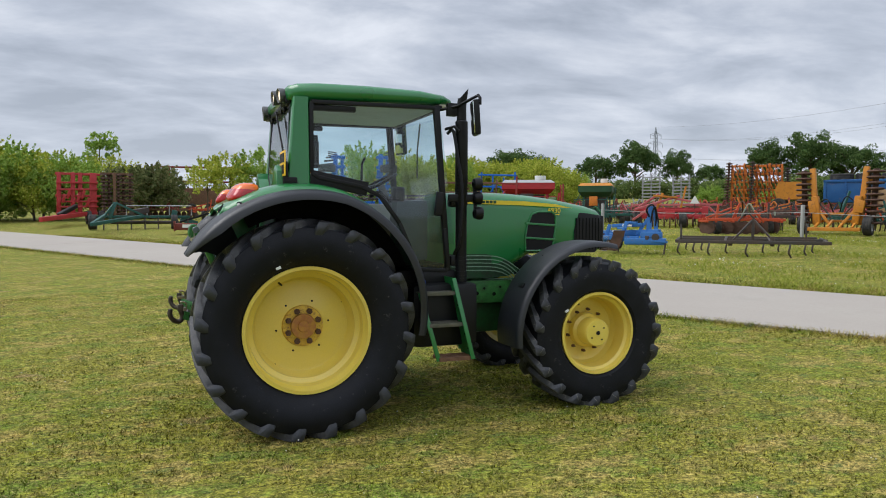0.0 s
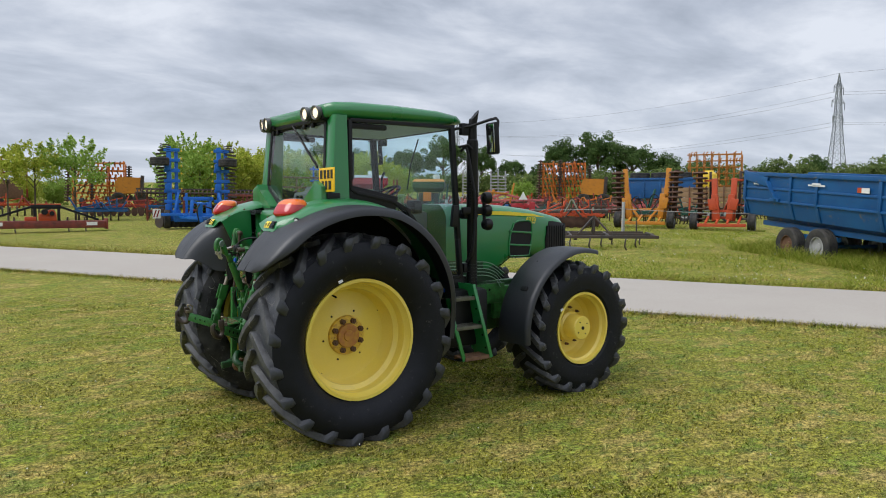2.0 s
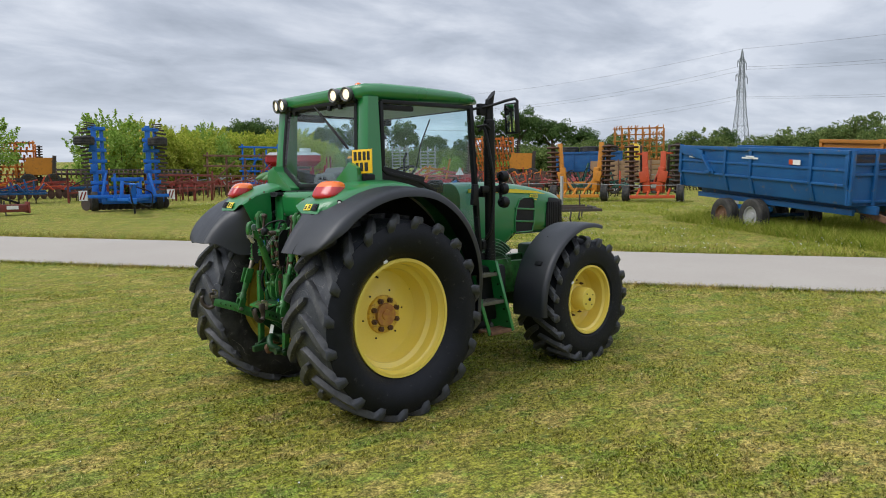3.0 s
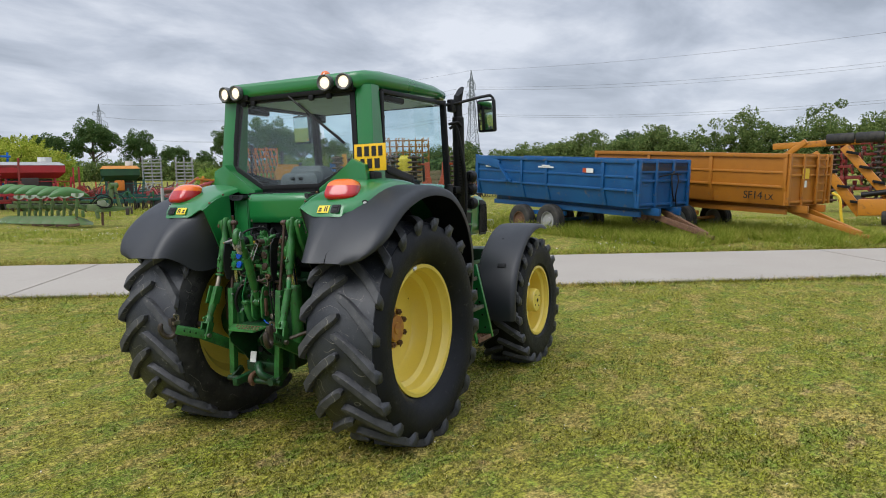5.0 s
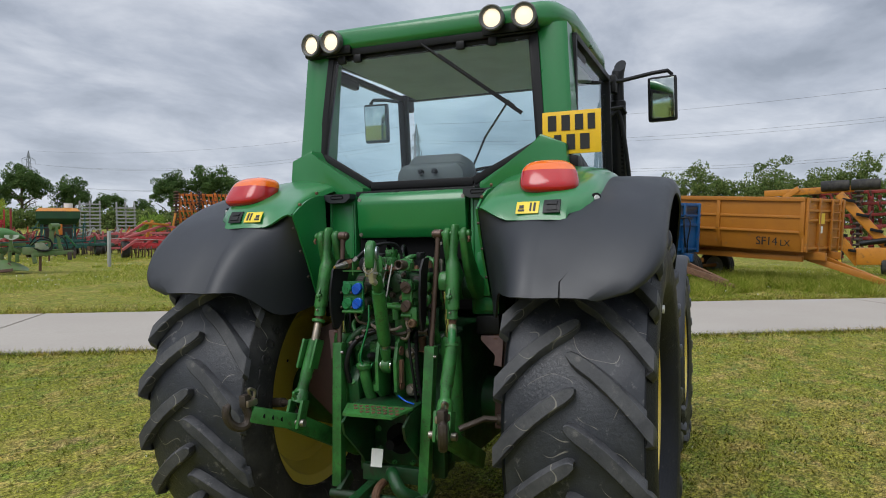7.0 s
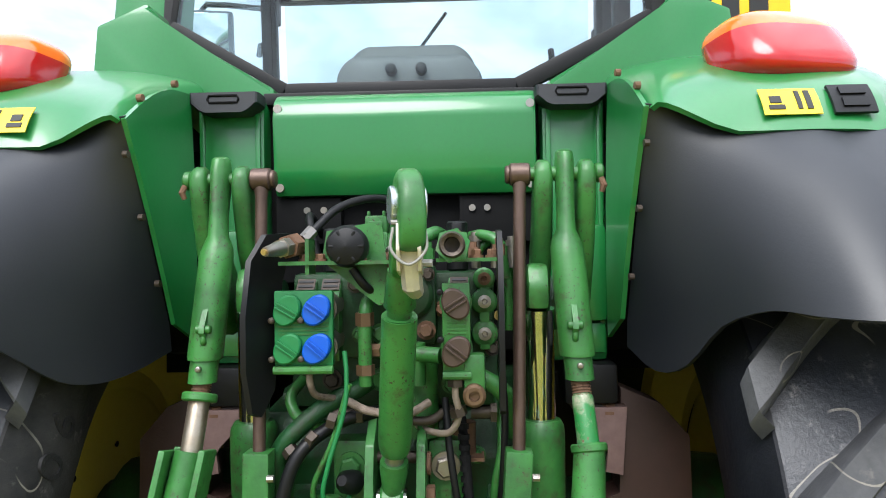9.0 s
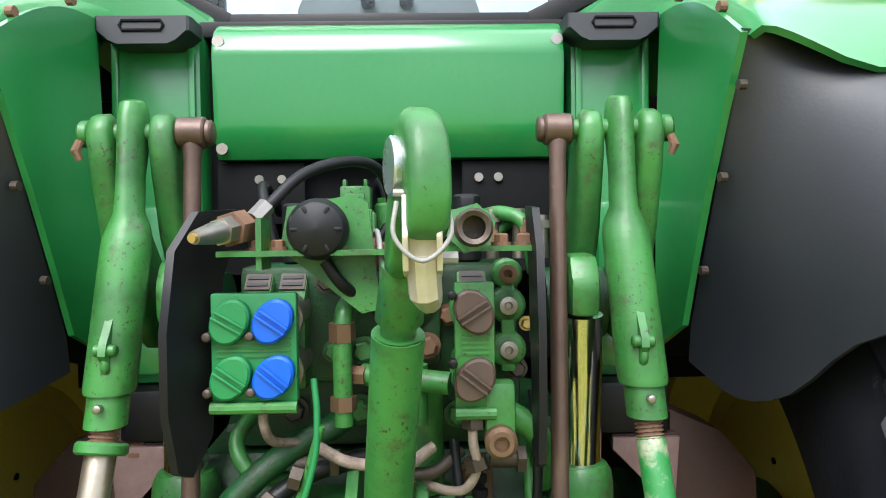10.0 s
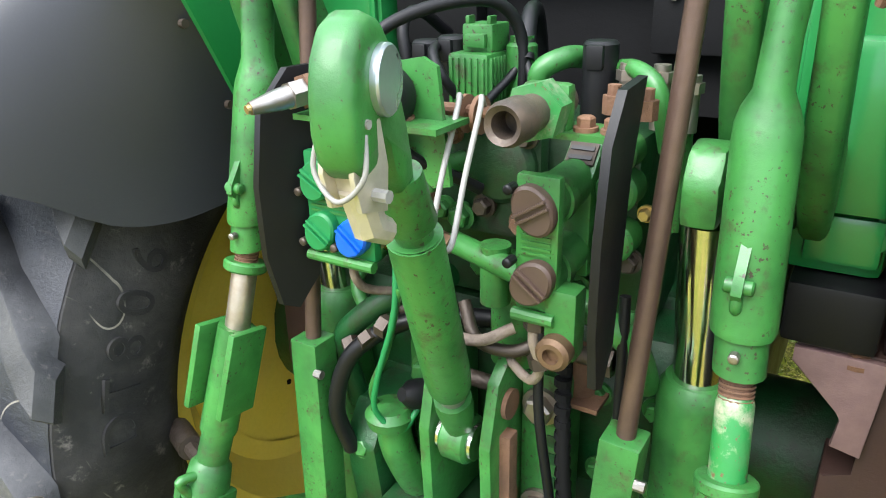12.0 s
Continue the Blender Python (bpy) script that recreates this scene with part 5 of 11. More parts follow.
# mirrors
for s in (-1, 1):
    mi = bpy.data.objects.new("wing_mirror", None)
    scene.collection.objects.link(mi)
    mi.parent = tractor
    bm = bmesh.new()
    add_tube(bm, [(1.30, s * 0.74, 2.80), (1.44, s * 0.84, 2.83), (1.50, s * 1.04, 2.875), (1.51, s * 1.14, 2.885), (1.515, s * 1.165, 2.86), (1.515, s * 1.165, 2.80)], 0.014, 8)
    add_box(bm, (1.40, s * 0.78, 2.80), (0.10, 0.06, 0.12), None, 0.012)
    add_tube(bm, [(1.34, s * 0.77, 2.62), (1.40, s * 0.84, 2.64), (1.44, s * 0.86, 2.6)], 0.014, 8)
    part("mirror_arm", bm, BLACK, mi)
    bm = bmesh.new()
    add_box(bm, (1.50, s * 1.105, 2.69), (0.055, 0.20, 0.31), Matrix.Rotation(radians(-4), 3, "Y") @ Matrix.Rotation(s * radians(14), 3, "Z"), 0.022)
    part("mirror_back", bm, BLACK, mi)
    bm = bmesh.new()
    add_box(bm, (1.470, s * 1.105, 2.69), (0.006, 0.165, 0.27), Matrix.Rotation(radians(-4), 3, "Y") @ Matrix.Rotation(s * radians(14), 3, "Z"), 0.002)
    part("mirror_glass", bm, MIRROR, mi)
# cab steps
for s in (-1, 1):
    st = bpy.data.objects.new("cab_step", None)
    scene.collection.objects.link(st)
    st.parent = tractor
    # broad front stringer with a folded lip, slim rear stringer, three treads
    bm = bmesh.new()
    lo = [(1.488, -1.128, 0.535), (1.478, -0.86, 0.535)]
    hi = [(1.335, -1.035, 1.26), (1.325, -0.74, 1.26)]
    add_loft(bm, [[(x + dx, -s * y, z) for (x, y, z), dx in ((lo[0], 0), (lo[0], 0.012), (lo[1], 0.012), (lo[1], 0))] if k == 0 else [(x + dx, -s * y, z) for (x, y, z), dx in ((hi[0], 0), (hi[0], 0.012), (hi[1], 0.012), (hi[1], 0))] for k in (0, 1)])
    add_beam(bm, (lo[0][0] - 0.012, -s * lo[0][1], lo[0][2]), (hi[0][0] - 0.012, -s * hi[0][1], hi[0][2]), 0.034, 0.012, (0, 1, 0), 0.003)
    add_beam(bm, (lo[1][0] - 0.012, -s * lo[1][1], lo[1][2] + 0.05), (hi[1][0] - 0.012, -s * hi[1][1], hi[1][2] - 0.05), 0.034, 0.012, (0, 1, 0), 0.003)
    front = part("step_side", bm, GREEN, st, "broad green step stringer")
    for k in range(5):
        f = 0.12 + 0.18 * k
        bm = bmesh.new()
        p = Vector((1.48 - 0.153 * f, s * (1.07 - 0.09 * f), 0.535 + 0.725 * f))
        add_cyl(bm, p, p + Vector((-0.006, 0, 0)), 0.010, 10)
        part("bolt_hole", bm, BLACK_MATT, front)
    bm = bmesh.new()
    add_beam(bm, (1.160, s * 1.10, 0.53), (1.005, s * 1.03, 1.14), 0.040, 0.016, (0, 1, 0), 0.004)
    part("step_side", bm, GREEN, st, "slim green step stringer")
    for x0, x1, yo_, z in ((1.005, 1.345, 1.03, 1.125), (1.085, 1.405, 1.07, 0.845), (1.160, 1.475, 1.115, 0.545)):
        bm = bmesh.new()
        w_ = 0.15 if z > 0.6 else 0.17
        for y_ in (yo_, yo_ - w_):
            add_beam(bm, (x0, s * y_, z), (x1, s * y_, z), 0.014, 0.036, (0, 0, 1), 0.003)
        tread = part("step_tread", bm, STEP_GREY if z > 0.6 else RUST, st, "worn metal step")
        for k in range(5):
            bm = bmesh.new()
            y_ = yo_ - w_ * (k + 1) / 6
            add_beam(bm, (x0, s * y_, z + 0.008), (x1, s * y_, z + 0.008), 0.010, 0.012, (0, 0, 1))
            part("tread_bar", bm, STEP_GREY if z > 0.6 else RUST, tread)
        for k in range(6):
            bm = bmesh.new()
            x_ = x0 + (x1 - x0) * (k + 0.5) / 6
            add_beam(bm, (x_, s * yo_, z + 0.004), (x_, s * (yo_ - w_), z + 0.004), 0.008, 0.012, (0, 0, 1))
            part("tread_bar", bm, STEP_GREY if z > 0.6 else RUST, tread)
bm = bmesh.new()
bmesh.ops.create_uvsphere(bm, u_segments=14, v_segments=10, radius=0.035, matrix=pose(1.06, -0.93, 1.22))
part("filler_cap", bm, BLUE_CAP, tractor)

# ---- rear linkage ----
def bolt(parent, p, d, r=0.016, h=0.014, mt=None, name="bolt"):
    """A hexagon bolt head on a washer at p, facing d."""
    p, d = Vector(p), Vector(d).normalized()
    bm = bmesh.new()
    add_cyl(bm, p, p + d * h * 0.35, r * 1.35, 16)
    add_tube(bm, [p + d * h * 0.3, p + d * h, p + d * h * 1.15], [r, r, r * 0.8], 6)
    return part(name, bm, mt or GREEN_WORN, parent)


BACK = (-1, 0, 0)
bm = bmesh.new()
span_box(bm, (-0.44, -0.22, 0.58), (-0.28, 0.22, 1.26), 0.03)
casting = part("rear_casting", bm, GREEN_DARK, tractor, "oily green cast rear housing")
bm = bmesh.new()
add_prism(bm, [(-0.46, 1.10), (-0.48, 1.20), (-0.44, 1.285), (-0.24, 1.30), (-0.24, 1.0), (-0.44, 1.0)], -0.29, 0.30, "y", 0.02)
part("lift_housing", bm, GREEN_DARK, casting)
bm = bmesh.new()
add_cyl(bm, (-0.28, 0, 0.76), (-0.47, 0, 0.76), 0.16, 28, None, 0.015)
part("bearing_cover", bm, GREEN_DARK, casting)
for y in (-0.20, 0.20):
    bm = bmesh.new()
    add_beam(bm, (-0.45, y, 0.58), (-0.45, y, 1.14), 0.045, 0.06, (0, 1, 0), 0.01)
    part("guide_rail", bm, GREEN_DARK, casting)
for y in (0.33, -0.30):
    bm = bmesh.new()
    add_cyl(bm, (-0.34, y - 0.05, 1.50), (-0.34, y + 0.05, 1.50), 0.06, 20)
    part("shaft_boss", bm, GREEN_DARK, casting)
for y in (-0.23, -0.15, 0.13, 0.22, 0.26):
    for z in (1.06, 1.20):
        bolt(casting, (-0.475 if z > 1.1 else -0.46, y, z), BACK, 0.014, 0.016)
for k in range(8):
    a = 2 * math.pi * k / 8 + 0.3
    bolt(casting, (-0.47, 0.13 * math.cos(a), 0.76 + 0.13 * math.sin(a)), BACK, 0.011, 0.012, GREEN_WORN)
bm = bmesh.new()
add_cyl(bm, (-0.46, 0, 0.76), (-0.485, 0, 0.76), 0.075, 24)
add_tube(bm, [(-0.48, 0, 0.76), (-0.60, 0, 0.76)], 0.024, 12)
part("power_shaft", bm, BLACK_MATT, casting)

# shield over the power take-off
bm = bmesh.new()
for y in (-0.155, 0.155):
    add_prism(bm, [(-0.46, 0.96), (-0.70, 0.95), (-0.78, 0.90), (-0.76, 0.84), (-0.60, 0.70), (-0.52, 0.60), (-0.46, 0.60)], y - 0.006, y + 0.006)
add_beam(bm, (-0.46, 0, 0.965), (-0.72, 0, 0.958), 0.32, 0.012, (0, 0, 1))
span_box(bm, (-0.60, -0.15, 0.58), (-0.56, 0.15, 0.66), 0.008)
shield = part("shaft_shield", bm, GREEN_DARK, tractor, "worn green guard over the drive shaft")
bm = bmesh.new()
add_prism(bm, [(-0.17, -0.70), (0.17, -0.70), (0.14, -0.80), (-0.11, -0.80)], 0.0, 0.012, "z")
for v in bm.verts:
    v.co = Vector((v.co.y, v.co.x, 0.962 + v.co.z + (v.co.y + 0.70) * 0.25))
tread_plate = part("tread_plate", bm, GREEN_WORN, shield, "perforated anti-slip step plate")
bm = bmesh.new()
for j in range(3):
    for i in range(9 - j):
        x, y = -0.72 - 0.026 * j, -0.125 + 0.03 * i + 0.014 * (j % 2)
        add_cyl(bm, (x, y, 0.972 + (x + 0.70) * 0.25), (x, y, 0.977 + (x + 0.70) * 0.25), 0.010, 8)
part("grip_hole", bm, RUST, tread_plate)
bm = bmesh.new()
add_box(bm, (-0.62, 0.06, 0.70), (0.004, 0.06, 0.085), Matrix.Rotation(radians(12), 3, "Y"))
part("paper_tag", bm, WHITE, tractor, "scuffed white tag")

# pick-up hitch at the bottom
bm = bmesh.new()
for y in (-0.20, 0.245):
    add_beam(bm, (-0.55, y, 0.58), (-0.66, y, 0.52), 0.03, 0.06, (0, 0, 1), 0.008)
add_beam(bm, (-0.5, 0.1, 0.56), (-0.80, 0.1, 0.53), 0.05, 0.06, (0, 0, 1), 0.012)
add_cyl(bm, (-0.66, -0.24, 0.52), (-0.66, 0.29, 0.52), 0.022, 14)
hose(bm, [(-0.62, -0.02, 0.62), (-0.70, -0.06, 0.66), (-0.74, -0.12, 0.60), (-0.68, -0.17, 0.55)], 0.03)
add_cyl(bm, (-0.70, -0.20, 0.545), (-0.74, -0.20, 0.545), 0.03, 14)
hitch = part("pickup_hitch", bm, GREEN_DARK, tractor)
bm = bmesh.new()
add_tube(bm, curve_points([(-0.56, 0.04, 0.58), (-0.66, 0.035, 0.57), (-0.70, 0.03, 0.54), (-0.68, 0.03, 0.50), (-0.64, 0.035, 0.51)], 6), 0.020, 10)
part("hitch_hook", bm, RUST, hitch, "rusty drawbar hook")

for s in (-1, 1):
    L = s > 0
    yo = 0.0 if L else -0.02

    def q(x, y, z):
        return Vector((x, s * (y + yo), z))
    # lift arm with its two ears
    arm = bpy.data.objects.new("lift_arm", None)
    scene.collection.objects.link(arm)
    arm.parent = tractor
    bm = bmesh.new()
    outline = [(-0.566, 1.765), (-0.558, 1.784), (-0.537, 1.792), (-0.516, 1.784), (-0.507, 1.765), (-0.46, 1.67), (-0.36, 1.56), (-0.29, 1.53), (-0.29, 1.45), (-0.38, 1.44), (-0.46, 1.50), (-0.525, 1.62), (-0.556, 1.72)]
    bm.free()
    for y0 in (0.308, 0.392):
        bm = bmesh.new()
        rings = []
        for off in (-0.018, -0.015, -0.009, 0.009, 0.015, 0.018):
            k = {18: 0.90, 15: 0.96, 9: 1.0}[round(abs(off) * 1000)]
            rings.append([q(-0.45 + (x + 0.45) * k, y0 + off, 1.62 + (z - 1.62) * k) for x, z in outline])
        add_loft(bm, rings)
        part("arm_plate", bm, GREEN_WORN, arm, "green forged lift arm", sharp=50)
    bm = bmesh.new()
    add_cyl(bm, q(-0.537, 0.245, 1.764), q(-0.537, 0.415, 1.764), 0.014, 14)
    add_cyl(bm, q(-0.537, 0.408, 1.764), q(-0.537, 0.426, 1.764), 0.019, 14, None, 0.004)
    part("arm_pin", bm, GREEN_WORN, arm)
    bm = bmesh.new()
    add_tube(bm, [q(-0.551, 0.42, 1.752), q(-0.556, 0.424, 1.738), q(-0.552, 0.420, 1.726)], [0.006, 0.007, 0.005], 8)
    part("split_pin", bm, RUST, arm, "rusty split pin")
    # lift link: yoke, barrel, collar, threaded rod, lower fork
    link = bpy.data.objects.new("lift_link", None)
    scene.collection.objects.link(link)
    link.parent = tractor
    top, neck, bar0, bar1 = q(-0.540, 0.350, 1.764), q(-0.560, 0.348, 1.70), q(-0.572, 0.347, 1.635), q(-0.616, 0.358, 1.418)
    bm = bmesh.new()
    rings = []
    for p, wx, wy in ((top + Vector((0, 0, 0.045)), 0.012, 0.013), (top + Vector((0, 0, 0.040)), 0.026, 0.017), (top + Vector((0, 0, 0.025)), 0.034, 0.0185), (top, 0.037, 0.019), (neck, 0.028, 0.0175), (neck.lerp(bar0, 0.75), 0.027, 0.019), (bar0, 0.028, 0.027), (bar0.lerp(bar1, 0.07), 0.031, 0.0315), (bar0.lerp(bar1, 0.14), 0.032, 0.0325), (bar0.lerp(bar1, 0.97), 0.0325, 0.033), (bar1, 0.031, 0.0315), (bar1 + Vector((0, 0, -0.001)), 0.026, 0.0265), (bar1 + Vector((-0.007, s * 0.003, -0.042)), 0.026, 0.0265), (bar1 + Vector((-0.007, s * 0.003, -0.044)), 0.020, 0.020)):
        rings.append([p + Vector((wx * math.cos(2 * math.pi * k / 16), wy * math.sin(2 * math.pi * k / 16), 0)) for k in range(16)])
    add_loft(bm, rings)
    part("link_barrel", bm, GREEN_WORN, link, "chipped green lift link barrel", sharp=40)
    bm = bmesh.new()
    rings = [[q(x, y0, z) for x, z in ((-0.620, 1.525), (-0.636, 1.502), (-0.650, 1.482), (-0.652, 1.470), (-0.646, 1.462), (-0.635, 1.464))] for y0 in (0.3465, 0.349, 0.354, 0.3565)]
    add_loft(bm, rings)
    add_cyl(bm, q(-0.640, 0.337, 1.476), q(-0.640, 0.366, 1.476), 0.008, 12, None, 0.002)
    hose(bm, [q(-0.640, 0.3515, 1.47), q(-0.642, 0.3515, 1.455), q(-0.634, 0.3515, 1.446)], 0.006)
    part("grease_handle", bm, GREEN_WORN, link)
    bm = bmesh.new()
    add_cyl(bm, bar1 + Vector((-0.028, 0, -0.014)), bar1 + Vector((-0.040, 0, -0.014)), 0.0055, 10, None, 0.0015)
    part("lock_pin", bm, STEEL, link)
    c0, c1 = bar1 + Vector((-0.007, s * 0.003, -0.042)), q(-0.658, 0.370, 1.252)
    bm = bmesh.new()
    add_cyl(bm, c0, c0.lerp(c1, 0.3), 0.0155, 14)
    for k in range(6):
        p = c0.lerp(c1, 0.02 + 0.04 * k)
        add_cyl(bm, p, p + (c1 - c0) * 0.018, 0.018, 14)
    part("thread", bm, RUST, link)
    bm = bmesh.new()
    add_tube(bm, [c0.lerp(c1, 0.20), c0.lerp(c1, 0.23), c0.lerp(c1, 0.27), c1], [0.0155, 0.018, 0.0195, 0.0195], 18)
    part("link_rod", bm, BARE_ROD if L else GREEN_RUBBED, link, "bare worn steel rod" if L else "rod with rubbed green paint")
    bm = bmesh.new()
    d = (c1 - c0).normalized()
    zf = 0.20 if L else 0.93
    add_cyl(bm, c0.lerp(c1, zf) - d * 0.006, c0.lerp(c1, zf) + d * 0.010, 0.0325, 20, None, 0.003)
    part("lock_collar", bm, GREEN_WORN, link)
    bm = bmesh.new()
    e0, e1 = c1, q(-0.70, 0.40 if L else 0.355, 1.08)
    if L:
        for dy, dx in ((-0.036, 0.0), (0.036, 0.0)):
            side_bm = bmesh.new()
            add_beam(side_bm, e0 + Vector((dx - 0.01, dy, 0.01)), e0.lerp(e1, 0.74) + Vector((dx - 0.01, dy, 0)), 0.012, 0.07, (1, 0, 0), 0.003)
            part("guide_cheek", side_bm, GREEN_WORN, link)
        side_bm = bmesh.new()
        add_beam(side_bm, e0 + Vector((0.015, 0, 0.005)), e0.lerp(e1, 0.74) + Vector((0.015, 0, 0)), 0.07, 0.012, (1, 0, 0), 0.003)
        part("guide_back", side_bm, GREEN_WORN, link)
    add_tube(bm, [e0 + Vector((0, 0, 0.005)), e0.lerp(e1, 0.5), e1], [0.028, 0.03, 0.03], 12)
    part("rod_guide", bm, GREEN_WORN, link)
    bm = bmesh.new()
    f0, f1 = e1, q(-0.76, 0.435 if L else 0.36, 0.875)
    add_tube(bm, [f0, f0.lerp(f1, 0.25), f0.lerp(f1, 0.3), f0.lerp(f1, 0.55)], [0.026, 0.026, 0.034, 0.04], 14)
    for dy in (-0.034, 0.034):
        add_beam(bm, f0.lerp(f1, 0.5) + Vector((0, dy, 0)), f1 + Vector((0, dy, -0.03)), 0.016, 0.062, (1, 0, 0), 0.005)
    hose(bm, [f0.lerp(f1, 0.3) + Vector((-0.03, 0, 0)), f0.lerp(f1, 0.25) + Vector((-0.06, s * 0.01, -0.01)), f0.lerp(f1, 0.45) + Vector((-0.035, 0, 0))], 0.008)
    part("link_fork", bm, GREEN_WORN, link)
    bm = bmesh.new()
    add_cyl(bm, f1 + Vector((0, -0.065, 0.0)), f1 + Vector((0, 0.065, 0.0)), 0.018, 12)
    part("fork_pin", bm, STEEL, link)
    # lower link arm and its claw
    low = bpy.data.objects.new("lower_link", None)
    scene.collection.objects.link(low)
    low.parent = tractor
    a0, a1, a2 = q(-0.25, 0.36, 0.62), q(-0.76, 0.435 if L else 0.36, 0.88), q(-0.96, 0.535 if L else 0.44, 0.955)
    bm = bmesh.new()
    add_beam(bm, a0, a1, 0.045, 0.085, (0, 0, 1), 0.01)
    add_beam(bm, a1 - (a2 - a1) * 0.1, a2, 0.05, 0.075, (0, 0, 1), 0.01)
    part("arm_bar", bm, GREEN_WORN, low)
    bm = bmesh.new()
    for k in range(3):
        add_cyl(bm, a1.lerp(a2, 0.35 + 0.2 * k) + Vector((-0.0, -0.027, 0)), a1.lerp(a2, 0.35 + 0.2 * k) + Vector((0, 0.027, 0)), 0.012, 12)
    part("arm_hole", bm, BLACK_MATT, low)
    bm = bmesh.new()
    u = (a2 - a1).normalized()
    cen = a2 + u * 0.06 + Vector((0, 0, -0.015))
    rows = []
    pts = []
    for k in range(15):
        ang = radians(-60 + 285 * k / 14)
        pts.append(cen + u * (-0.058 * math.cos(ang)) + Vector((0, 0, -0.058 * math.sin(ang))))
    add_tube(bm, pts, [0.012] + [0.021] * 13 + [0.010], 10)
    add_box(bm, a2 + u * 0.02 + Vector((0, 0, 0.055)), (0.05, 0.035, 0.06), None, 0.01)
    part("hook_claw", bm, OILY_STEEL, low, "worn steel hook end")
    bm = bmesh.new()
    hose(bm, [a2 + Vector((0.01, 0, 0.07)), a2 + Vector((-0.015, -0.01, 0.115)), a2 + Vector((0.03, -0.01, 0.10)), a2 + Vector((0.03, 0, 0.06))], 0.007)
    add_box(bm, a2 + u * 0.0 + Vector((0, 0, 0.05)), (0.07, 0.045, 0.03), None, 0.006)
    part("claw_latch", bm, BARE_ROD, low)
    # check rod with pin
    bm = bmesh.new()
    add_tube(bm, [q(-0.62, 0.62, 0.93), q(-0.66, 0.52, 0.94), q(-0.72, 0.42, 0.90)], 0.014, 8)
    add_cyl(bm, q(-0.60, 0.66, 0.92), q(-0.64, 0.57, 0.935), 0.024, 12)
    part("check_rod", bm, OILY_STEEL, low)
    # hydraulic lift ram
    ram = bpy.data.objects.new("lift_ram", None)
    scene.collection.objects.link(ram)
    ram.parent = tractor
    r0, r1 = q(-0.527, 0.292 if L else 0.296, 1.50), q(-0.488, 0.305 if L else 0.300, 1.262)
    bm = bmesh.new()
    add_cyl(bm, r0, r1, 0.031, 24)
    part("ram_rod", bm, CHROME, ram, "bright chromed ram rod")
    bm = bmesh.new()
    add_prism(bm, [(-0.575, 1.50), (-0.58, 1.55), (-0.56, 1.585), (-0.52, 1.59), (-0.495, 1.56), (-0.50, 1.50)], s * (0.272 + yo), s * (0.314 + yo), "y", 0.012)
    part("ram_eye", bm, GREEN_WORN, ram)
    bm = bmesh.new()
    add_tube(bm, [r1 + Vector((0, 0, 0.012)), r1, r1 + Vector((0, 0, -0.02)), r1 + Vector((0.02, 0, -0.45))], [0.040, 0.047, 0.049, 0.047], 24)
    part("ram_barrel", bm, GREEN_WORN, ram)
    # vertical bar with its rod
    bar = bpy.data.objects.new("hitch_rod", None)
    scene.collection.objects.link(bar)
    bar.parent = tractor
    yr = 0.259 if L else 0.248
    g0, g1 = q(-0.537, 0.270 if L else 0.263, 1.764), q(-0.610, yr, 1.235)
    bm = bmesh.new()
    add_tube(bm, [g0, g0.lerp(g1, 0.04), g0.lerp(g1, 0.07), g1], [0.015, 0.0145, 0.0120, 0.0120], 16)
    add_cyl(bm, g0 + Vector((0, -0.020, 0)), g0 + Vector((0, 0.020, 0)), 0.0225, 24, None, 0.003)
    add_cyl(bm, g0 + Vector((0, -s * 0.018, 0)), g0 + Vector((0, -s * 0.029, 0)), 0.018, 24, None, 0.003)
    part("brown_rod", bm, BROWN_ROD, bar, "rust-brown steel rod")
    bm = bmesh.new()
    add_beam(bm, (g1.x, g1.y, 1.245), (g1.x - 0.01, g1.y + (0.012 if L else 0.045), 0.545), 0.05, 0.05, (1, 0, 0), 0.005)
    part("guide_bar", bm, GREEN_WORN, bar, "square green guide tube")
    bm = bmesh.new()
    add_cyl(bm, Vector((g1.x - 0.026, g1.y - 0.022, 1.20)), Vector((g1.x - 0.026, g1.y - 0.035, 1.20)), 0.007, 8)
    part("guide_screw", bm, STEEL, bar)
    # black rubber flap
    bm = bmesh.new()
    fl = [(-0.555, 1.655), (-0.62, 1.65), (-0.655, 1.60), (-0.668, 1.50), (-0.668, 1.40), (-0.655, 1.325), (-0.635, 1.315), (-0.605, 1.36), (-0.595, 1.46), (-0.585, 1.56)]
    def flap_y(x):
        return 0.222 + (-0.59 - x) * 0.55 if L else 0.218
    add_loft(bm, [[q(x - (0.012 if L else 0.0), flap_y(x) + off, z) for x, z in fl] for off in (-0.005, 0.005)])
    part("rubber_flap", bm, BLACK, tractor, "scuffed black rubber flap")
    # brown brackets that hold the guards
    bm = bmesh.new()
    add_prism(bm, [(s * y, z) for y, z in ((0.478, 1.305), (0.57, 1.265), (0.635, 1.19), (0.640, 0.92), (0.50, 0.80), (0.43, 0.80), (0.435, 1.05), (0.478, 1.06))], -0.300, -0.20, "x", 0.004)
    bracket = part("guard_bracket", bm, BROWN_PAINT, tractor, "dark brown steel bracket")
    bm = bmesh.new()
    add_prism(bm, [(s * y, z) for y, z in ((0.373, 1.262), (0.373, 1.240), (0.440, 1.176), (0.447, 1.164), (0.438, 1.118), (0.478, 1.110), (0.490, 1.262))], -0.325, -0.312, "x", 0.002)
    part("bracket_face", bm, PALE_PRIMER, bracket, "pale primer-coloured face plate")
    bm = bmesh.new()
    span_box(bm, (-0.312, s * 0.375, 1.245), (-0.18, s * 0.488, 1.266), 0.003)
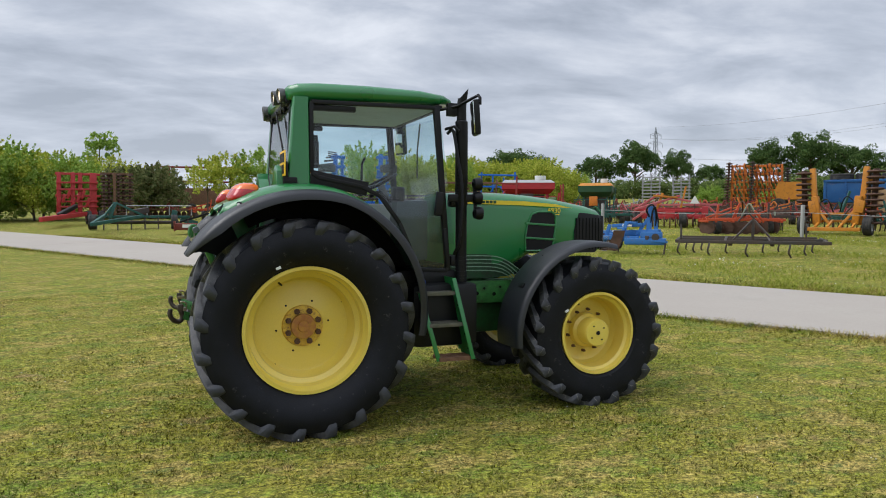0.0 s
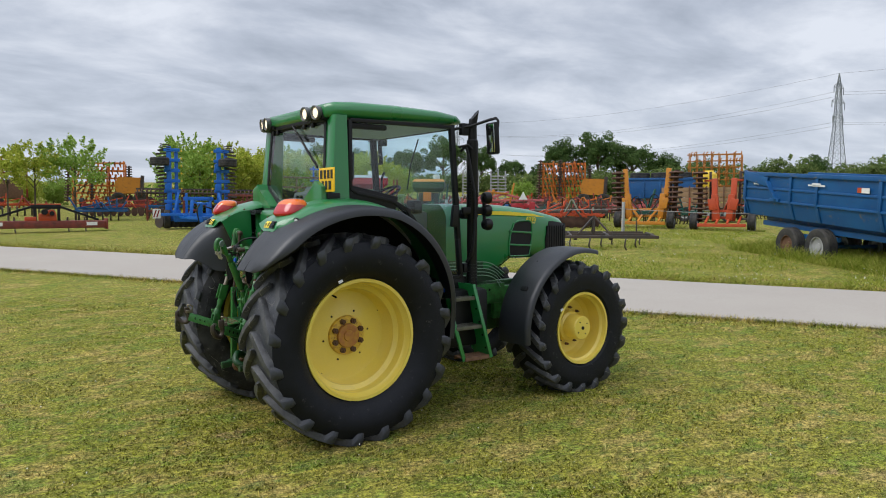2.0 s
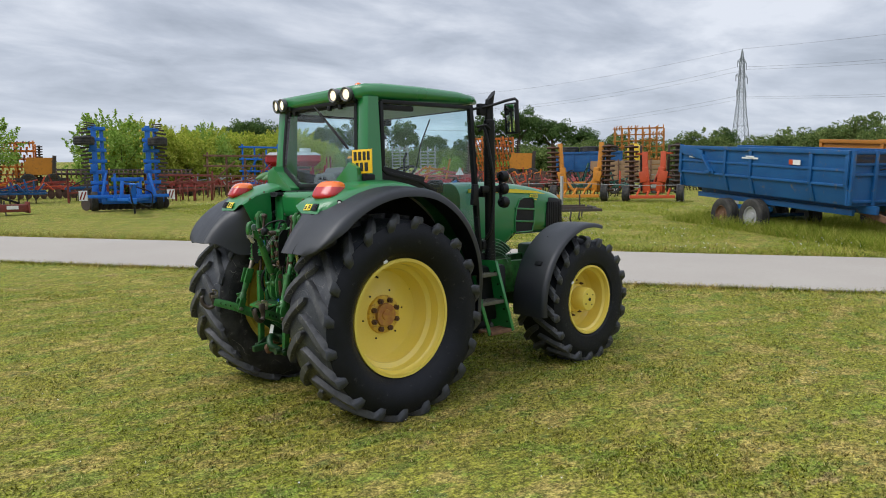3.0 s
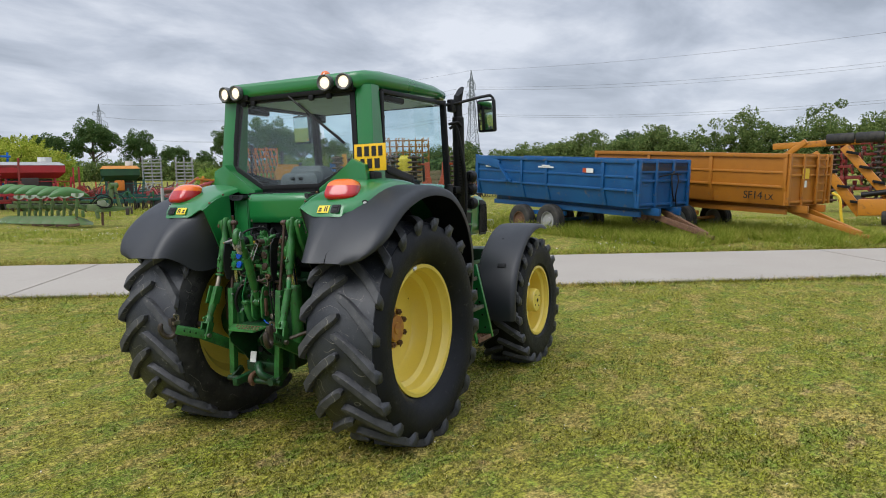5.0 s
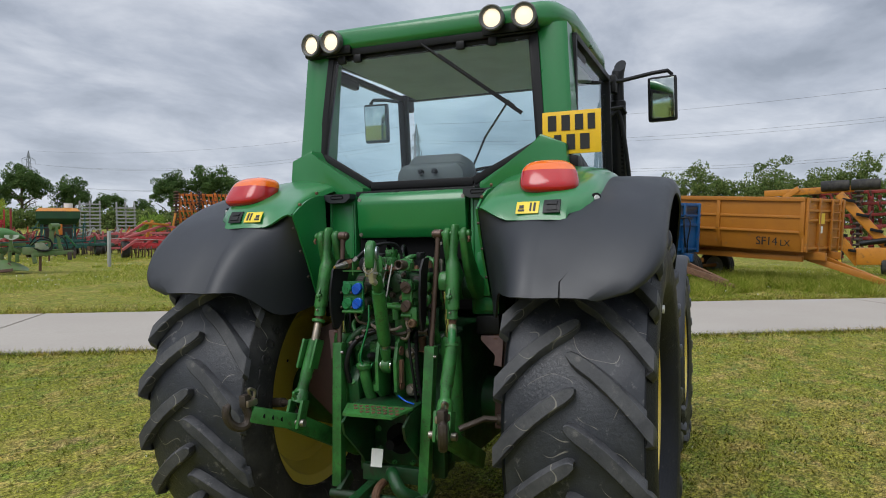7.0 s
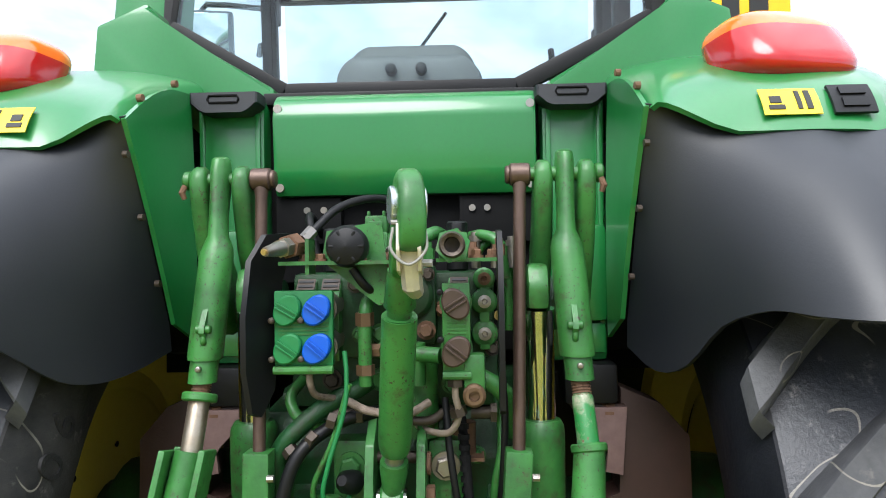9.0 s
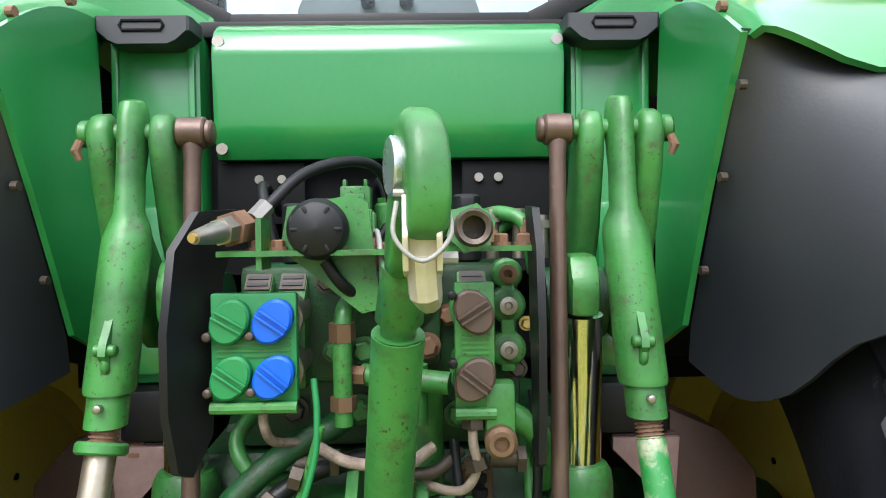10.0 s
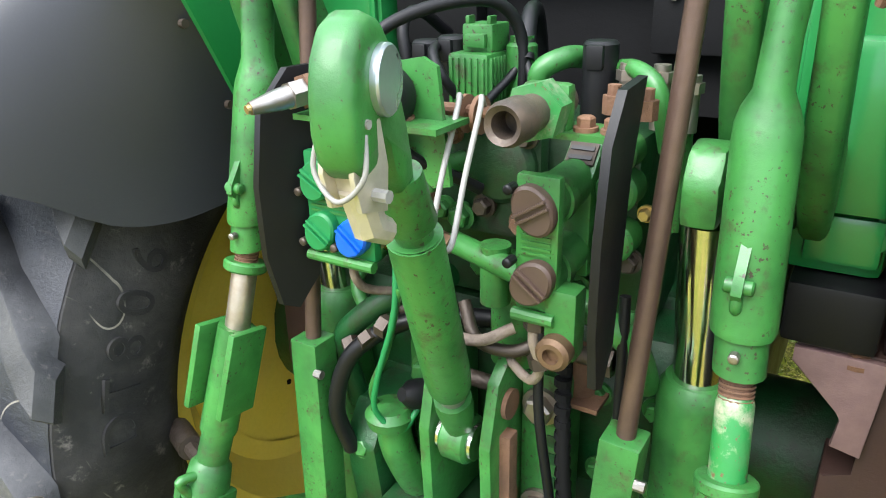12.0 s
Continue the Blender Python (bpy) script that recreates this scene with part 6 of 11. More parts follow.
    part("bracket_shelf", bm, BROWN_PAINT, bracket)
    bm = bmesh.new()
    span_box(bm, (-0.33, s * 0.35, 1.27), (-0.20, s * 0.47, 1.36), 0.01)
    part("rubber_mount", bm, BLACK, tractor)
    bolt(tractor, (-0.30, s * 0.45, 1.245), (0, 0, 1), 0.02, 0.02, RUST)
    # boxy foot of the rear column
    bm = bmesh.new()
    fy = (0.375, 0.490) if L else (0.352, 0.456)
    span_box(bm, (-0.312, s * fy[0], 1.452), (-0.25, s * fy[1], 1.675), 0.018)
    span_box(bm, (-0.300, s * (fy[0] + 0.006), 1.380), (-0.25, s * (fy[1] - 0.004), 1.450), 0.010)
    part("column_foot", bm, GREEN, tractor)

# top link: base clevis, body, claw
tl = bpy.data.objects.new("top_link", None)
scene.collection.objects.link(tl)
tl.parent = tractor
b0, b1 = Vector((-0.632, 0.001, 1.247)), Vector((-0.734, -0.022, 1.503))
ax = (b1 - b0).normalized()
bm = bmesh.new()
add_tube(bm, [b0, b0 + ax * 0.001, b0.lerp(b1, 0.04), b0.lerp(b1, 0.12), b1, b1 + ax * 0.002, b1 - ax * 0.01], [0.018, 0.026, 0.029, 0.031, 0.031, 0.029, 0.022], 32)
body = part("link_body", bm, GREEN_WORN, tl, "green top link cylinder")
bm = bmesh.new()
add_tube(bm, [b0 - ax * 0.025, b0 + ax * 0.01], 0.018, 16)
part("link_thread", bm, STEEL, tl)
bm = bmesh.new()
add_tube(bm, [b0 - ax * 0.02, b0 - ax * 0.035, b0 - ax * 0.09], [0.026, 0.027, 0.020], 14)
add_cyl(bm, b0 - ax * 0.115 + Vector((0, -0.022, 0)), b0 - ax * 0.115 + Vector((0, 0.022, 0)), 0.036, 20, None, 0.005)
part("link_end", bm, GREEN_WORN, tl)
for sy in (-1, 1):
    bm = bmesh.new()
    add_cyl(bm, b0 - ax * 0.115 + Vector((0, sy * 0.022, 0)), b0 - ax * 0.115 + Vector((0, sy * 0.028, 0)), 0.028, 20)
    part("bearing_ring", bm, CHROME, tl)
bm = bmesh.new()
fore = Vector((0.966, 0.259, 0))
side = Vector((-0.259, 0.966, 0))
neck0, neck1 = b1 - ax * 0.01, Vector((-0.766, -0.029, 1.582))
add_tube(bm, [neck0, b1 + ax * 0.012, b1 + ax * 0.02, neck1], [0.021, 0.021, 0.028, 0.023], 20)
hc = Vector((-0.845, -0.048, 1.679))
prof = [(0.078, -0.085), (0.066, -0.048), (0.050, -0.012), (0.040, 0.006), (0.028, 0.036), (0.012, 0.052), (-0.010, 0.058), (-0.032, 0.050), (-0.048, 0.030), (-0.056, 0.002), (-0.057, -0.030), (-0.049, -0.056), (-0.036, -0.068), (-0.022, -0.066), (-0.012, -0.052), (0.004, -0.044), (0.020, -0.056), (0.034, -0.088), (0.054, -0.108), (0.080, -0.104)]
rings = []
mx, mz = sum(p[0] for p in prof) / len(prof), sum(p[1] for p in prof) / len(prof)
for off, k in ((-0.0205, 0.84), (-0.019, 0.93), (-0.015, 0.99), (-0.009, 1.02), (0.009, 1.02), (0.015, 0.99), (0.019, 0.93), (0.0205, 0.84)):
    rings.append([hc + fore * (mx + (x - mx) * k) + Vector((0, 0, mz + (z - mz) * k)) + side * off for x, z in prof])
add_loft(bm, rings)
claw = part("link_claw", bm, GREEN_WORN, tl, "green cast hook end", sharp=60)
bm = bmesh.new()
for sy in (-1, 1):
    p = hc + fore * 0.006 + Vector((0, 0, 0.004)) + side * (sy * 0.018)
    add_tube(bm, [p, p + side * sy * 0.008, p + side * sy * 0.010, p + side * sy * 0.010, p + side * sy * 0.002], [0.030, 0.030, 0.028, 0.023, 0.021], 28)
part("eye_bush", bm, BUSH, claw, "bright steel bush")
bm = bmesh.new()
lp = hc + fore * -0.016 + Vector((0, 0, -0.036))
for y0, y1, x1 in ((-0.019, -0.013, -0.022), (0.013, 0.019, -0.022), (-0.014, 0.014, -0.010)):
    add_prism(bm, [(lp.x + x1, lp.z + 0.010), (lp.x + x1 - 0.004, lp.z - 0.030), (lp.x + x1 + 0.004, lp.z - 0.062), (lp.x + 0.018, lp.z - 0.070), (lp.x + 0.022, lp.z - 0.030), (lp.x + 0.014, lp.z + 0.012)], lp.y + y0, lp.y + y1, "y", 0.002)
add_tube(bm, [lp + Vector((0.0, 0.0, -0.045)), lp + Vector((0.012, -0.002, -0.085)), lp + Vector((0.03, -0.006, -0.095))], [0.017, 0.017, 0.013], 10)
part("claw_latch", bm, ZINC, tl, "bright zinc-plated latch")
bm = bmesh.new()
hose(bm, [lp + Vector((-0.014, -0.024, 0.004)), lp + Vector((-0.022, -0.026, -0.03)), lp + Vector((-0.026, 0.0, -0.052)), lp + Vector((-0.022, 0.026, -0.03)), lp + Vector((-0.014, 0.024, 0.004))], 0.0024)
add_tube(bm, [lp + Vector((-0.012, -0.027, 0.012)), lp + Vector((-0.012, 0.027, 0.012))], 0.004, 8)
add_cyl(bm, lp + Vector((0.0, -0.016, -0.05)), lp + Vector((0.0, -0.034, -0.05)), 0.006, 8)
part("latch_bail", bm, PALE_WIRE, tl, "wire bail")

# top link bracket on the casting
br = bpy.data.objects.new("link_bracket", None)
scene.collection.objects.link(br)
br.parent = tractor
for y in (-0.045, 0.052):
    bm = bmesh.new()
    add_prism(bm, [(-0.48, 1.285), (-0.54, 1.295), (-0.60, 1.25), (-0.625, 1.16), (-0.62, 1.02), (-0.58, 0.985), (-0.48, 0.98)], y - 0.009, y + 0.009, "y", 0.004)
    part("bracket_plate", bm, GREEN_WORN, br)
for y0, y1 in ((-0.125, -0.054), (0.061, 0.135)):
    bm = bmesh.new()
    span_box(bm, (-0.535, y0, 0.99), (-0.47, y1, 1.245), 0.012)
    part("bracket_flange", bm, GREEN_WORN, br)
    for z in (1.195, 1.02):
        bolt(br, (-0.535, (y0 + y1) / 2, z), BACK, 0.021, 0.022, STEEL if y0 < 0 else GREEN_WORN)
bm = bmesh.new()
for z in (1.02, 1.06, 1.10, 1.13):
    span_box(bm, (-0.5375, -0.112, z), (-0.535, -0.098, z + 0.018))
part("cast_number", bm, GREEN_DARK, br)
bm = bmesh.new()
for z in (1.21, 1.045):
    add_cyl(bm, (-0.575, -0.055, z), (-0.575, -0.062, z), 0.022, 16)
add_beam(bm, (-0.585, -0.06, 1.17), (-0.585, -0.06, 1.06), 0.02, 0.025, (1, 0, 0), 0.003)
part("bracket_pin", bm, RUST, br)

# oil filler with mushroom cap
bm = bmesh.new()
add_tube(bm, curve_points([(-0.50, 0.12, 0.93), (-0.545, 0.125, 0.98), (-0.575, 0.135, 1.06), (-0.583, 0.138, 1.12)], 5), 0.027, 14)
filler = part("oil_filler", bm, GREEN_WORN, tractor)
bm = bmesh.new()
add_lathe(bm, [(0.024, -0.022), (0.036, -0.016), (0.039, 0.0), (0.030, 0.012), (0.0, 0.016)], 24, "z", (-0.587, 0.138, 1.135))
part("filler_cap", bm, GREEN_WORN, filler, "faded green mushroom cap")
bm = bmesh.new()
add_prism(bm, [(-0.46, 1.13), (-0.56, 1.12), (-0.60, 1.06), (-0.58, 0.90), (-0.46, 0.90)], 0.165, 0.225, "y", 0.01)
part("side_bracket", bm, GREEN_DARK, tractor)
bolt(tractor, (-0.588, 0.195, 1.05), (-1, 0, 0.3), 0.014, 0.012, GREEN_WORN)

# ---- hydraulic valve block ----
vb = bpy.data.objects.new("valve_block", None)
scene.collection.objects.link(vb)
vb.parent = tractor
bm = bmesh.new()
span_box(bm, (-0.50, -0.19, 1.40), (-0.33, 0.22, 1.575), 0.015)
span_box(bm, (-0.50, -0.075, 1.43), (-0.53, 0.055, 1.59), 0.012)
span_box(bm, (-0.44, -0.20, 1.29), (-0.30, 0.24, 1.41), 0.015)
add_cyl(bm, (-0.50, -0.02, 1.53), (-0.545, -0.02, 1.53), 0.05, 20, None, 0.008)
part("valve_body", bm, GREEN_DARK, vb, "green cast hydraulic valve body")
for y0, y1 in ((0.118, 0.158), (0.168, 0.208), (-0.142, -0.098)):
    bm = bmesh.new()
    add_prism(bm, [(-0.535, 1.400), (-0.535, 1.528), (-0.490, 1.572), (-0.44, 1.575), (-0.44, 1.40)], y0, y1, "y", 0.005)
    sec = part("valve_section", bm, GREEN_WORN, vb)
    bm = bmesh.new()
    add_box(bm, (-0.5135, (y0 + y1) / 2, 1.5515), (0.004, 0.036, 0.030), Matrix.Rotation(radians(45), 3, "Y"))
    lab = part("type_plate", bm, OILY_STEEL, sec, "small grey type plate")
    bm = bmesh.new()
    for dz in (-0.0045, 0.0045):
        add_box(bm, (-0.5153 + dz, (y0 + y1) / 2, 1.5533 + dz), (0.002, 0.029, 0.0055), Matrix.Rotation(radians(45), 3, "Y"))
    part("type_print", bm, STICKER_TEXT, lab)


def coupler(y, z, mt, plate_x, tilt, label):
    """A round coupler cap with a grip bar, on its barrel."""
    bm = bmesh.new()
    add_cyl(bm, (plate_x + 0.012, y, z), (-0.49, y, z + 0.004), 0.027, 20)
    add_cyl(bm, (plate_x + 0.04, y, z), (plate_x + 0.055, y, z), 0.031, 20)
    part("coupler_body", bm, STEEL if y > 0 else GREEN_WORN, vb)
    bm = bmesh.new()
    rings = []
    for dx, k in ((0.010, 0.96), (0.0, 1.0), (-0.006, 0.97), (-0.009, 0.86)):
        rings.append([Vector((plate_x + dx, y + k * rr * math.cos(th), z + k * rr * math.sin(th))) for th, rr in [(2 * math.pi * i / 32, 0.0245 + 0.0068 * abs(math.cos(2 * math.pi * i / 32 - radians(tilt + 90))) ** 3) for i in range(32)]])
    add_loft(bm, rings)
    for off in (-0.0042, 0.0042):
        d = Vector((0, -math.sin(radians(tilt)), math.cos(radians(tilt)))) * off
        add_box(bm, Vector((plate_x - 0.0105, y, z)) + d, (0.007, 0.044, 0.0036), Matrix.Rotation(radians(tilt), 3, "X"), 0.001)
    part("coupler_cap", bm, mt, vb, label)
    bm = bmesh.new()
    p = Vector((plate_x - 0.012, y + 0.028, z - 0.018 if mt is not BROWN_CAP else z + 0.022))
    add_cyl(bm, p, p + Vector((0.02, 0, 0)), 0.006, 10, None, 0.002)
    part("coupler_screw", bm, OILY_STEEL if mt is not BROWN_CAP else BLACK, vb)


for y0, y1, z0, z1, px in ((0.112, 0.222, 1.405, 1.545, -0.632), (-0.142, -0.090, 1.392, 1.555, -0.632)):
    bm = bmesh.new()
    span_box(bm, (px, y0, z0), (px + 0.016, y1, z1), 0.004)
    pl = part("coupler_plate", bm, GREEN_CAP if y0 > 0 else GREEN_WORN, vb, "green coupler plate")
    zc = (z0 + z1) / 2
    for k in range(4):
        bm = bmesh.new()
        span_box(bm, (px - 0.002, y0 + 0.008, zc - 0.012 + 0.007 * k), (px, y1 - 0.008, zc - 0.009 + 0.007 * k))
        part("plate_rib", bm, GREEN_WORN, pl)
    bm = bmesh.new()
    add_tube(bm, [(px - 0.004, y0 + 0.0, z0 - 0.006), (px - 0.004, y1, z0 - 0.006)], 0.008, 10)
    part("plate_rib", bm, GREEN_WORN, pl)
for z, tl_ in ((1.509, 35), (1.438, 40)):
    coupler(0.141, z, BLUE_CAP, -0.638, tl_, "bright blue coupler cap")
    coupler(0.195, z, GREEN_CAP, -0.638, tl_ - 5, "green coupler cap")
for z, tl_ in ((1.517, -32), (1.430, 38)):
    coupler(-0.115, z, BROWN_CAP, -0.638, tl_, "brown coupler cap")
# chain of three ports
bm = bmesh.new()
for z in (1.560, 1.515, 1.452):
    add_cyl(bm, (-0.49, -0.170, z), (-0.535, -0.170, z), 0.022 if z > 1.53 else 0.026, 20, None, 0.004)
add_beam(bm, (-0.525, -0.170, 1.42), (-0.525, -0.170, 1.575), 0.02, 0.02, (1, 0, 0), 0.004)
ports = part("port_plate", bm, GREEN_WORN, vb)
for z in (1.560, 1.515, 1.452):
    bm = bmesh.new()
    add_lathe(bm, [(0.013, -0.539), (0.013, -0.545), (0.006, -0.546), (0.004, -0.540), (0.0, -0.540)], 14, "x", (0, -0.170, z))
    part("port_plug", bm, RUST if z > 1.53 else STEEL, ports)
bolt(vb, (-0.50, -0.200, 1.485), BACK, 0.008, 0.014, BRASS)
# round trailer socket on its triangular bracket
bm = bmesh.new()
add_prism(bm, [(0.125, 1.655), (0.135, 1.60), (0.03, 1.515), (0.005, 1.52), (0.02, 1.66), (0.04, 1.67)], -0.615, -0.608, "x")
part("socket_bracket", bm, GREEN_WORN, vb)
bm = bmesh.new()
add_lathe(bm, [(0.028, -0.61), (0.037, -0.625), (0.039, -0.655), (0.033, -0.666), (0.020, -0.672), (0.0, -0.674)], 28, "x", (0, 0.080, 1.625))
part("trailer_socket", bm, BLACK, vb, "black round trailer socket with flip cap")
for k in range(6):
    a = 2 * math.pi * k / 6
    bm = bmesh.new()
    add_box(bm, (-0.664, 0.080 + 0.026 * math.cos(a), 1.625 + 0.026 * math.sin(a)), (0.014, 0.012, 0.005), Matrix.Rotation(a, 3, "X"), 0.002)
    part("socket_rib", bm, BLACK, vb)
bm = bmesh.new()
hose(bm, [(-0.63, 0.075, 1.585), (-0.625, 0.055, 1.555), (-0.59, 0.03, 1.53), (-0.55, 0.0, 1.50)], 0.008)
part("socket_cable", bm, BLACK, vb)
# brass coupling with its nozzle on the shelf
bm = bmesh.new()
span_box(bm, (-0.66, -0.005, 1.592), (-0.585, 0.205, 1.599))
span_box(bm, (-0.655, 0.150, 1.575), (-0.60, 0.157, 1.64))
part("shelf", bm, GREEN_WORN, vb)
for y in (0.165, 0.135, 0.06):
    bolt(vb, (-0.625, y, 1.599), (0, 0, 1), 0.009, 0.012, RUST)
bm = bmesh.new()
n0, n1 = Vector((-0.64, 0.185, 1.628)), Vector((-0.731, 0.213, 1.615))
nd = (n1 - n0).normalized()
add_cyl(bm, n0 - nd * 0.03, n0 - nd * 0.012, 0.016, 14)
add_hex(bm, n0 - nd * 0.014, n0 + nd * 0.014, 0.023)
noz = part("brass_coupling", bm, RUST, vb, "rusty brass air coupling")
bm = bmesh.new()
add_hex(bm, n0 + nd * 0.013, n0 + nd * 0.035, 0.018)
add_tube(bm, [n0 + nd * 0.034, n0 + nd * 0.05, n0 + nd * 0.088], [0.014, 0.0135, 0.008], 16)
part("nozzle", bm, STEEL, noz)
bm = bmesh.new()
add_tube(bm, [n0 + nd * 0.088, n0 + nd * 0.093], 0.0055, 10)
part("nozzle_tip", bm, BRASS, noz)
bm = bmesh.new()
add_hex(bm, (-0.625, 0.165, 1.640), (-0.615, 0.150, 1.658), 0.012)
part("cable_nut", bm, STEEL, vb)
bm = bmesh.new()
hose(bm, [(-0.615, 0.150, 1.656), (-0.58, 0.11, 1.70), (-0.53, 0.06, 1.722), (-0.47, 0.02, 1.72), (-0.44, 0.0, 1.68), (-0.44, -0.005, 1.60)], 0.008)
part("black_cable", bm, BLACK, vb)
bm = bmesh.new()
hose(bm, [(-0.29, 0.035, 1.56), (-0.305, 0.032, 1.65), (-0.345, 0.022, 1.700), (-0.385, 0.012, 1.702), (-0.415, 0.002, 1.675), (-0.435, -0.006, 1.645)], 0.0115)
part("black_hose", bm, BLACK, vb)
for ctrl in ([(-0.432, -0.004, 1.650), (-0.455, -0.025, 1.615), (-0.50, -0.045, 1.598), (-0.56, -0.075, 1.592)], [(-0.43, -0.004, 1.652), (-0.45, 0.010, 1.625), (-0.49, 0.022, 1.600), (-0.53, 0.020, 1.580)]):
    bm = bmesh.new()
    hose(bm, ctrl, 0.0058)
    part("thin_lead", bm, BLACK, vb)
# open pipe coupling
bm = bmesh.new()
add_lathe(bm, [(0.014, -0.66), (0.014, -0.706), (0.020, -0.710), (0.0235, -0.702), (0.0235, -0.672), (0.020, -0.668), (0.020, -0.63), (0.024, -0.628), (0.024, -0.60), (0.018, -0.56)], 24, "x", (0, -0.112, 1.624))
add_lathe(bm, [(0.0, -0.675), (0.0145, -0.675)], 24, "x", (0, -0.112, 1.624))
part("pipe_coupling", bm, DULL_COUPLING, vb, "open dark steel pipe coupling with a worn rim")
bm = bmesh.new()
add_hex(bm, Vector((-0.642, -0.112, 1.624)), Vector((-0.612, -0.112, 1.624)), 0.033)
part("coupling_nut", bm, GREEN_RUBBED, vb, "rubbed hexagon nut")
bm = bmesh.new()
span_box(bm, (-0.612, -0.140, 1.597), (-0.590, -0.084, 1.650), 0.008)
span_box(bm, (-0.62, -0.20, 1.594), (-0.56, -0.08, 1.601))
part("coupling_bracket", bm, GREEN_WORN, vb)
for y in (-0.155, -0.185):
    bolt(vb, (-0.60, y, 1.601), (0, 0, 1), 0.010, 0.014, RUST)
# electrical connectors and small fittings on top
for x, y, z1 in ((-0.46, -0.117, 1.678), (-0.44, 0.145, 1.668), (-0.44, 0.103, 1.675)):
    bm = bmesh.new()
    add_cyl(bm, (x, y, 1.575), (x, y, z1), 0.022, 14, None, 0.004)
    add_box(bm, (x - 0.018, y, z1 - 0.018), (0.014, 0.022, 0.03), None, 0.004)
    part("solenoid", bm, BLACK, vb, "black solenoid plug")
bm = bmesh.new()
add_box(bm, (-0.455, 0.055, 1.615), (0.060, 0.060, 0.085), None, 0.005)
add_box(bm, (-0.455, 0.055, 1.574), (0.072, 0.074, 0.012), None, 0.003)
pilot = part("pilot_valve", bm, GREEN_WORN, vb, "green cast pilot valve with cooling ribs")
for k in range(6):
    bm = bmesh.new()
    add_box(bm, (-0.4855, 0.031 + 0.0095 * k, 1.615), (0.006, 0.0045, 0.074), None, 0.0012)
    part("rib", bm, GREEN_WORN, pilot)
    bm = bmesh.new()
    add_box(bm, (-0.477 + 0.0095 * k, 0.0245, 1.615), (0.0045, 0.006, 0.074), None, 0.0012)
    part("rib", bm, GREEN_WORN, pilot)
bm = bmesh.new()
add_box(bm, (-0.438, 0.052, 1.675), (0.050, 0.046, 0.036), None, 0.004)
add_box(bm, (-0.466, 0.052, 1.672), (0.010, 0.030, 0.018), None, 0.003)
plug = part("plug_housing", bm, GREEN_WORN, pilot)
for y in (0.036, 0.068):
    bm = bmesh.new()
    add_box(bm, (-0.452, y, 1.697), (0.018, 0.006, 0.012), None, 0.002)
    part("plug_clip", bm, GREEN_WORN, plug)
bm = bmesh.new()
add_cyl(bm, (-0.425, 0.005, 1.585), (-0.425, 0.005, 1.668), 0.021, 18, None, 0.004)
add_cyl(bm, (-0.425, 0.005, 1.655), (-0.425, 0.005, 1.676), 0.016, 6)
part("valve_cap", bm, GREEN_WORN, vb)
bm = bmesh.new()
add_hex(bm, (-0.46, 0.14, 1.60), (-0.46, 0.14, 1.615), 0.012)
add_box(bm, (-0.485, 0.128, 1.60), (0.01, 0.008, 0.02))
part("yellow_clip", bm, YELLOW_FLAT, vb)
bm = bmesh.new()
for y, z in ((-0.155, 1.655), (-0.195, 1.655), (-0.23, 1.645)):
    add_cyl(bm, (-0.47, y, 1.58), (-0.47, y, z), 0.010, 12)
    add_cyl(bm, (-0.47, y, z - 0.02), (-0.47, y, z - 0.008), 0.014, 6)
part("pressure_sensor", bm, STEEL, vb)
for p, n in (((-0.52, -0.06, 1.60), 0), ((-0.50, -0.15, 1.60), 1), ((-0.54, -0.20, 1.605), 2)):
    bm = bmesh.new()
    add_hex(bm, p, Vector(p) + Vector((0, 0, 0.022)), 0.013)
    add_cyl(bm, Vector(p) + Vector((0, 0, 0.02)), Vector(p) + Vector((0, 0, 0.034)), 0.008, 10)
    part("fitting_nut", bm, RUST if n else GREEN_WORN, vb)
bm = bmesh.new()
hose(bm, [(-0.46, -0.05, 1.58), (-0.48, -0.045, 1.635), (-0.46, -0.07, 1.655), (-0.41, -0.085, 1.65)], 0.014)
hose(bm, [(-0.45, -0.14, 1.645), (-0.48, -0.17, 1.648), (-0.50, -0.20, 1.63), (-0.49, -0.215, 1.56)], 0.011)
hose(bm, [(-0.53, 0.035, 1.53), (-0.575, 0.055, 1.52), (-0.585, 0.06, 1.47), (-0.58, 0.06, 1.36)], 0.013)
part("green_pipe", bm, GREEN_WORN, vb, "green steel oil pipe")
for a, b, r in (((-0.585, 0.06, 1.50), (-0.583, 0.06, 1.475), 0.018), ((-0.58, 0.06, 1.40), (-0.58, 0.06, 1.38), 0.018), ((-0.56, 0.07, 1.425), (-0.57, 0.03, 1.425), 0.014)):
    bm = bmesh.new()
    add_hex(bm, a, b, r)
    part("pipe_nut", bm, OLD_BRASS, vb)
bm = bmesh.new()
add_tube(bm, [(-0.56, 0.035, 1.425), (-0.60, -0.085, 1.418)], 0.0155, 14)
add_cyl(bm, (-0.575, -0.035, 1.36), (-0.575, -0.035, 1.44), 0.020, 14)
add_cyl(bm, (-0.52, -0.04, 1.25), (-0.52, -0.04, 1.40), 0.036, 18)
part("cross_pipe", bm, GREEN_WORN, vb)
bm = bmesh.new()
add_tube(bm, [(-0.572, -0.032, 1.421), (-0.576, -0.045, 1.420)], 0.018, 12)
part("pipe_clamp", bm, BLACK, vb)
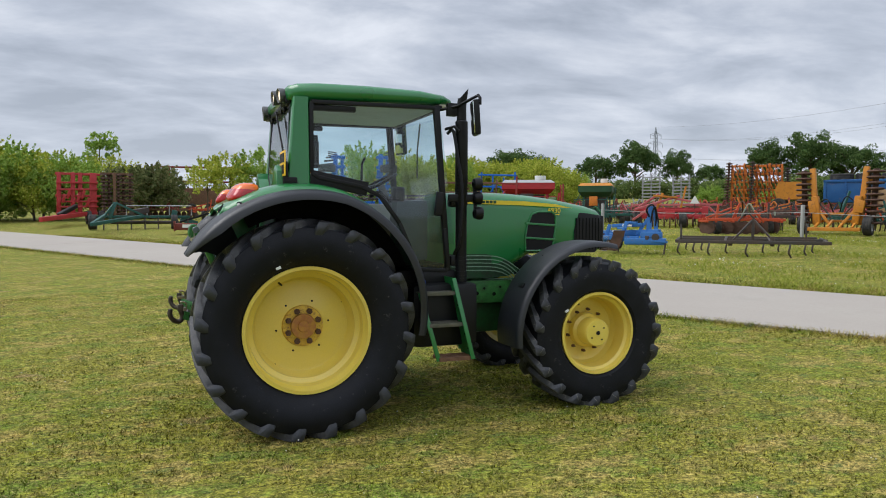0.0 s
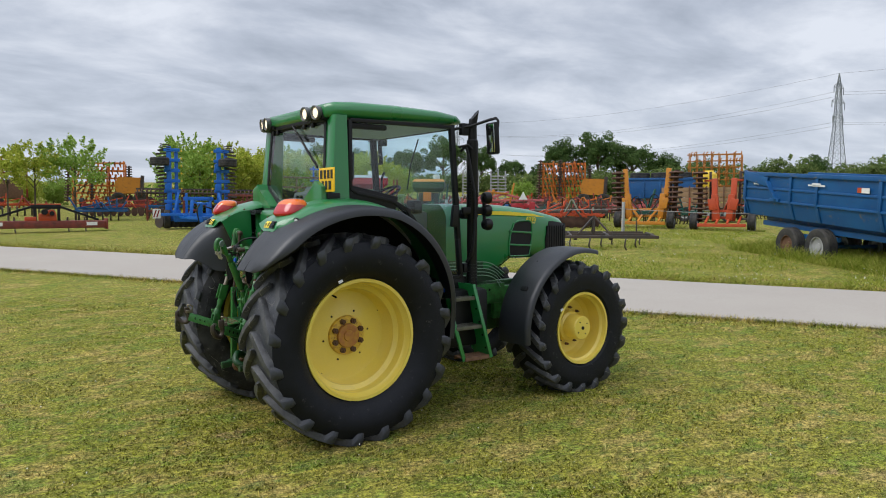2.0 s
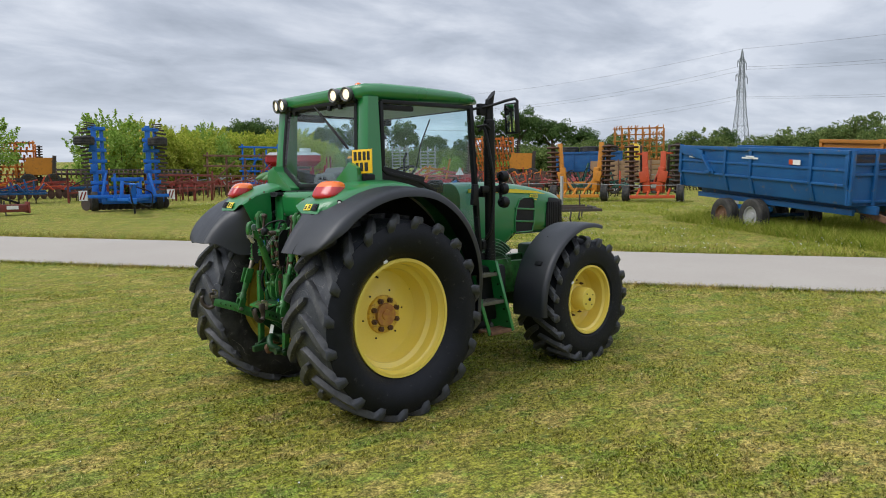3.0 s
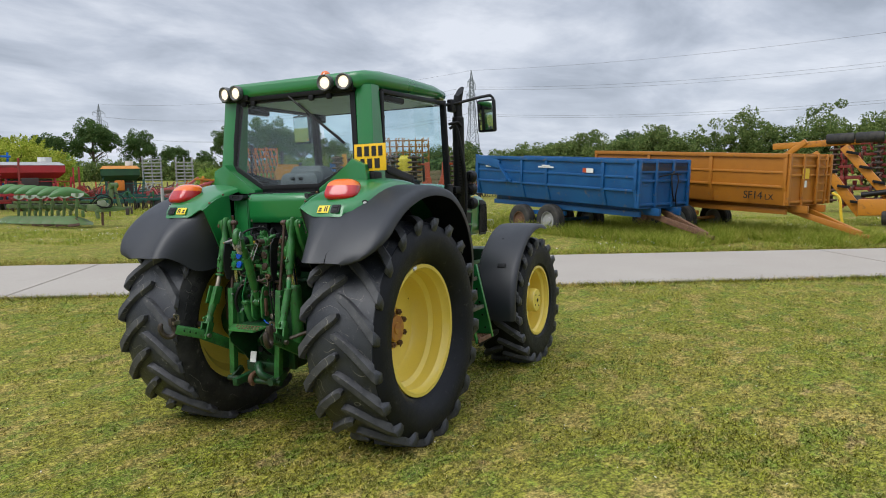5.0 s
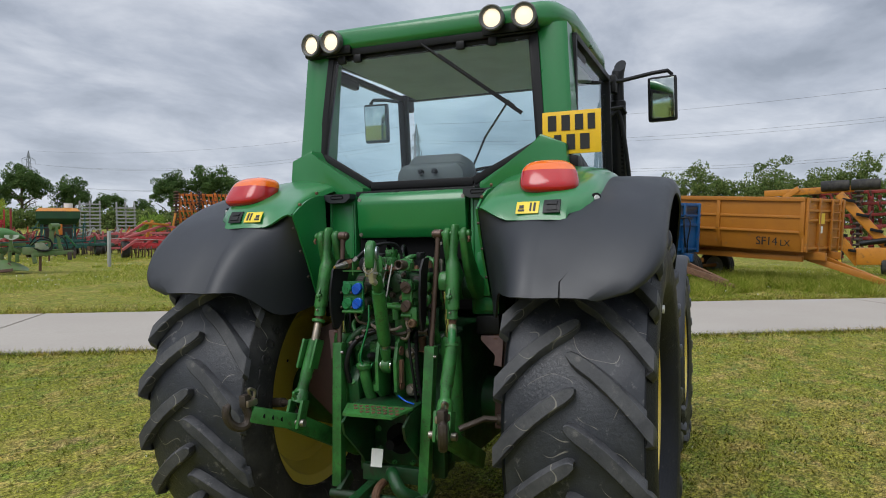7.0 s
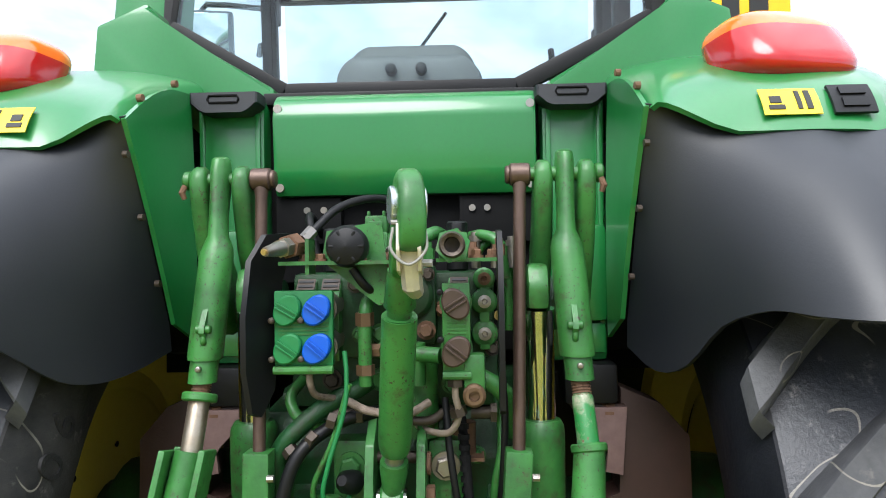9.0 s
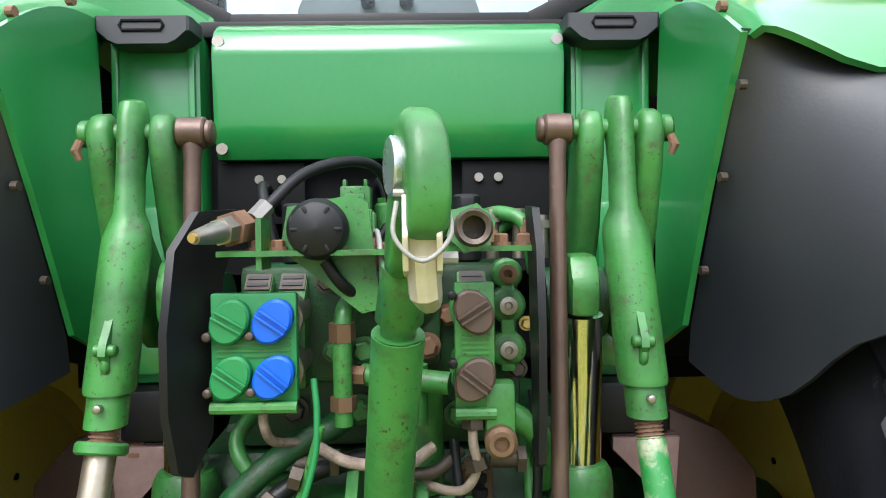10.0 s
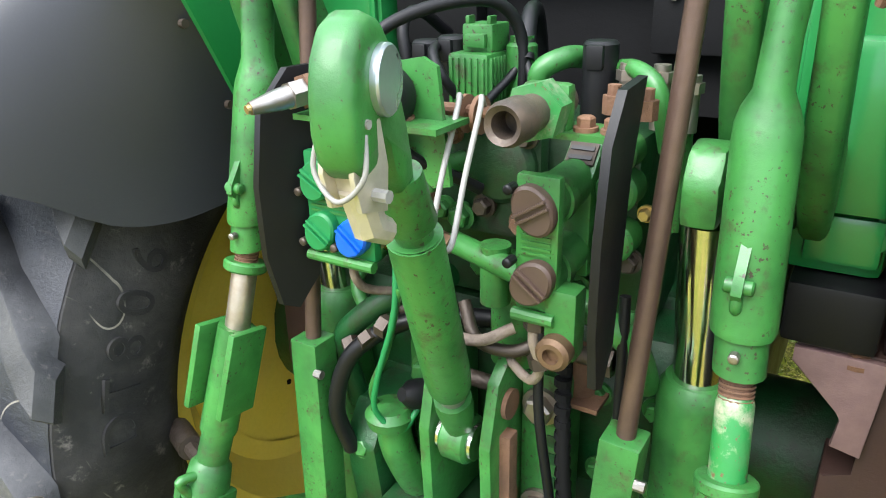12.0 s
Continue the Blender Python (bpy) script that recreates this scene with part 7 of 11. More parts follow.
# white release levers
for o in (0.0, 0.03):
    bm = bmesh.new()
    hose(bm, [(-0.545, -0.004 + o, 1.600), (-0.575, -0.016 + o, 1.622), (-0.590, -0.022 + o, 1.610), (-0.640, -0.030 + o, 1.545), (-0.688, -0.040 + o, 1.482), (-0.695, -0.030 + o, 1.474)], 0.0036)
    part("release_lever", bm, PALE_WIRE, vb, "thin white release lever")
bm = bmesh.new()
for y in (-0.006, 0.014):
    add_cyl(bm, (-0.555, y, 1.596), (-0.555, y + 0.006, 1.596), 0.024, 18)
add_cyl(bm, (-0.555, -0.03, 1.60), (-0.555, 0.05, 1.60), 0.008, 10)
part("lever_plate", bm, RUST, vb)
# drain port on its tab
bm = bmesh.new()
span_box(bm, (-0.635, -0.168, 1.335), (-0.600, -0.128, 1.425), 0.008)
part("port_tab", bm, GREEN_WORN, vb)
bm = bmesh.new()
add_lathe(bm, [(0.021, -0.632), (0.021, -0.650), (0.016, -0.655), (0.010, -0.655), (0.009, -0.645), (0.0, -0.645)], 20, "x", (0, -0.147, 1.351))
part("drain_port", bm, OLD_BRASS, vb, "tarnished brass drain port")
bm = bmesh.new()
add_cyl(bm, (-0.49, -0.125, 1.20), (-0.49, -0.125, 1.27), 0.024, 16)
span_box(bm, (-0.53, -0.165, 1.20), (-0.45, -0.085, 1.207))
part("breather", bm, RUST, vb, "rusty breather stub")
# hoses
for nm, mt, r, ctrl in (
    ("green_hose", GREEN_CAP, 0.0045, [(-0.61, 0.095, 1.43), (-0.62, 0.09, 1.38), (-0.625, 0.095, 1.32), (-0.63, 0.125, 1.22), (-0.625, 0.135, 1.16), (-0.60, 0.11, 1.12), (-0.57, 0.095, 1.15)]),
    ("green_hose", GREEN_WORN, 0.0055, [(-0.62, 0.085, 1.37), (-0.61, 0.12, 1.26), (-0.60, 0.16, 1.17), (-0.57, 0.15, 1.10)]),
    ("oil_hose", BLACK, 0.013, [(-0.60, 0.21, 1.05), (-0.62, 0.215, 1.14), (-0.61, 0.185, 1.235), (-0.57, 0.12, 1.285), (-0.54, 0.05, 1.30), (-0.52, 0.0, 1.30)]),
    ("oil_pipe", GREEN_DARK, 0.018, [(-0.54, 0.235, 1.10), (-0.57, 0.235, 1.22), (-0.57, 0.19, 1.28), (-0.55, 0.13, 1.325), (-0.53, 0.09, 1.34), (-0.53, 0.06, 1.36)]),
    ("braided_hose", BRAID, 0.0065, [(-0.62, -0.115, 1.388), (-0.625, -0.112, 1.35), (-0.615, -0.118, 1.31), (-0.60, -0.10, 1.275), (-0.57, -0.06, 1.27), (-0.53, -0.01, 1.285)]),
    ("braided_hose", BRAID, 0.0065, [(-0.62, 0.16, 1.40), (-0.62, 0.158, 1.37), (-0.60, 0.15, 1.345), (-0.55, 0.12, 1.33)]),
    ("black_lead", BLACK, 0.007, [(-0.55, -0.09, 1.33), (-0.575, -0.10, 1.22), (-0.575, -0.12, 1.08), (-0.56, -0.13, 0.95), (-0.52, -0.14, 0.85)]),
    ("ribbed_lead", BLACK_MATT, 0.009, [(-0.53, -0.12, 1.30), (-0.56, -0.13, 1.2), (-0.565, -0.14, 1.08), (-0.55, -0.16, 0.95)]),
    ("green_hose", GREEN_WORN, 0.009, [(-0.50, -0.19, 1.35), (-0.53, -0.20, 1.24), (-0.53, -0.185, 1.15), (-0.50, -0.18, 1.05)]),
    ("oil_pipe", GREEN_WORN, 0.018, [(-0.53, -0.10, 1.38), (-0.56, -0.16, 1.37), (-0.55, -0.21, 1.33), (-0.50, -0.22, 1.25)]),
    ("blue_lead", BLUE_CAP, 0.004, [(-0.55, -0.02, 0.985), (-0.60, -0.05, 1.0), (-0.63, -0.10, 0.985), (-0.62, -0.14, 0.97)]),
):
    bm = bmesh.new()
    hose(bm, ctrl, r)
    part(nm, bm, mt, vb)
for k in range(14):
    bm = bmesh.new()
    z = 1.28 - 0.02 * k
    add_cyl(bm, (-0.553 - 0.008 * math.sin(k * 0.2), -0.124 - 0.0012 * k, z), (-0.554 - 0.008 * math.sin(k * 0.2), -0.124 - 0.0012 * k, z - 0.01), 0.0115, 10)
    part("lead_sleeve", bm, BLACK_MATT, vb)
bm = bmesh.new()
add_tube(bm, [(-0.60, 0.105, 1.185), (-0.585, 0.10, 1.178), (-0.56, 0.09, 1.17)], [0.010, 0.022, 0.024], 16)
part("dust_plug", bm, BLACK, vb)

# small plugs, bolts and springs over the valve body
for x, y, z, r, mt in ((-0.535, 0.035, 1.455, 0.015, GREEN_WORN), (-0.535, 0.0, 1.475, 0.012, OILY_STEEL), (-0.535, -0.055, 1.46, 0.014, RUST), (-0.535, 0.045, 1.565, 0.010, RUST), (-0.535, -0.06, 1.57, 0.010, OILY_STEEL), (-0.505, 0.08, 1.45, 0.013, GREEN_WORN), (-0.505, 0.09, 1.55, 0.012, OILY_STEEL), (-0.505, -0.085, 1.50, 0.012, RUST), (-0.50, -0.185, 1.42, 0.012, OILY_STEEL), (-0.445, 0.05, 1.35, 0.018, GREEN_WORN), (-0.445, 0.15, 1.35, 0.016, OILY_STEEL), (-0.445, -0.10, 1.34, 0.016, GREEN_WORN)):
    bolt(vb, (x, y, z), BACK, r, 0.018, mt, "valve_plug")
for y0, y1, z in ((-0.045, 0.052, 1.215), (0.07, 0.13, 1.30), (-0.19, -0.14, 1.30)):
    bm = bmesh.new()
    add_cyl(bm, (-0.55, y0, z), (-0.55, y1, z), 0.012, 12)
    add_cyl(bm, (-0.55, y0, z), (-0.55, y0 + 0.012, z), 0.020, 6)
    part("cross_bolt", bm, OILY_STEEL, vb)
for ctrl, r, mt in (
    ([(-0.50, 0.20, 1.36), (-0.545, 0.215, 1.33), (-0.56, 0.19, 1.29), (-0.53, 0.14, 1.27)], 0.011, GREEN_WORN),
    ([(-0.46, -0.15, 1.60), (-0.46, -0.175, 1.632), (-0.45, -0.205, 1.632), (-0.45, -0.222, 1.58), (-0.45, -0.222, 1.45)], 0.010, GREEN_WORN),
    ([(-0.43, 0.18, 1.60), (-0.42, 0.20, 1.68), (-0.36, 0.21, 1.70), (-0.29, 0.20, 1.66)], 0.009, BLACK),
    ([(-0.47, 0.07, 1.59), (-0.50, 0.085, 1.63), (-0.48, 0.11, 1.66), (-0.42, 0.12, 1.66)], 0.007, BLACK),
    ([(-0.56, -0.20, 1.40), (-0.57, -0.205, 1.30), (-0.55, -0.20, 1.18), (-0.52, -0.19, 1.08)], 0.007, BLACK),
    ([(-0.56, 0.02, 1.34), (-0.58, -0.01, 1.30), (-0.57, -0.06, 1.29), (-0.54, -0.10, 1.31)], 0.009, OILY_STEEL),
    ([(-0.57, 0.10, 1.33), (-0.60, 0.05, 1.315), (-0.60, -0.02, 1.31), (-0.57, -0.06, 1.325)], 0.008, BRAID),
):
    bm = bmesh.new()
    hose(bm, ctrl, r)
    part("small_hose", bm, mt, vb)
for p, d in (((-0.62, -0.1135, 1.372), (0, 0, 1)), ((-0.612, -0.117, 1.315), (0, 0.3, 1)), ((-0.585, 0.205, 1.235), (0.3, 0.5, 0.5)), ((-0.60, 0.16, 1.262), (0.3, 0.7, 0.4)), ((-0.612, 0.12, 1.30), (0, 1, 0.3))):
    bm = bmesh.new()
    d = Vector(d).normalized()
    add_cyl(bm, Vector(p) - d * 0.008, Vector(p) + d * 0.008, 0.016, 6)
    part("hose_ferrule", bm, OILY_STEEL, vb)

# ---- the yard across the road: trailers and implements ----
BLUE = paint("faded_blue_paint", (0.005, 0.070, 0.215), 0.45, blotch=1.5, amount=0.7, second=(0.012, 0.105, 0.275), grain=40, bump=0.05, dirt=(0.16, 0.13, 0.10), dirt_amount=0.12)
BLUE_BRIGHT = paint("bright_blue_paint", (0.005, 0.125, 0.50), 0.4, blotch=3, amount=0.4, bump=0.04, grain=40)
BLUE_PALE = paint("pale_blue_paint", (0.03, 0.15, 0.42), 0.5, blotch=3, amount=0.4, bump=0.04, grain=40, dirt=(0.14, 0.10, 0.07), dirt_amount=0.15)
OCHRE = paint("ochre_orange_paint", (0.42, 0.16, 0.014), 0.5, blotch=1.2, amount=0.6, second=(0.34, 0.12, 0.010), grain=30, bump=0.05, dirt=(0.22, 0.12, 0.05), dirt_amount=0.12)
AMBER = paint("amber_yellow_paint", (0.52, 0.20, 0.010), 0.5, blotch=2.0, amount=0.5, second=(0.42, 0.16, 0.01), grain=40, bump=0.05, dirt=(0.14, 0.07, 0.03), dirt_amount=0.3)
ORANGE = paint("orange_paint", (0.62, 0.18, 0.012), 0.5, blotch=2.0, amount=0.5, second=(0.50, 0.15, 0.02), grain=40, bump=0.05, dirt=(0.14, 0.06, 0.03), dirt_amount=0.25)
ORANGE_RED = paint("orange_red_paint", (0.48, 0.065, 0.015), 0.5, blotch=2.0, amount=0.5, grain=40, bump=0.05)
RED = paint("red_paint", (0.25, 0.02, 0.014), 0.55, blotch=3.0, amount=0.7, second=(0.15, 0.03, 0.02), grain=40, bump=0.08, dirt=(0.11, 0.06, 0.04), dirt_amount=0.35)
BRICK_RED = paint("dull_brick_red_paint", (0.20, 0.032, 0.02), 0.6, blotch=5.0, amount=0.8, second=(0.10, 0.03, 0.02), grain=40, bump=0.1, dirt=(0.08, 0.05, 0.035), dirt_amount=0.3)
BRIGHT_RED = paint("bright_red_paint", (0.42, 0.022, 0.028), 0.5, blotch=2.0, amount=0.5, second=(0.30, 0.03, 0.03), grain=40, bump=0.05)
PINK_RED = paint("faded_red_paint", (0.46, 0.11, 0.11), 0.55, blotch=2.0, amount=0.5, grain=40, bump=0.05)
TEAL = paint("teal_green_paint", (0.012, 0.085, 0.068), 0.5, blotch=2.0, amount=0.5, grain=40, bump=0.05, dirt=(0.10, 0.08, 0.05), dirt_amount=0.2)
LEAF_GREEN = paint("pale_green_paint", (0.075, 0.15, 0.035), 0.5, blotch=2.5, amount=0.8, second=(0.13, 0.15, 0.07), grain=40, bump=0.1, dirt=(0.11, 0.09, 0.055), dirt_amount=0.35)
MID_GREEN = paint("seeder_green_paint", (0.02, 0.12, 0.03), 0.5, blotch=2.0, amount=0.6, grain=40, bump=0.05, dirt=(0.07, 0.06, 0.03), dirt_amount=0.2)
DARK_STEEL = paint("dark_steel", (0.045, 0.038, 0.034), 0.7, blotch=3.0, amount=0.6, second=(0.09, 0.055, 0.035), grain=40, bump=0.15)
ROLLER_RUST = paint("roller_rust", (0.10, 0.05, 0.032), 0.8, blotch=4.0, amount=0.7, second=(0.05, 0.032, 0.026), grain=50, bump=0.2)
OLD_TYRE = paint("dusty_tyre", (0.03, 0.03, 0.03), 0.8, blotch=4.0, amount=0.6, second=(0.10, 0.09, 0.075), grain=50, bump=0.15, spec=0.25)
WOOD = paint("weathered_wood", (0.30, 0.19, 0.10), 0.8, blotch=2.0, amount=0.5, grain=30, bump=0.2)
GREY_PAINT = paint("grey_paint", (0.35, 0.35, 0.34), 0.6, blotch=3.0, amount=0.4, bump=0.05)
MOULD_GREEN = paint("mouldboard_green", (0.055, 0.17, 0.035), 0.38, blotch=4.0, amount=0.9, second=(0.07, 0.15, 0.04), grain=40, bump=0.06, dirt=(0.13, 0.12, 0.07), dirt_amount=0.25)
GREY_GREEN = paint("weathered_grey_green", (0.20, 0.24, 0.15), 0.6, blotch=6.0, amount=0.7, second=(0.30, 0.31, 0.26), grain=40, bump=0.1)
DEEP_GREEN = paint("deep_green_paint", (0.014, 0.055, 0.02), 0.5, blotch=2.0, amount=0.6, second=(0.02, 0.09, 0.03), grain=40, bump=0.05)
YELLOW_TANK = paint("yellow_tank", (0.75, 0.50, 0.03), 0.45, blotch=3.0, amount=0.3, bump=0.03)


def facing(x, y, turn=0.0, up=0.0, cam_at=(-2.5, -6.3)):
    """A pose on the ground at x, y; local x runs to the right as seen from the lawn, local y away."""
    a = math.degrees(math.atan2(y - cam_at[1], x - cam_at[0])) - 90
    return pose(x, y, ground_z(x, y) + up, 0, 0, a + turn)


def bits(parent, name, material, prims, label=""):
    """One part out of simple members: beams, tubes, boxes, rods."""
    bm = bmesh.new()
    for p in prims:
        k = p[0]
        if k == "b":
            add_beam(bm, p[1], p[2], p[3], p[4], p[5] if len(p) > 5 else (0, 0, 1), min(p[3], p[4]) * 0.12)
        elif k == "t":
            add_tube(bm, p[1], p[2], 8)
        elif k == "h":
            add_tube(bm, curve_points(p[1], 4), p[2], 7)
        elif k == "c":
            add_cyl(bm, p[1], p[2], p[3], 14)
        elif k == "x":
            span_box(bm, p[1], p[2], p[3] if len(p) > 3 else 0.0)
    return part(name, bm, material, parent, label)


def small_wheel(parent, c, r, w, axis="x", rim=None):
    """A plain implement or trailer wheel: tyre with tread grooves and a dished rim."""
    o = bpy.data.objects.new("wheel", None)
    scene.collection.objects.link(o)
    o.parent = parent
    o.matrix_basis = Matrix.Translation(c) @ (Matrix.Identity(4) if axis == "x" else pose(0, 0, 0, 0, 0, 90) if axis == "y" else pose(0, 0, 0, 0, 90, 0))
    bm = bmesh.new()
    h = w / 2
    add_lathe(bm, [(r * 0.56, -h * 0.85), (r * 0.75, -h), (r * 0.93, -h * 0.95), (r, -h * 0.72), (r, -h * 0.4), (r * 0.965, -h * 0.38), (r * 0.965, -h * 0.28), (r, -h * 0.26), (r, h * 0.26), (r * 0.965, h * 0.28), (r * 0.965, h * 0.38), (r, h * 0.4), (r, h * 0.72), (r * 0.93, h * 0.95), (r * 0.75, h), (r * 0.56, h * 0.85)], 32, "x")
    part("tyre", bm, OLD_TYRE, o, "dusty black tyre")
    bm = bmesh.new()
    for s in (-1, 1):
        add_lathe(bm, [(r * 0.575, s * h * 0.84), (r * 0.54, s * h * 0.86), (r * 0.50, s * h * 0.5), (r * 0.22, s * h * 0.35), (r * 0.20, s * h * 0.62), (0, s * h * 0.64)], 24, "x")
    part("rim", bm, rim or GREY_PAINT, o)
    return o


def tipping_trailer(name, label, corner, along, length, slope, top, high, body, chassis, blue):
    """corner: the near front top corner; along: unit vector towards the tail; y of the local frame runs away from the lawn."""
    away = Vector((along[1], -along[0], 0))
    ax = Vector((along[0], along[1], 0))
    m = Matrix((ax, away, Vector((0, 0, 1)))).transposed().to_4x4()
    m.translation = (corner[0], corner[1], ground_z(*corner))
    t = thing(name, label, "trailer", "tipping trailers", m)
    W = 2.35
    bed = bpy.data.objects.new("body", None)
    scene.collection.objects.link(bed)
    bed.parent = t
    bed.matrix_basis = Matrix.Translation((0, 0, top)) @ Matrix.Rotation(-slope, 4, "Y")
    # side walls, with the lower part raked inwards
    for y, sg in ((0.0, 1), (W, -1)):
        bm = bmesh.new()
        pf = [(y, 0.0), (y + sg * 0.05, 0.0), (y + sg * 0.05, -high * 0.62), (y + sg * 0.22, -high), (y + sg * 0.17, -high), (y, -high * 0.62)]
        add_prism(bm, pf, 0.0, length, "x")
        part("side_wall", bm, body, bed)
        n = 6
        bm = bmesh.new()
        add_beam(bm, (0, y - sg * 0.03, 0.0), (0, y - sg * 0.03, -high * 0.63), 0.12, 0.06, (0, 1, 0), 0.008)
        add_beam(bm, (0, y - sg * 0.03, -high * 0.61), (0, y + sg * 0.16, -high), 0.12, 0.06, (0, 1, 0), 0.008)
        repeat(bed, "side_rib", piece("side_rib", bm, body), [Matrix.Translation((0.06 + (length - 0.12) * k / n, 0, 0)) for k in range(n + 1) if k in ((0, 1, 3, 4, 6) if blue else (0, 2, 4, 6))])
        bm = bmesh.new()
        add_beam(bm, (0, y - sg * 0.02, -0.05), (length, y - sg * 0.02, -0.05), 0.10, 0.12, (0, 0, 1), 0.015)
        part("top_rail", bm, body, bed)
        bm = bmesh.new()
        add_beam(bm, (0, y - sg * 0.012, 0), (length, y - sg * 0.012, 0), 0.045, 0.07, (0, 0, 1), 0.012)
        repeat(bed, "side_bead", piece("side_bead", bm, body), [Matrix.Translation((0, 0, -high * f)) for f in (0.36, 0.64)])
    bm = bmesh.new()
    span_box(bm, (0.0, 0.0, -high), (0.06, W, 0.0))
    part("headboard", bm, body, bed)
    bm = bmesh.new()
    add_beam(bm, (-0.04, 0, 0), (-0.04, 0, -high), 0.08, 0.10, (0, 1, 0), 0.01)
    repeat(bed, "head_post", piece("head_post", bm, body), [Matrix.Translation((0, y, 0)) for y in (0.06, W * 0.33, W * 0.66, W - 0.06)])
    bm = bmesh.new()
    add_beam(bm, (-0.03, 0, 0), (-0.03, W, 0), 0.05, 0.07, (0, 0, 1), 0.01)
    repeat(bed, "head_rail", piece("head_rail", bm, body), [Matrix.Translation((0, 0, z)) for z in (-0.06, -0.35, -0.62, -high + 0.1)])
    if blue:
        bm = bmesh.new()
        for j in range(3):
            for k in range(7):
                y0 = 0.10 + 0.74 * j
                add_beam(bm, (-0.05, y0, -0.12 - 0.032 * k), (-0.05, y0 + 0.62, -0.12 - 0.032 * k), 0.012, 0.014)
        part("mesh_panel", bm, DARK_STEEL, bed)
    else:
        bits(bed, "ladder", body, [("b", (-0.10, 1.45, 0), (-0.10, 1.45, -high), 0.05, 0.05, (0, 1, 0)), ("b", (-0.10, 1.95, 0), (-0.10, 1.95, -high), 0.05, 0.05, (0, 1, 0))] + [("c", (-0.10, 1.45, -0.15 - 0.24 * k), (-0.10, 1.95, -0.15 - 0.24 * k), 0.018) for k in range(5)])
        bits(bed, "notice", YELLOW_TANK, [("x", (-0.075, 0.70, -0.72), (-0.07, 1.05, -0.42))])
        bits(bed, "notice", WHITE, [("x", (-0.075, 0.78, -0.98), (-0.07, 0.95, -0.78))])
    bm = bmesh.new()
    span_box(bm, (0.0, 0.18, -high - 0.02), (length, W - 0.18, -high + 0.05))
    part("floor", bm, body, bed)
    bm = bmesh.new()
    span_box(bm, (length - 0.06, 0.0, -high), (length, W, -0.05))
    part("tailgate", bm, body, bed)
    if blue:
        bits(bed, "tail_arm", body, [("x", (length - 0.02, -0.02, -0.95), (length + 0.10, 0.06, 0.05)), ("b", (length - 1.4, -0.06, -0.28), (length - 1.95, -0.06, -0.85), 0.06, 0.16, (0, 1, 0)), ("b", (length - 0.1, -0.05, -0.12), (length - 1.4, -0.05, -0.30), 0.05, 0.30, (0, 0, 1)), ("b", (length - 1.6, -0.06, -0.86), (length - 2.1, -0.06, -0.86), 0.06, 0.1)])
        bits(bed, "maker_badge", WHITE, [("b", (length * 0.475, -0.062, -0.30), (length * 0.525, -0.062, -0.30), 0.004, 0.10), ("b", (length * 0.45, -0.062, -0.32), (length * 0.55, -0.062, -0.32), 0.004, 0.05)])
        bits(bed, "notice", WHITE, [("x", (1.72, -0.055, -0.44), (2.02, -0.05, -0.30))])
        bits(bed, "notice", ORANGE_RED, [("x", (2.02, -0.055, -0.44), (2.18, -0.05, -0.30))])
        bits(bed, "notice", WHITE, [("x", (length - 0.9, -0.055, -0.40), (length - 0.6, -0.05, -0.25))])
        bits(bed, "brake_hose", BLACK, [("h", [(-0.08, 1.55, -0.35), (-0.2, 1.3, -0.5), (-0.22, 1.35, -1.0), (-0.1, 1.6, -1.25)], 0.025), ("h", [(-0.08, 1.7, -0.4), (-0.25, 1.55, -0.6), (-0.22, 1.5, -1.1), (-0.1, 1.7, -1.4)], 0.02), ("h", [(-0.06, 0.9, -0.5), (-0.2, 1.3, -0.42), (-0.06, 1.9, -0.45)], 0.02)])
    else:
        for words, size, at in (("SF14", 0.33, 1.36), ("LX", 0.24, 0.66)):
            text_part(words, size, Matrix.Translation((at, -0.010, -1.36)) @ Matrix(((-1, 0, 0, 0), (0, 0, -1, 0), (0, 1, 0, 0), (0, 0, 0, 1))), STICKER_TEXT, bed, "model_lettering", 0.006)
    # running gear
    zc = top - high
    bm = bmesh.new()
    for y in (0.70, W - 0.70):
        add_beam(bm, (-0.2, y, zc - 0.14), (length - 0.3, y, zc - 0.14 + math.tan(slope) * length * 0.9), 0.10, 0.22, (0, 0, 1), 0.01)
    add_beam(bm, (0.3, 0.42, zc - 0.20), (length - 0.5, 0.42, zc - 0.20 + math.tan(slope) * length * 0.8), 0.08, 0.16, (0, 0, 1), 0.01)
    wx = (length * 0.515, length * 0.705)
    add_beam(bm, (wx[0] - 0.5, 0.45, 0.80), (wx[1] + 0.3, 0.45, 0.86), 0.12, 0.14)
    for x in wx:
        add_cyl(bm, (x, 0.25, 0.58), (x, W - 0.25, 0.58), 0.06, 12)
    part("chassis", bm, chassis, t)
    for i, x in enumerate(wx):
        for y in (0.22, W - 0.22):
            small_wheel(t, (x, y, 0.56), 0.56, 0.36, "y", (RUST if i else GREY_PAINT) if y < 1 else None)
    bm = bmesh.new()
    add_beam(bm, (0.4, 0.75, zc - 0.15), (-1.5, W / 2, 0.20), 0.10, 0.16, (0, 0, 1), 0.01)
    add_beam(bm, (0.4, W - 0.75, zc - 0.15), (-1.5, W / 2, 0.20), 0.10, 0.16, (0, 0, 1), 0.01)
    add_cyl(bm, (-1.45, W / 2, 0.16), (-1.70, W / 2, 0.14), 0.06, 12)
    add_cyl(bm, (-1.2, W / 2, 0.0), (-1.2, W / 2, 0.30), 0.05, 12)
    part("drawbar", bm, RUST if blue else OCHRE, t, "rusty drawbar resting on the grass" if blue else "")
    return t


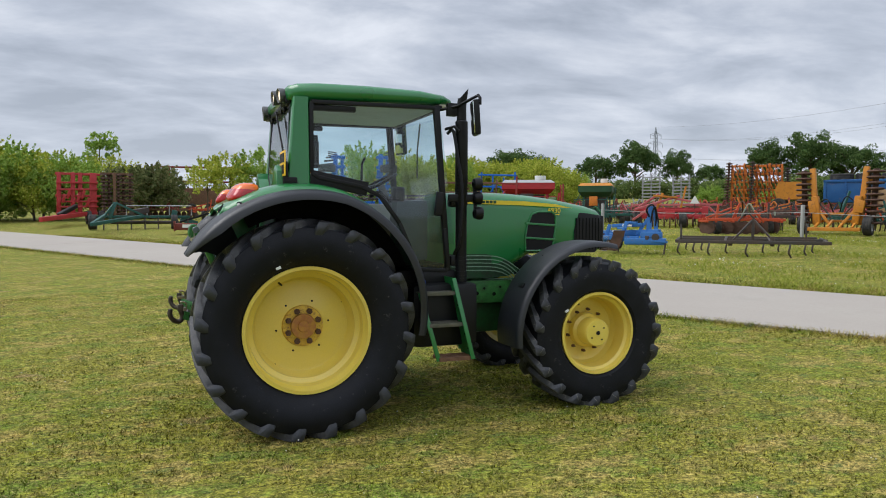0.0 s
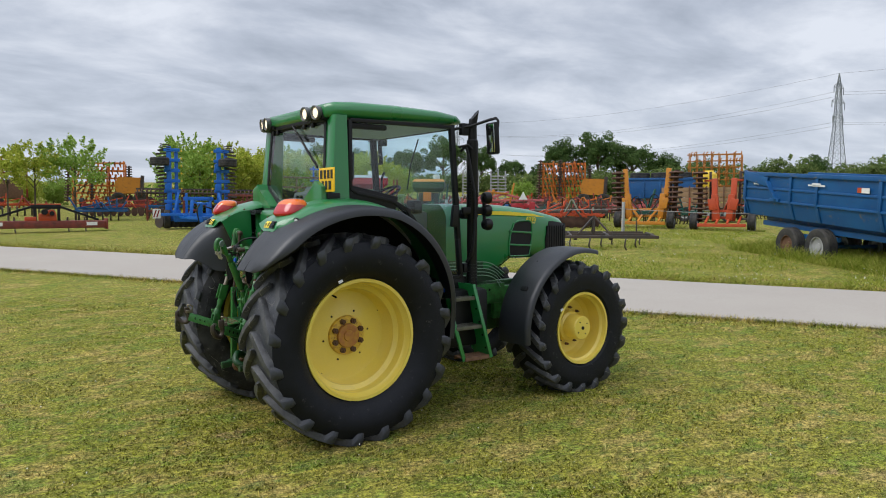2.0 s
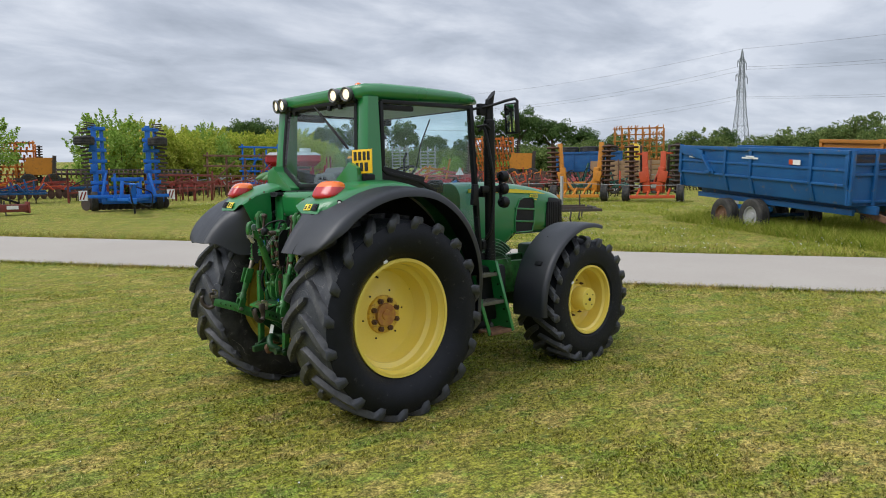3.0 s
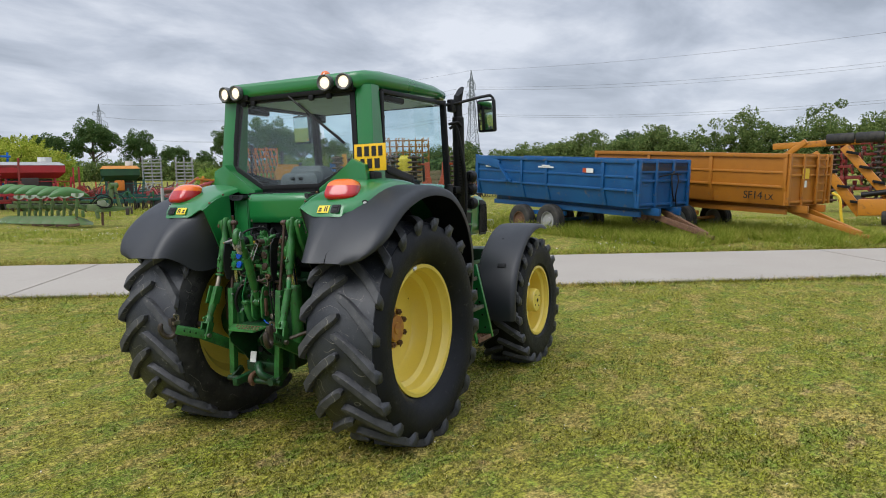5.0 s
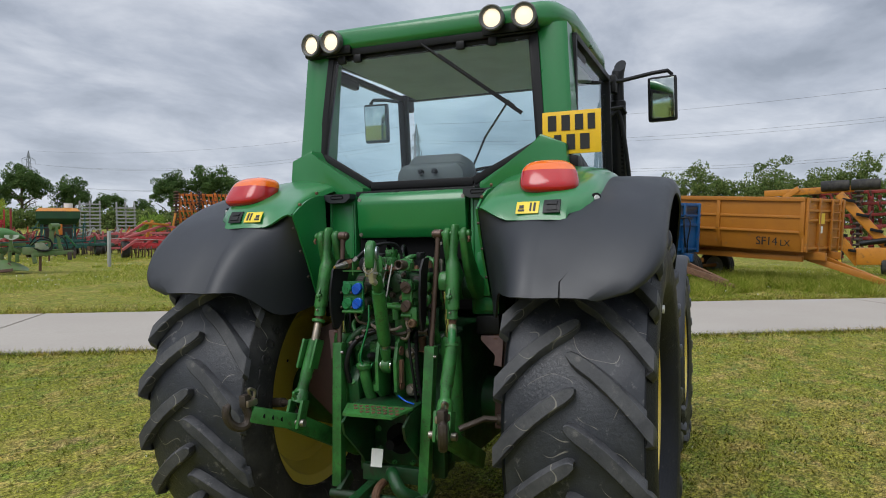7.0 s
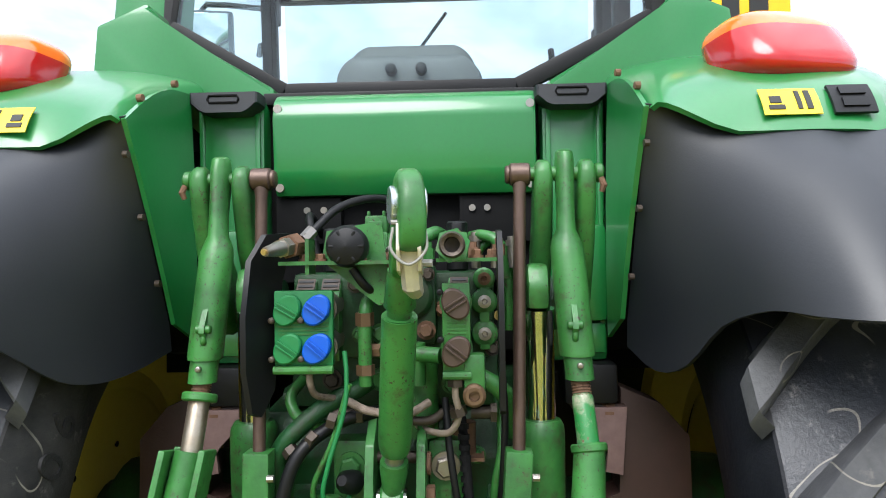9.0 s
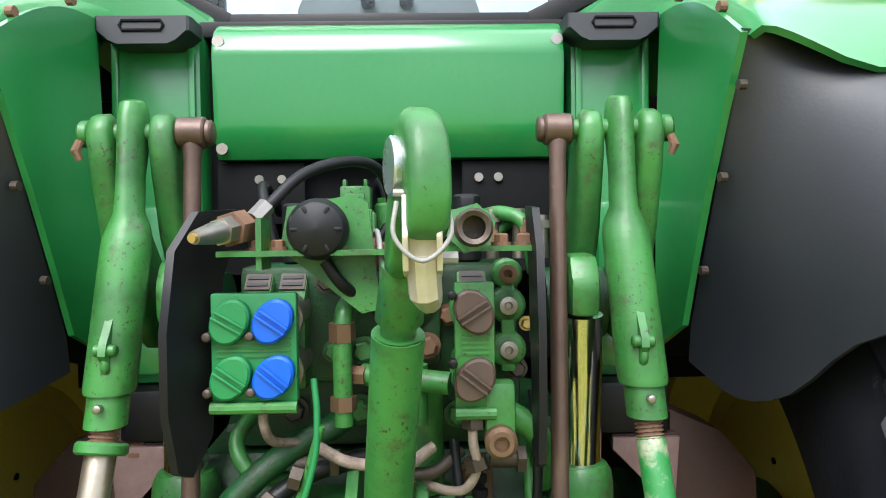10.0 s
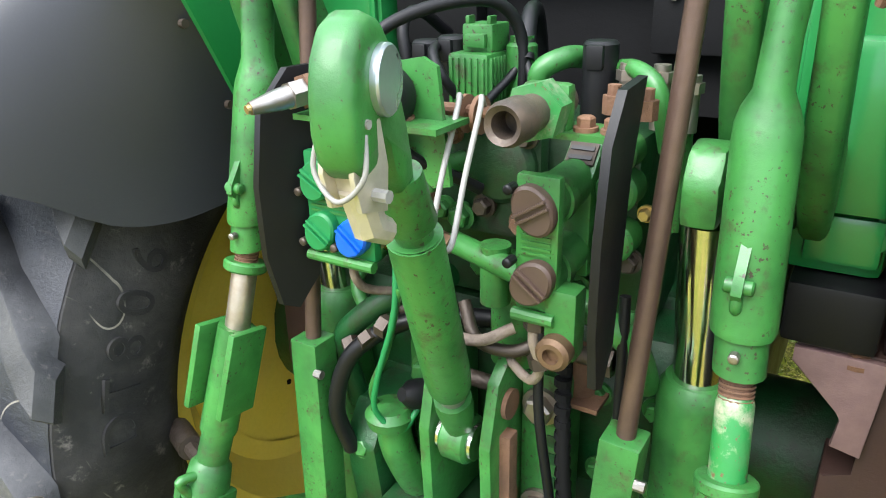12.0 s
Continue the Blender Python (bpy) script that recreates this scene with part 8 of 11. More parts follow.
tipping_trailer("blue_trailer", "faded blue steel tipping trailer with twin axles, parked on grass", (16.3, 0.40), (0.49, 0.872), 7.8, math.atan(0.56 / 7.8), 2.42, 1.42, BLUE, BLUE, True)
tipping_trailer("orange_trailer", "ochre orange steel tipping trailer with ladder and black lettering", (18.15, -3.53), (0.49, 0.872), 7.6, math.atan(0.55 / 7.6), 2.55, 1.50, OCHRE, OCHRE, False)


def brown_cultivator():
    t = thing("cultivator", "dark brown tined cultivator frame standing in the grass", "cultivator", "field implements", facing(16.2, 10.7, 4))
    w = 2.2
    bars = [("b", (-w, -0.75, 0.42), (w, -0.75, 0.42), 0.10, 0.10), ("b", (-w + 0.1, 0.35, 0.47), (w, 0.35, 0.47), 0.09, 0.09), ("b", (-w, 1.45, 0.50), (w - 0.2, 1.45, 0.50), 0.10, 0.10)]
    for x in (-w, -0.75, 0.55, w - 0.1):
        bars.append(("b", (x, -0.75, 0.43), (x, 1.45, 0.50), 0.08, 0.08))
    bits(t, "frame", DARK_STEEL, bars)
    bits(t, "headstock", DARK_STEEL, [("b", (-0.55, -0.55, 0.45), (0.02, -0.35, 1.10), 0.09, 0.05), ("b", (0.65, -0.55, 0.45), (0.08, -0.35, 1.10), 0.09, 0.05), ("b", (0.05, -0.35, 0.45), (0.05, -0.35, 1.15), 0.09, 0.06, (0, 1, 0)), ("b", (-0.6, -0.6, 0.30), (-0.6, -0.6, 0.6), 0.12, 0.10, (0, 1, 0)), ("b", (0.6, -0.6, 0.30), (0.6, -0.6, 0.6), 0.12, 0.10, (0, 1, 0)), ("b", (0.05, -0.35, 1.1), (0.05, 0.6, 0.45), 0.06, 0.05)])
    for x, y in ((-2.1, -0.75), (-1.2, -0.75), (-0.1, -0.75), (1.1, -0.75), (-1.7, 0.35), (-0.7, 0.35), (0.4, 0.35), (1.6, 0.35), (-2.0, 1.45), (-1.5, 1.45), (0.9, 1.45), (1.9, 1.45)):
        bits(t, "tine", DARK_STEEL, [("h", [(x, y, 0.42), (x - 0.02, y - 0.10, 0.30), (x - 0.05, y - 0.12, 0.12), (x + 0.02, y - 0.02, -0.02)], 0.028)])
    for p in [("b", (-2.15, 0.35, 0.4), (-2.15, 0.35, 0.95), 0.05, 0.05, (0, 1, 0)), ("b", (-2.05, -0.75, 0.4), (-2.05, -0.75, 0.85), 0.05, 0.05, (0, 1, 0)), ("b", (1.6, 0.35, 0.4), (1.6, 0.35, 0.95), 0.05, 0.05, (0, 1, 0))]:
        bits(t, "stand", DARK_STEEL, [p])
    return t


brown_cultivator()


def pale_blue_plough():
    t = thing("blue_implement", "weathered pale blue mounted implement with black hoses", "farm implement", "field implements", facing(13.5, 12.3, 0))
    bits(t, "main_beam", BLUE_PALE, [("b", (-1.6, 0.6, 0.62), (0.35, -0.2, 0.70), 0.22, 0.22), ("x", (-0.25, -0.35, 0.42), (0.42, 0.15, 0.72), 0.04), ("b", (-1.2, 0.3, 0.9), (-0.2, -0.05, 0.95), 0.10, 0.12)])
    bits(t, "headstock", BLUE_PALE, [("b", (-0.02, -0.1, 0.55), (0.05, -0.05, 1.52), 0.16, 0.14, (0, 1, 0)), ("b", (0.25, -0.1, 0.55), (0.16, -0.05, 1.50), 0.12, 0.12, (0, 1, 0)), ("b", (0.0, -0.06, 1.5), (0.2, -0.06, 1.5), 0.12, 0.10), ("b", (-0.4, 0.0, 0.6), (0.0, 0.0, 1.2), 0.10, 0.10)])
    bits(t, "gearbox", DARK_STEEL, [("c", (0.22, -0.42, 0.55), (0.22, -0.1, 0.55), 0.12), ("x", (-0.1, -0.42, 0.44), (0.02, -0.3, 0.60), 0.02)])
    bits(t, "hose", BLACK, [("h", [(0.0, -0.12, 1.2), (-0.08, -0.2, 1.45), (0.1, -0.2, 1.6), (0.22, -0.15, 1.35), (0.2, -0.12, 0.9)], 0.03), ("h", [(0.05, -0.12, 1.0), (0.12, -0.22, 1.4), (0.2, -0.2, 1.5), (0.3, -0.15, 1.0)], 0.025)])
    bits(t, "lower_arm", BLUE_PALE, [("b", (-0.3, -0.35, 0.45), (0.6, -0.45, 0.40), 0.06, 0.06), ("b", (-1.0, -0.2, 0.5), (-0.3, -0.3, 0.45), 0.08, 0.16)])
    bits(t, "prop", DARK_STEEL, [("c", (0.55, -0.4, 0.45), (0.48, -0.45, -0.02), 0.03), ("c", (-1.0, 0.3, 0.6), (-1.0, 0.3, -0.02), 0.03)])
    for k in range(5):
        bits(t, "crossbar", WHITE if k % 2 else BLUE_PALE, [("b", (-1.35 + 0.17 * k, 0.05, 0.62 + 0.10 * k), (-1.05 + 0.17 * k, -0.2, 0.62 + 0.10 * k), 0.06, 0.06)])
    bits(t, "side_frame", BLUE_PALE, [("b", (-1.45, 0.0, 0.30), (-1.25, 0.0, 0.95), 0.12, 0.10, (0, 1, 0)), ("b", (-0.95, -0.2, 0.25), (-0.70, -0.1, 1.05), 0.12, 0.10, (0, 1, 0)), ("b", (-1.5, -0.1, 0.52), (-0.3, -0.3, 0.50), 0.16, 0.14), ("x", (-0.75, -0.42, 0.30), (0.55, 0.0, 0.52), 0.05)])
    bm = bmesh.new()
    add_loft(bm, [[(-1.35 + 0.28 * math.sin(f), -0.25 - 0.2 * (1 - math.cos(f)), 0.10 + 0.55 * f), (-0.98 + 0.28 * math.sin(f), -0.30 - 0.2 * (1 - math.cos(f)), 0.10 + 0.55 * f), (-0.98 + 0.28 * math.sin(f), -0.28 - 0.2 * (1 - math.cos(f)), 0.10 + 0.55 * f), (-1.35 + 0.28 * math.sin(f), -0.23 - 0.2 * (1 - math.cos(f)), 0.10 + 0.55 * f)] for f in (0.0, 0.3, 0.6, 0.9, 1.2)])
    part("mouldboard", bm, ROLLER_RUST, t, "rusty curved mouldboard")
    for x in (-1.5, -1.15):
        bits(t, "disc", ROLLER_RUST, [("c", (x, 0.3, 0.35), (x + 0.02, 0.26, 0.35), 0.30)])
    return t


pale_blue_plough()


def ring_stack(parent, x, y, z0, z1, r, n, tilt=0.0, mt=None):
    """An upright folded roller: a stack of cast rings on a shaft."""
    bm, spots = bmesh.new(), []
    add_cyl(bm, (x, y, z0), (x + tilt, y, z1), r * 0.34, 12)
    for k in range(n):
        f = (k + 0.5) / n
        z, xx = z0 + (z1 - z0) * f, x + tilt * f
        spots.append(Matrix.Translation((xx, y, z)))
    sh = part("ring_roller", bm, mt or ROLLER_RUST, parent, "rusty stack of cast rings")
    bm = bmesh.new()
    add_lathe(bm, [(r * 0.3, -0.03), (r * 0.9, -0.05), (r * 1.03, -0.012), (r * 1.03, 0.012), (r * 0.9, 0.05), (r * 0.3, 0.03)], 20, "z", closed=True)
    repeat(sh, "cast_ring", piece("cast_ring", bm, mt or ROLLER_RUST), spots)
    return sh


def folded_press(x, y, turn, mt, label, narrow=False):
    t = thing("folded_roller", label, "field roller", "folded rollers", facing(x, y, turn))
    w = 0.46 if narrow else 0.95
    q = 0.07 if narrow else 0.04
    for s in (-1, 1):
        ring_stack(t, s * (1.12 if narrow else 1.38), 0.25, 0.42, 2.95, 0.36, 10, s * (0.02 if narrow else 0.10), None if not (narrow and s > 0) else DARK_STEEL)
        bits(t, "wing_frame", mt, [("b", (s * (w - 0.05), 0.2, 0.45), (s * (w + (0.0 if narrow else 0.16)), 0.25, 2.55 if narrow else 3.05), 0.20 + q, 0.20, (0, 1, 0)), ("b", (s * (w - 0.18), 0.0, 0.5), (s * (w - 0.06), -0.05, 1.75), 0.24 + q, 0.28, (0, 1, 0)), ("b", (s * (w - 0.02), -0.1, 1.0), (s * (w + 0.08), -0.1, 1.55), 0.22 + 2 * q, 0.20, (0, 1, 0)), ("b", (s * 0.28, -0.1, 0.5), (s * (w - 0.2), 0.0, 1.15), 0.11, 0.11, (0, 1, 0)), ("b", (s * w, 0.2, 1.25), (s * (w + 0.42), 0.25, 1.25), 0.10, 0.10), ("b", (s * w, 0.2, 2.45), (s * (w + 0.48), 0.25, 2.45), 0.10, 0.10)])
        bits(t, "roller_bar", DARK_STEEL, [("b", (s * (w + 0.18), 0.55, 0.5), (s * (w + 0.24), 0.55, 2.9), 0.12, 0.10, (0, 1, 0))])
        small_wheel(t, (s * 1.32, -0.2, 0.42), 0.42, 0.36, "x", GREY_PAINT)
    bits(t, "axle_frame", mt, [("b", (-1.1, -0.5, 0.26), (1.1, -0.5, 0.26), 0.22, 0.16), ("b", (-w * 0.9, 0.1, 0.95), (w * 0.9, 0.1, 0.95), 0.13, 0.12), ("b", (-w * 0.8, 0.3, 0.62), (w * 0.8, 0.3, 0.62), 0.12, 0.12)] + [("b", (-0.75 + 0.5 * k, -0.5, 0.34), (-0.70 + 0.5 * k, 0.2, 0.66), 0.10, 0.09) for k in range(4)])
    bits(t, "ram", DARK_STEEL, [("c", (-0.2, 0.0, 0.75), (-w * 0.75, 0.0, 1.45), 0.04), ("c", (0.2, 0.0, 0.75), (w * 0.75, 0.0, 1.45), 0.04)])
    bits(t, "headstock", TEAL if not narrow else mt, [("b", (0.05, 0.5, 0.9), (0.35, 0.7, 2.0), 0.10, 0.10), ("b", (-0.05, 0.5, 0.9), (0.2, 0.7, 1.6), 0.08, 0.08)])
    bits(t, "hose", BLACK, [("h", [(-0.15, 0.1, 1.0), (-0.3, -0.1, 1.5), (-0.5, 0.0, 1.6), (-w + 0.1, 0.0, 1.3)], 0.025), ("h", [(0.1, 0.1, 1.0), (0.3, -0.1, 1.6), (0.5, 0.0, 1.7), (w - 0.1, 0.0, 1.3)], 0.025)])
    return t


folded_press(27.1, 16.8, -12, AMBER, "amber yellow folded field roller with rusty rings")
folded_press(28.7, 13.4, -8, ORANGE_RED, "orange-red folded field roller with rusty and dark ring stacks", True)


def folded_blue():
    t = thing("folded_harrow", "bright blue folded disc harrow with tall upright wings", "disc harrow", "field implements", facing(8.15, 29.2, 3) @ Matrix.Diagonal((0.74, 0.9, 0.91, 1)))
    bits(t, "centre_frame", BLUE_BRIGHT, [("b", (-2.0, -0.3, 0.55), (2.2, -0.3, 0.55), 0.3, 0.3), ("x", (-1.5, -0.7, 0.35), (1.6, 0.3, 0.8), 0.05), ("b", (-0.7, -0.4, 0.8), (-0.7, -0.4, 1.9), 0.16, 0.16, (0, 1, 0)), ("b", (0.8, -0.4, 0.8), (0.8, -0.4, 1.7), 0.14, 0.14, (0, 1, 0)), ("b", (-0.9, -0.4, 1.6), (1.0, -0.4, 1.6), 0.14, 0.2)])
    bits(t, "drawbar", BLUE_BRIGHT, [("b", (0.1, -0.6, 0.6), (-0.3, -6.0, 0.55), 0.26, 0.26), ("b", (-0.3, -5.4, 0.5), (-0.3, -5.6, 1.35), 0.3, 0.22, (0, 1, 0)), ("b", (-1.2, -0.6, 0.6), (-0.3, -4.0, 0.6), 0.14, 0.14), ("b", (1.3, -0.6, 0.6), (-0.2, -4.0, 0.6), 0.14, 0.14)])
    bits(t, "cross_beam", BLUE_BRIGHT, [("b", (-2.3, -0.9, 0.75), (2.4, -0.9, 0.75), 0.14, 0.16), ("b", (-1.0, -2.2, 0.7), (1.0, -2.2, 0.7), 0.14, 0.14), ("b", (-0.6, -2.6, 0.6), (-0.5, -2.5, 1.5), 0.2, 0.16, (0, 1, 0)), ("b", (0.5, -1.6, 0.6), (0.5, -1.5, 1.4), 0.2, 0.16, (0, 1, 0)), ("b", (-0.5, -2.5, 1.4), (0.5, -1.5, 1.3), 0.1, 0.1), ("b", (-1.5, -0.9, 0.8), (-1.2, -0.6, 1.9), 0.14, 0.14, (0, 1, 0)), ("b", (1.6, -0.9, 0.8), (1.3, -0.6, 1.9), 0.14, 0.14, (0, 1, 0))])
    for k in range(15):
        bits(t, "disc", DARK_STEEL, [("c", (-2.4 + 0.33 * k, -0.2, 0.36), (-2.36 + 0.33 * k, -0.15, 0.36), 0.33)])
    bits(t, "hose", BLACK, [("h", [(-0.3, -5.6, 1.3), (-0.5, -6.1, 1.0), (-0.35, -6.0, 0.3), (-0.3, -5.7, 0.6)], 0.04), ("h", [(-0.1, -5.5, 1.2), (0.7, -5.4, 0.9), (0.6, -5.4, 0.3), (-0.1, -5.5, 0.5)], 0.035), ("c", (-0.3, -5.9, 0.6), (-0.3, -5.9, 0.0), 0.06)])
    for s in (-1, 1):
        wing = bpy.data.objects.new("wing", None)
        scene.collection.objects.link(wing)
        wing.parent = t
        cx = -1.55 if s < 0 else 1.6
        bits(wing, "wing_mast", BLUE_BRIGHT, [("b", (cx - 0.18, 0, 0.5), (cx - 0.18, 0, 4.4), 0.30, 0.22, (0, 1, 0)), ("b", (cx + 0.28, 0.1, 0.6), (cx + 0.28, 0.1, 4.3), 0.22, 0.2, (0, 1, 0))] + [("b", (cx - 0.5, -0.05, 0.9 + 0.55 * k), (cx + 0.5, -0.05, 0.9 + 0.55 * k), 0.16, 0.18) for k in range(7)] + [("x", (cx - 0.45, -0.25, 0.9 + 1.1 * k), (cx - 0.1, 0.1, 1.3 + 1.1 * k), 0.03) for k in range(3)])
        for tine in [("b", (cx + s * 0.25, 0, 0.8 + 0.19 * k), (cx + s * (0.85 + 0.12 * (k % 2)), 0, 0.74 + 0.19 * k), 0.09, 0.10) for k in range(19)] + [("b", (cx + s * 0.1, -0.1, 4.2 + 0.12 * k), (cx + s * 0.7, -0.1, 4.3 + 0.1 * k), 0.06, 0.06) for k in range(3)]:
            bits(wing, "tine", DARK_STEEL, [tine])
        for k in range(9):
            bits(wing, "yellow_roller", YELLOW_TANK, [("c", (cx - s * 0.60, -0.10, 0.95 + 0.40 * k), (cx - s * 0.60, 0.1, 0.95 + 0.40 * k), 0.055)])
        wheel_c = (cx + (-0.75 if s < 0 else 0.35), -0.45, 3.55)
        small_wheel(t, wheel_c, 0.60, 0.42, "z", GREY_PAINT)
        small_wheel(t, (s * 1.9, -0.2, 0.5), 0.5, 0.4, "x", GREY_PAINT)
        bd = bits(t, "warning_board", WHITE, [("x", (s * 2.55 - 0.24, -0.8, 0.55), (s * 2.55 + 0.24, -0.77, 1.05))])
        bits(bd, "red_stripe", RED, [("b", (s * 2.55 - 0.18 + 0.18 * k, -0.805, 0.60), (s * 2.55 - 0.02 + 0.18 * k, -0.805, 1.0), 0.01, 0.08, (1, 0, 0)) for k in range(2)])
    return t


folded_blue()


def power_harrow():
    t = thing("power_harrow", "orange-red power harrow with black A-frame resting on grass", "power harrow", "field implements", facing(1.6, 30.1, 4))
    w = 2.5
    bits(t, "gear_trough", BRICK_RED, [("x", (-w, -0.35, 0.18), (w, 0.25, 0.52), 0.05), ("x", (-w - 0.05, -0.45, 0.12), (-w + 0.02, 0.4, 0.62), 0.02), ("x", (w - 0.02, -0.45, 0.12), (w + 0.05, 0.4, 0.62), 0.02)])
    bits(t, "gearbox", ORANGE_RED, [("x", (-0.25, -0.3, 0.5), (0.45, 0.2, 0.85), 0.06), ("c", (0.25, -0.3, 0.85), (0.25, 0.2, 0.85), 0.17), ("x", (-0.8, -0.2, 0.5), (-0.35, 0.15, 0.70), 0.04)])
    bits(t, "shaft_guard", BLACK, [("c", (-0.05, -0.6, 0.92), (-0.05, -0.3, 0.92), 0.13), ("c", (0.25, -0.5, 0.85), (0.25, -0.3, 0.85), 0.10)])
    bits(t, "a_frame", BLACK, [("b", (-w + 0.2, 0, 0.55), (-0.5, -0.1, 1.15), 0.10, 0.10), ("b", (w - 0.3, 0, 0.55), (0.6, -0.1, 1.15), 0.10, 0.10), ("b", (-0.55, -0.1, 1.15), (0.65, -0.1, 1.15), 0.16, 0.18), ("b", (-0.4, -0.1, 0.5), (-0.4, -0.1, 1.2), 0.12, 0.12, (0, 1, 0)), ("b", (0.55, -0.1, 0.5), (0.55, -0.1, 1.2), 0.12, 0.12, (0, 1, 0))])
    bits(t, "label", WHITE, [("x", (-w + 0.35, -0.357, 0.30), (-w + 0.85, -0.352, 0.46)), ("x", (w - 0.85, -0.357, 0.30), (w - 0.4, -0.352, 0.46))])
    for x in (-1.9, -1.2, 0.9, 1.6):
        bits(t, "tine", DARK_STEEL, [("b", (x, -0.3, 0.18), (x + 0.03, -0.38, -0.02), 0.05, 0.03)])
        bits(t, "gear_cap", DARK_STEEL, [("c", (x, -0.1, 0.5), (x, -0.1, 0.68), 0.04)])
    return t


power_harrow()


def teal_cultivator():
    t = thing("teal_cultivator", "dark teal trailed cultivator with two black wheels", "cultivator", "field implements", facing(-2.85, 36.2, 0))
    bits(t, "drawbar", TEAL, [("b", (-1.9, -4.6, 0.35), (0.3, 0.2, 0.75), 0.16, 0.18), ("b", (-1.9, -4.6, 0.35), (-1.6, 0.2, 0.8), 0.14, 0.16), ("b", (-1.4, 0, 0.6), (-1.1, 0.1, 1.5), 0.2, 0.2, (0, 1, 0)), ("b", (-1.6, -0.2, 0.8), (-1.1, 0.1, 1.5), 0.12, 0.12), ("b", (-1.1, 0.1, 1.5), (0.3, 0.2, 0.8), 0.10, 0.12)])
    bits(t, "frame", TEAL, [("b", (-2.2, 0.4, 0.72), (2.8, 0.4, 0.72), 0.14, 0.14), ("b", (-2.0, 1.3, 0.72), (2.6, 1.3, 0.72), 0.14, 0.14), ("b", (1.9, 0.3, 0.6), (2.0, 0.3, 1.1), 0.3, 0.3, (0, 1, 0)), ("b", (2.3, 0.5, 0.6), (3.2, 0.8, 0.3), 0.14, 0.3)])
    bits(t, "guard_rail", GREY_PAINT, [("t", [(-0.6, 1.3, 0.8), (-0.6, 1.3, 1.35), (2.9, 1.3, 1.35), (2.9, 1.3, 0.8)], 0.03), ("t", [(0.5, 1.3, 0.8), (0.5, 1.3, 1.35)], 0.03), ("t", [(1.7, 1.3, 0.8), (1.7, 1.3, 1.35)], 0.03)])
    bits(t, "roller", DARK_STEEL, [("c", (-1.4, 1.0, 0.40), (2.2, 1.0, 0.40), 0.10), ("b", (-0.3, 0.4, 0.95), (0.5, 0.9, 1.1), 0.5, 0.3)])
    for x in (-1.7, -1.0, -0.3, 0.4, 1.1, 2.0):
        bits(t, "tine", DARK_STEEL, [("h", [(x, 0.4, 0.7), (x, 0.2, 0.5), (x, 0.25, 0.2), (x, 0.1, 0.0)], 0.04)])
    small_wheel(t, (-2.25, 0.2, 0.42), 0.42, 0.42, "x", GREY_PAINT)
    small_wheel(t, (1.95, -0.1, 0.42), 0.42, 0.36, "x", GREY_PAINT)
    return t


teal_cultivator()


def toothed_stack(parent, x, y, z0, z1, r, n, mt):
    bm = bmesh.new()
    add_cyl(bm, (x, y, z0), (x, y, z1), r * 0.35, 8)
    for k in range(n):
        z = z0 + (z1 - z0) * (k + 0.5) / n
        add_cyl(bm, (x, y, z - 0.05), (x, y, z + 0.05), r, 10, r * 0.8)
    return part("packer_roller", bm, mt, parent, "rusty upright packer roller")


def folded_red():
    t = thing("folded_cultivator", "red folded cultivator with rusty packer rollers standing upright", "cultivator", "field implements", facing(-5.9, 44.8, 8) @ Matrix.Diagonal((0.84, 1, 0.97, 1)))
    fr = []
    for x in (-2.3, -1.35, -0.85, 0.05):
        fr += [("b", (x, 0, 0.5), (x + 0.05, 0, 3.45), 0.30 if x < 0 else 0.5, 0.26, (0, 1, 0))]
    for z in (0.75, 1.9, 3.35):
        fr.append(("b", (-2.5, 0.05, z), (0.6, 0.05, z), 0.18, 0.16))
    for k in range(7):
        fr.append(("b", (-2.4 + 0.33 * k, -0.2, 1.2 + 0.25 * (k % 3)), (-2.2 + 0.33 * k, -0.25, 1.75 + 0.25 * (k % 3)), 0.2, 0.18, (0, 1, 0)))
    for z in (1.15, 1.5, 2.3, 2.75):
        fr.append(("b", (-2.45, -0.15, z), (0.4, -0.2, z + 0.05), 0.13, 0.12))
    for f in fr:
        bits(t, "wing_frame", BRIGHT_RED, [f])
    for k, x in enumerate((0.85, 1.25, 1.9, 2.3, 2.75)):
        toothed_stack(t, x, 0.2 * (k % 2), 0.6, 3.5, 0.26, 12, ROLLER_RUST)
    bits(t, "roller_frame", RUST, [("b", (0.6, 0, 3.45), (3.0, 0, 3.45), 0.14, 0.12), ("b", (1.58, -0.2, 0.6), (1.58, -0.2, 3.5), 0.22, 0.16, (0, 1, 0)), ("b", (0.6, 0, 0.6), (3.0, 0, 0.6), 0.14, 0.12)] + [("b", (2.0, -0.3, 0.8 + 0.4 * k), (3.0, -0.3, 0.75 + 0.4 * k), 0.08, 0.06) for k in range(7)])
    bits(t, "drawbar", BRIGHT_RED, [("b", (-0.5, -0.5, 0.7), (-3.9, -5.5, 0.35), 0.26, 0.28), ("b", (-2.2, -0.5, 0.6), (-3.4, -4.6, 0.4), 0.20, 0.2)])
    bits(t, "parked_hose", BLACK, [("b", (-2.6, -3.0, 0.6), (-1.3, -1.5, 1.2), 0.3, 0.25)])
    for x in (-0.3, 0.6):
        small_wheel(t, (x, -0.3, 0.45), 0.45, 0.4, "x", RED)
    return t


folded_red()


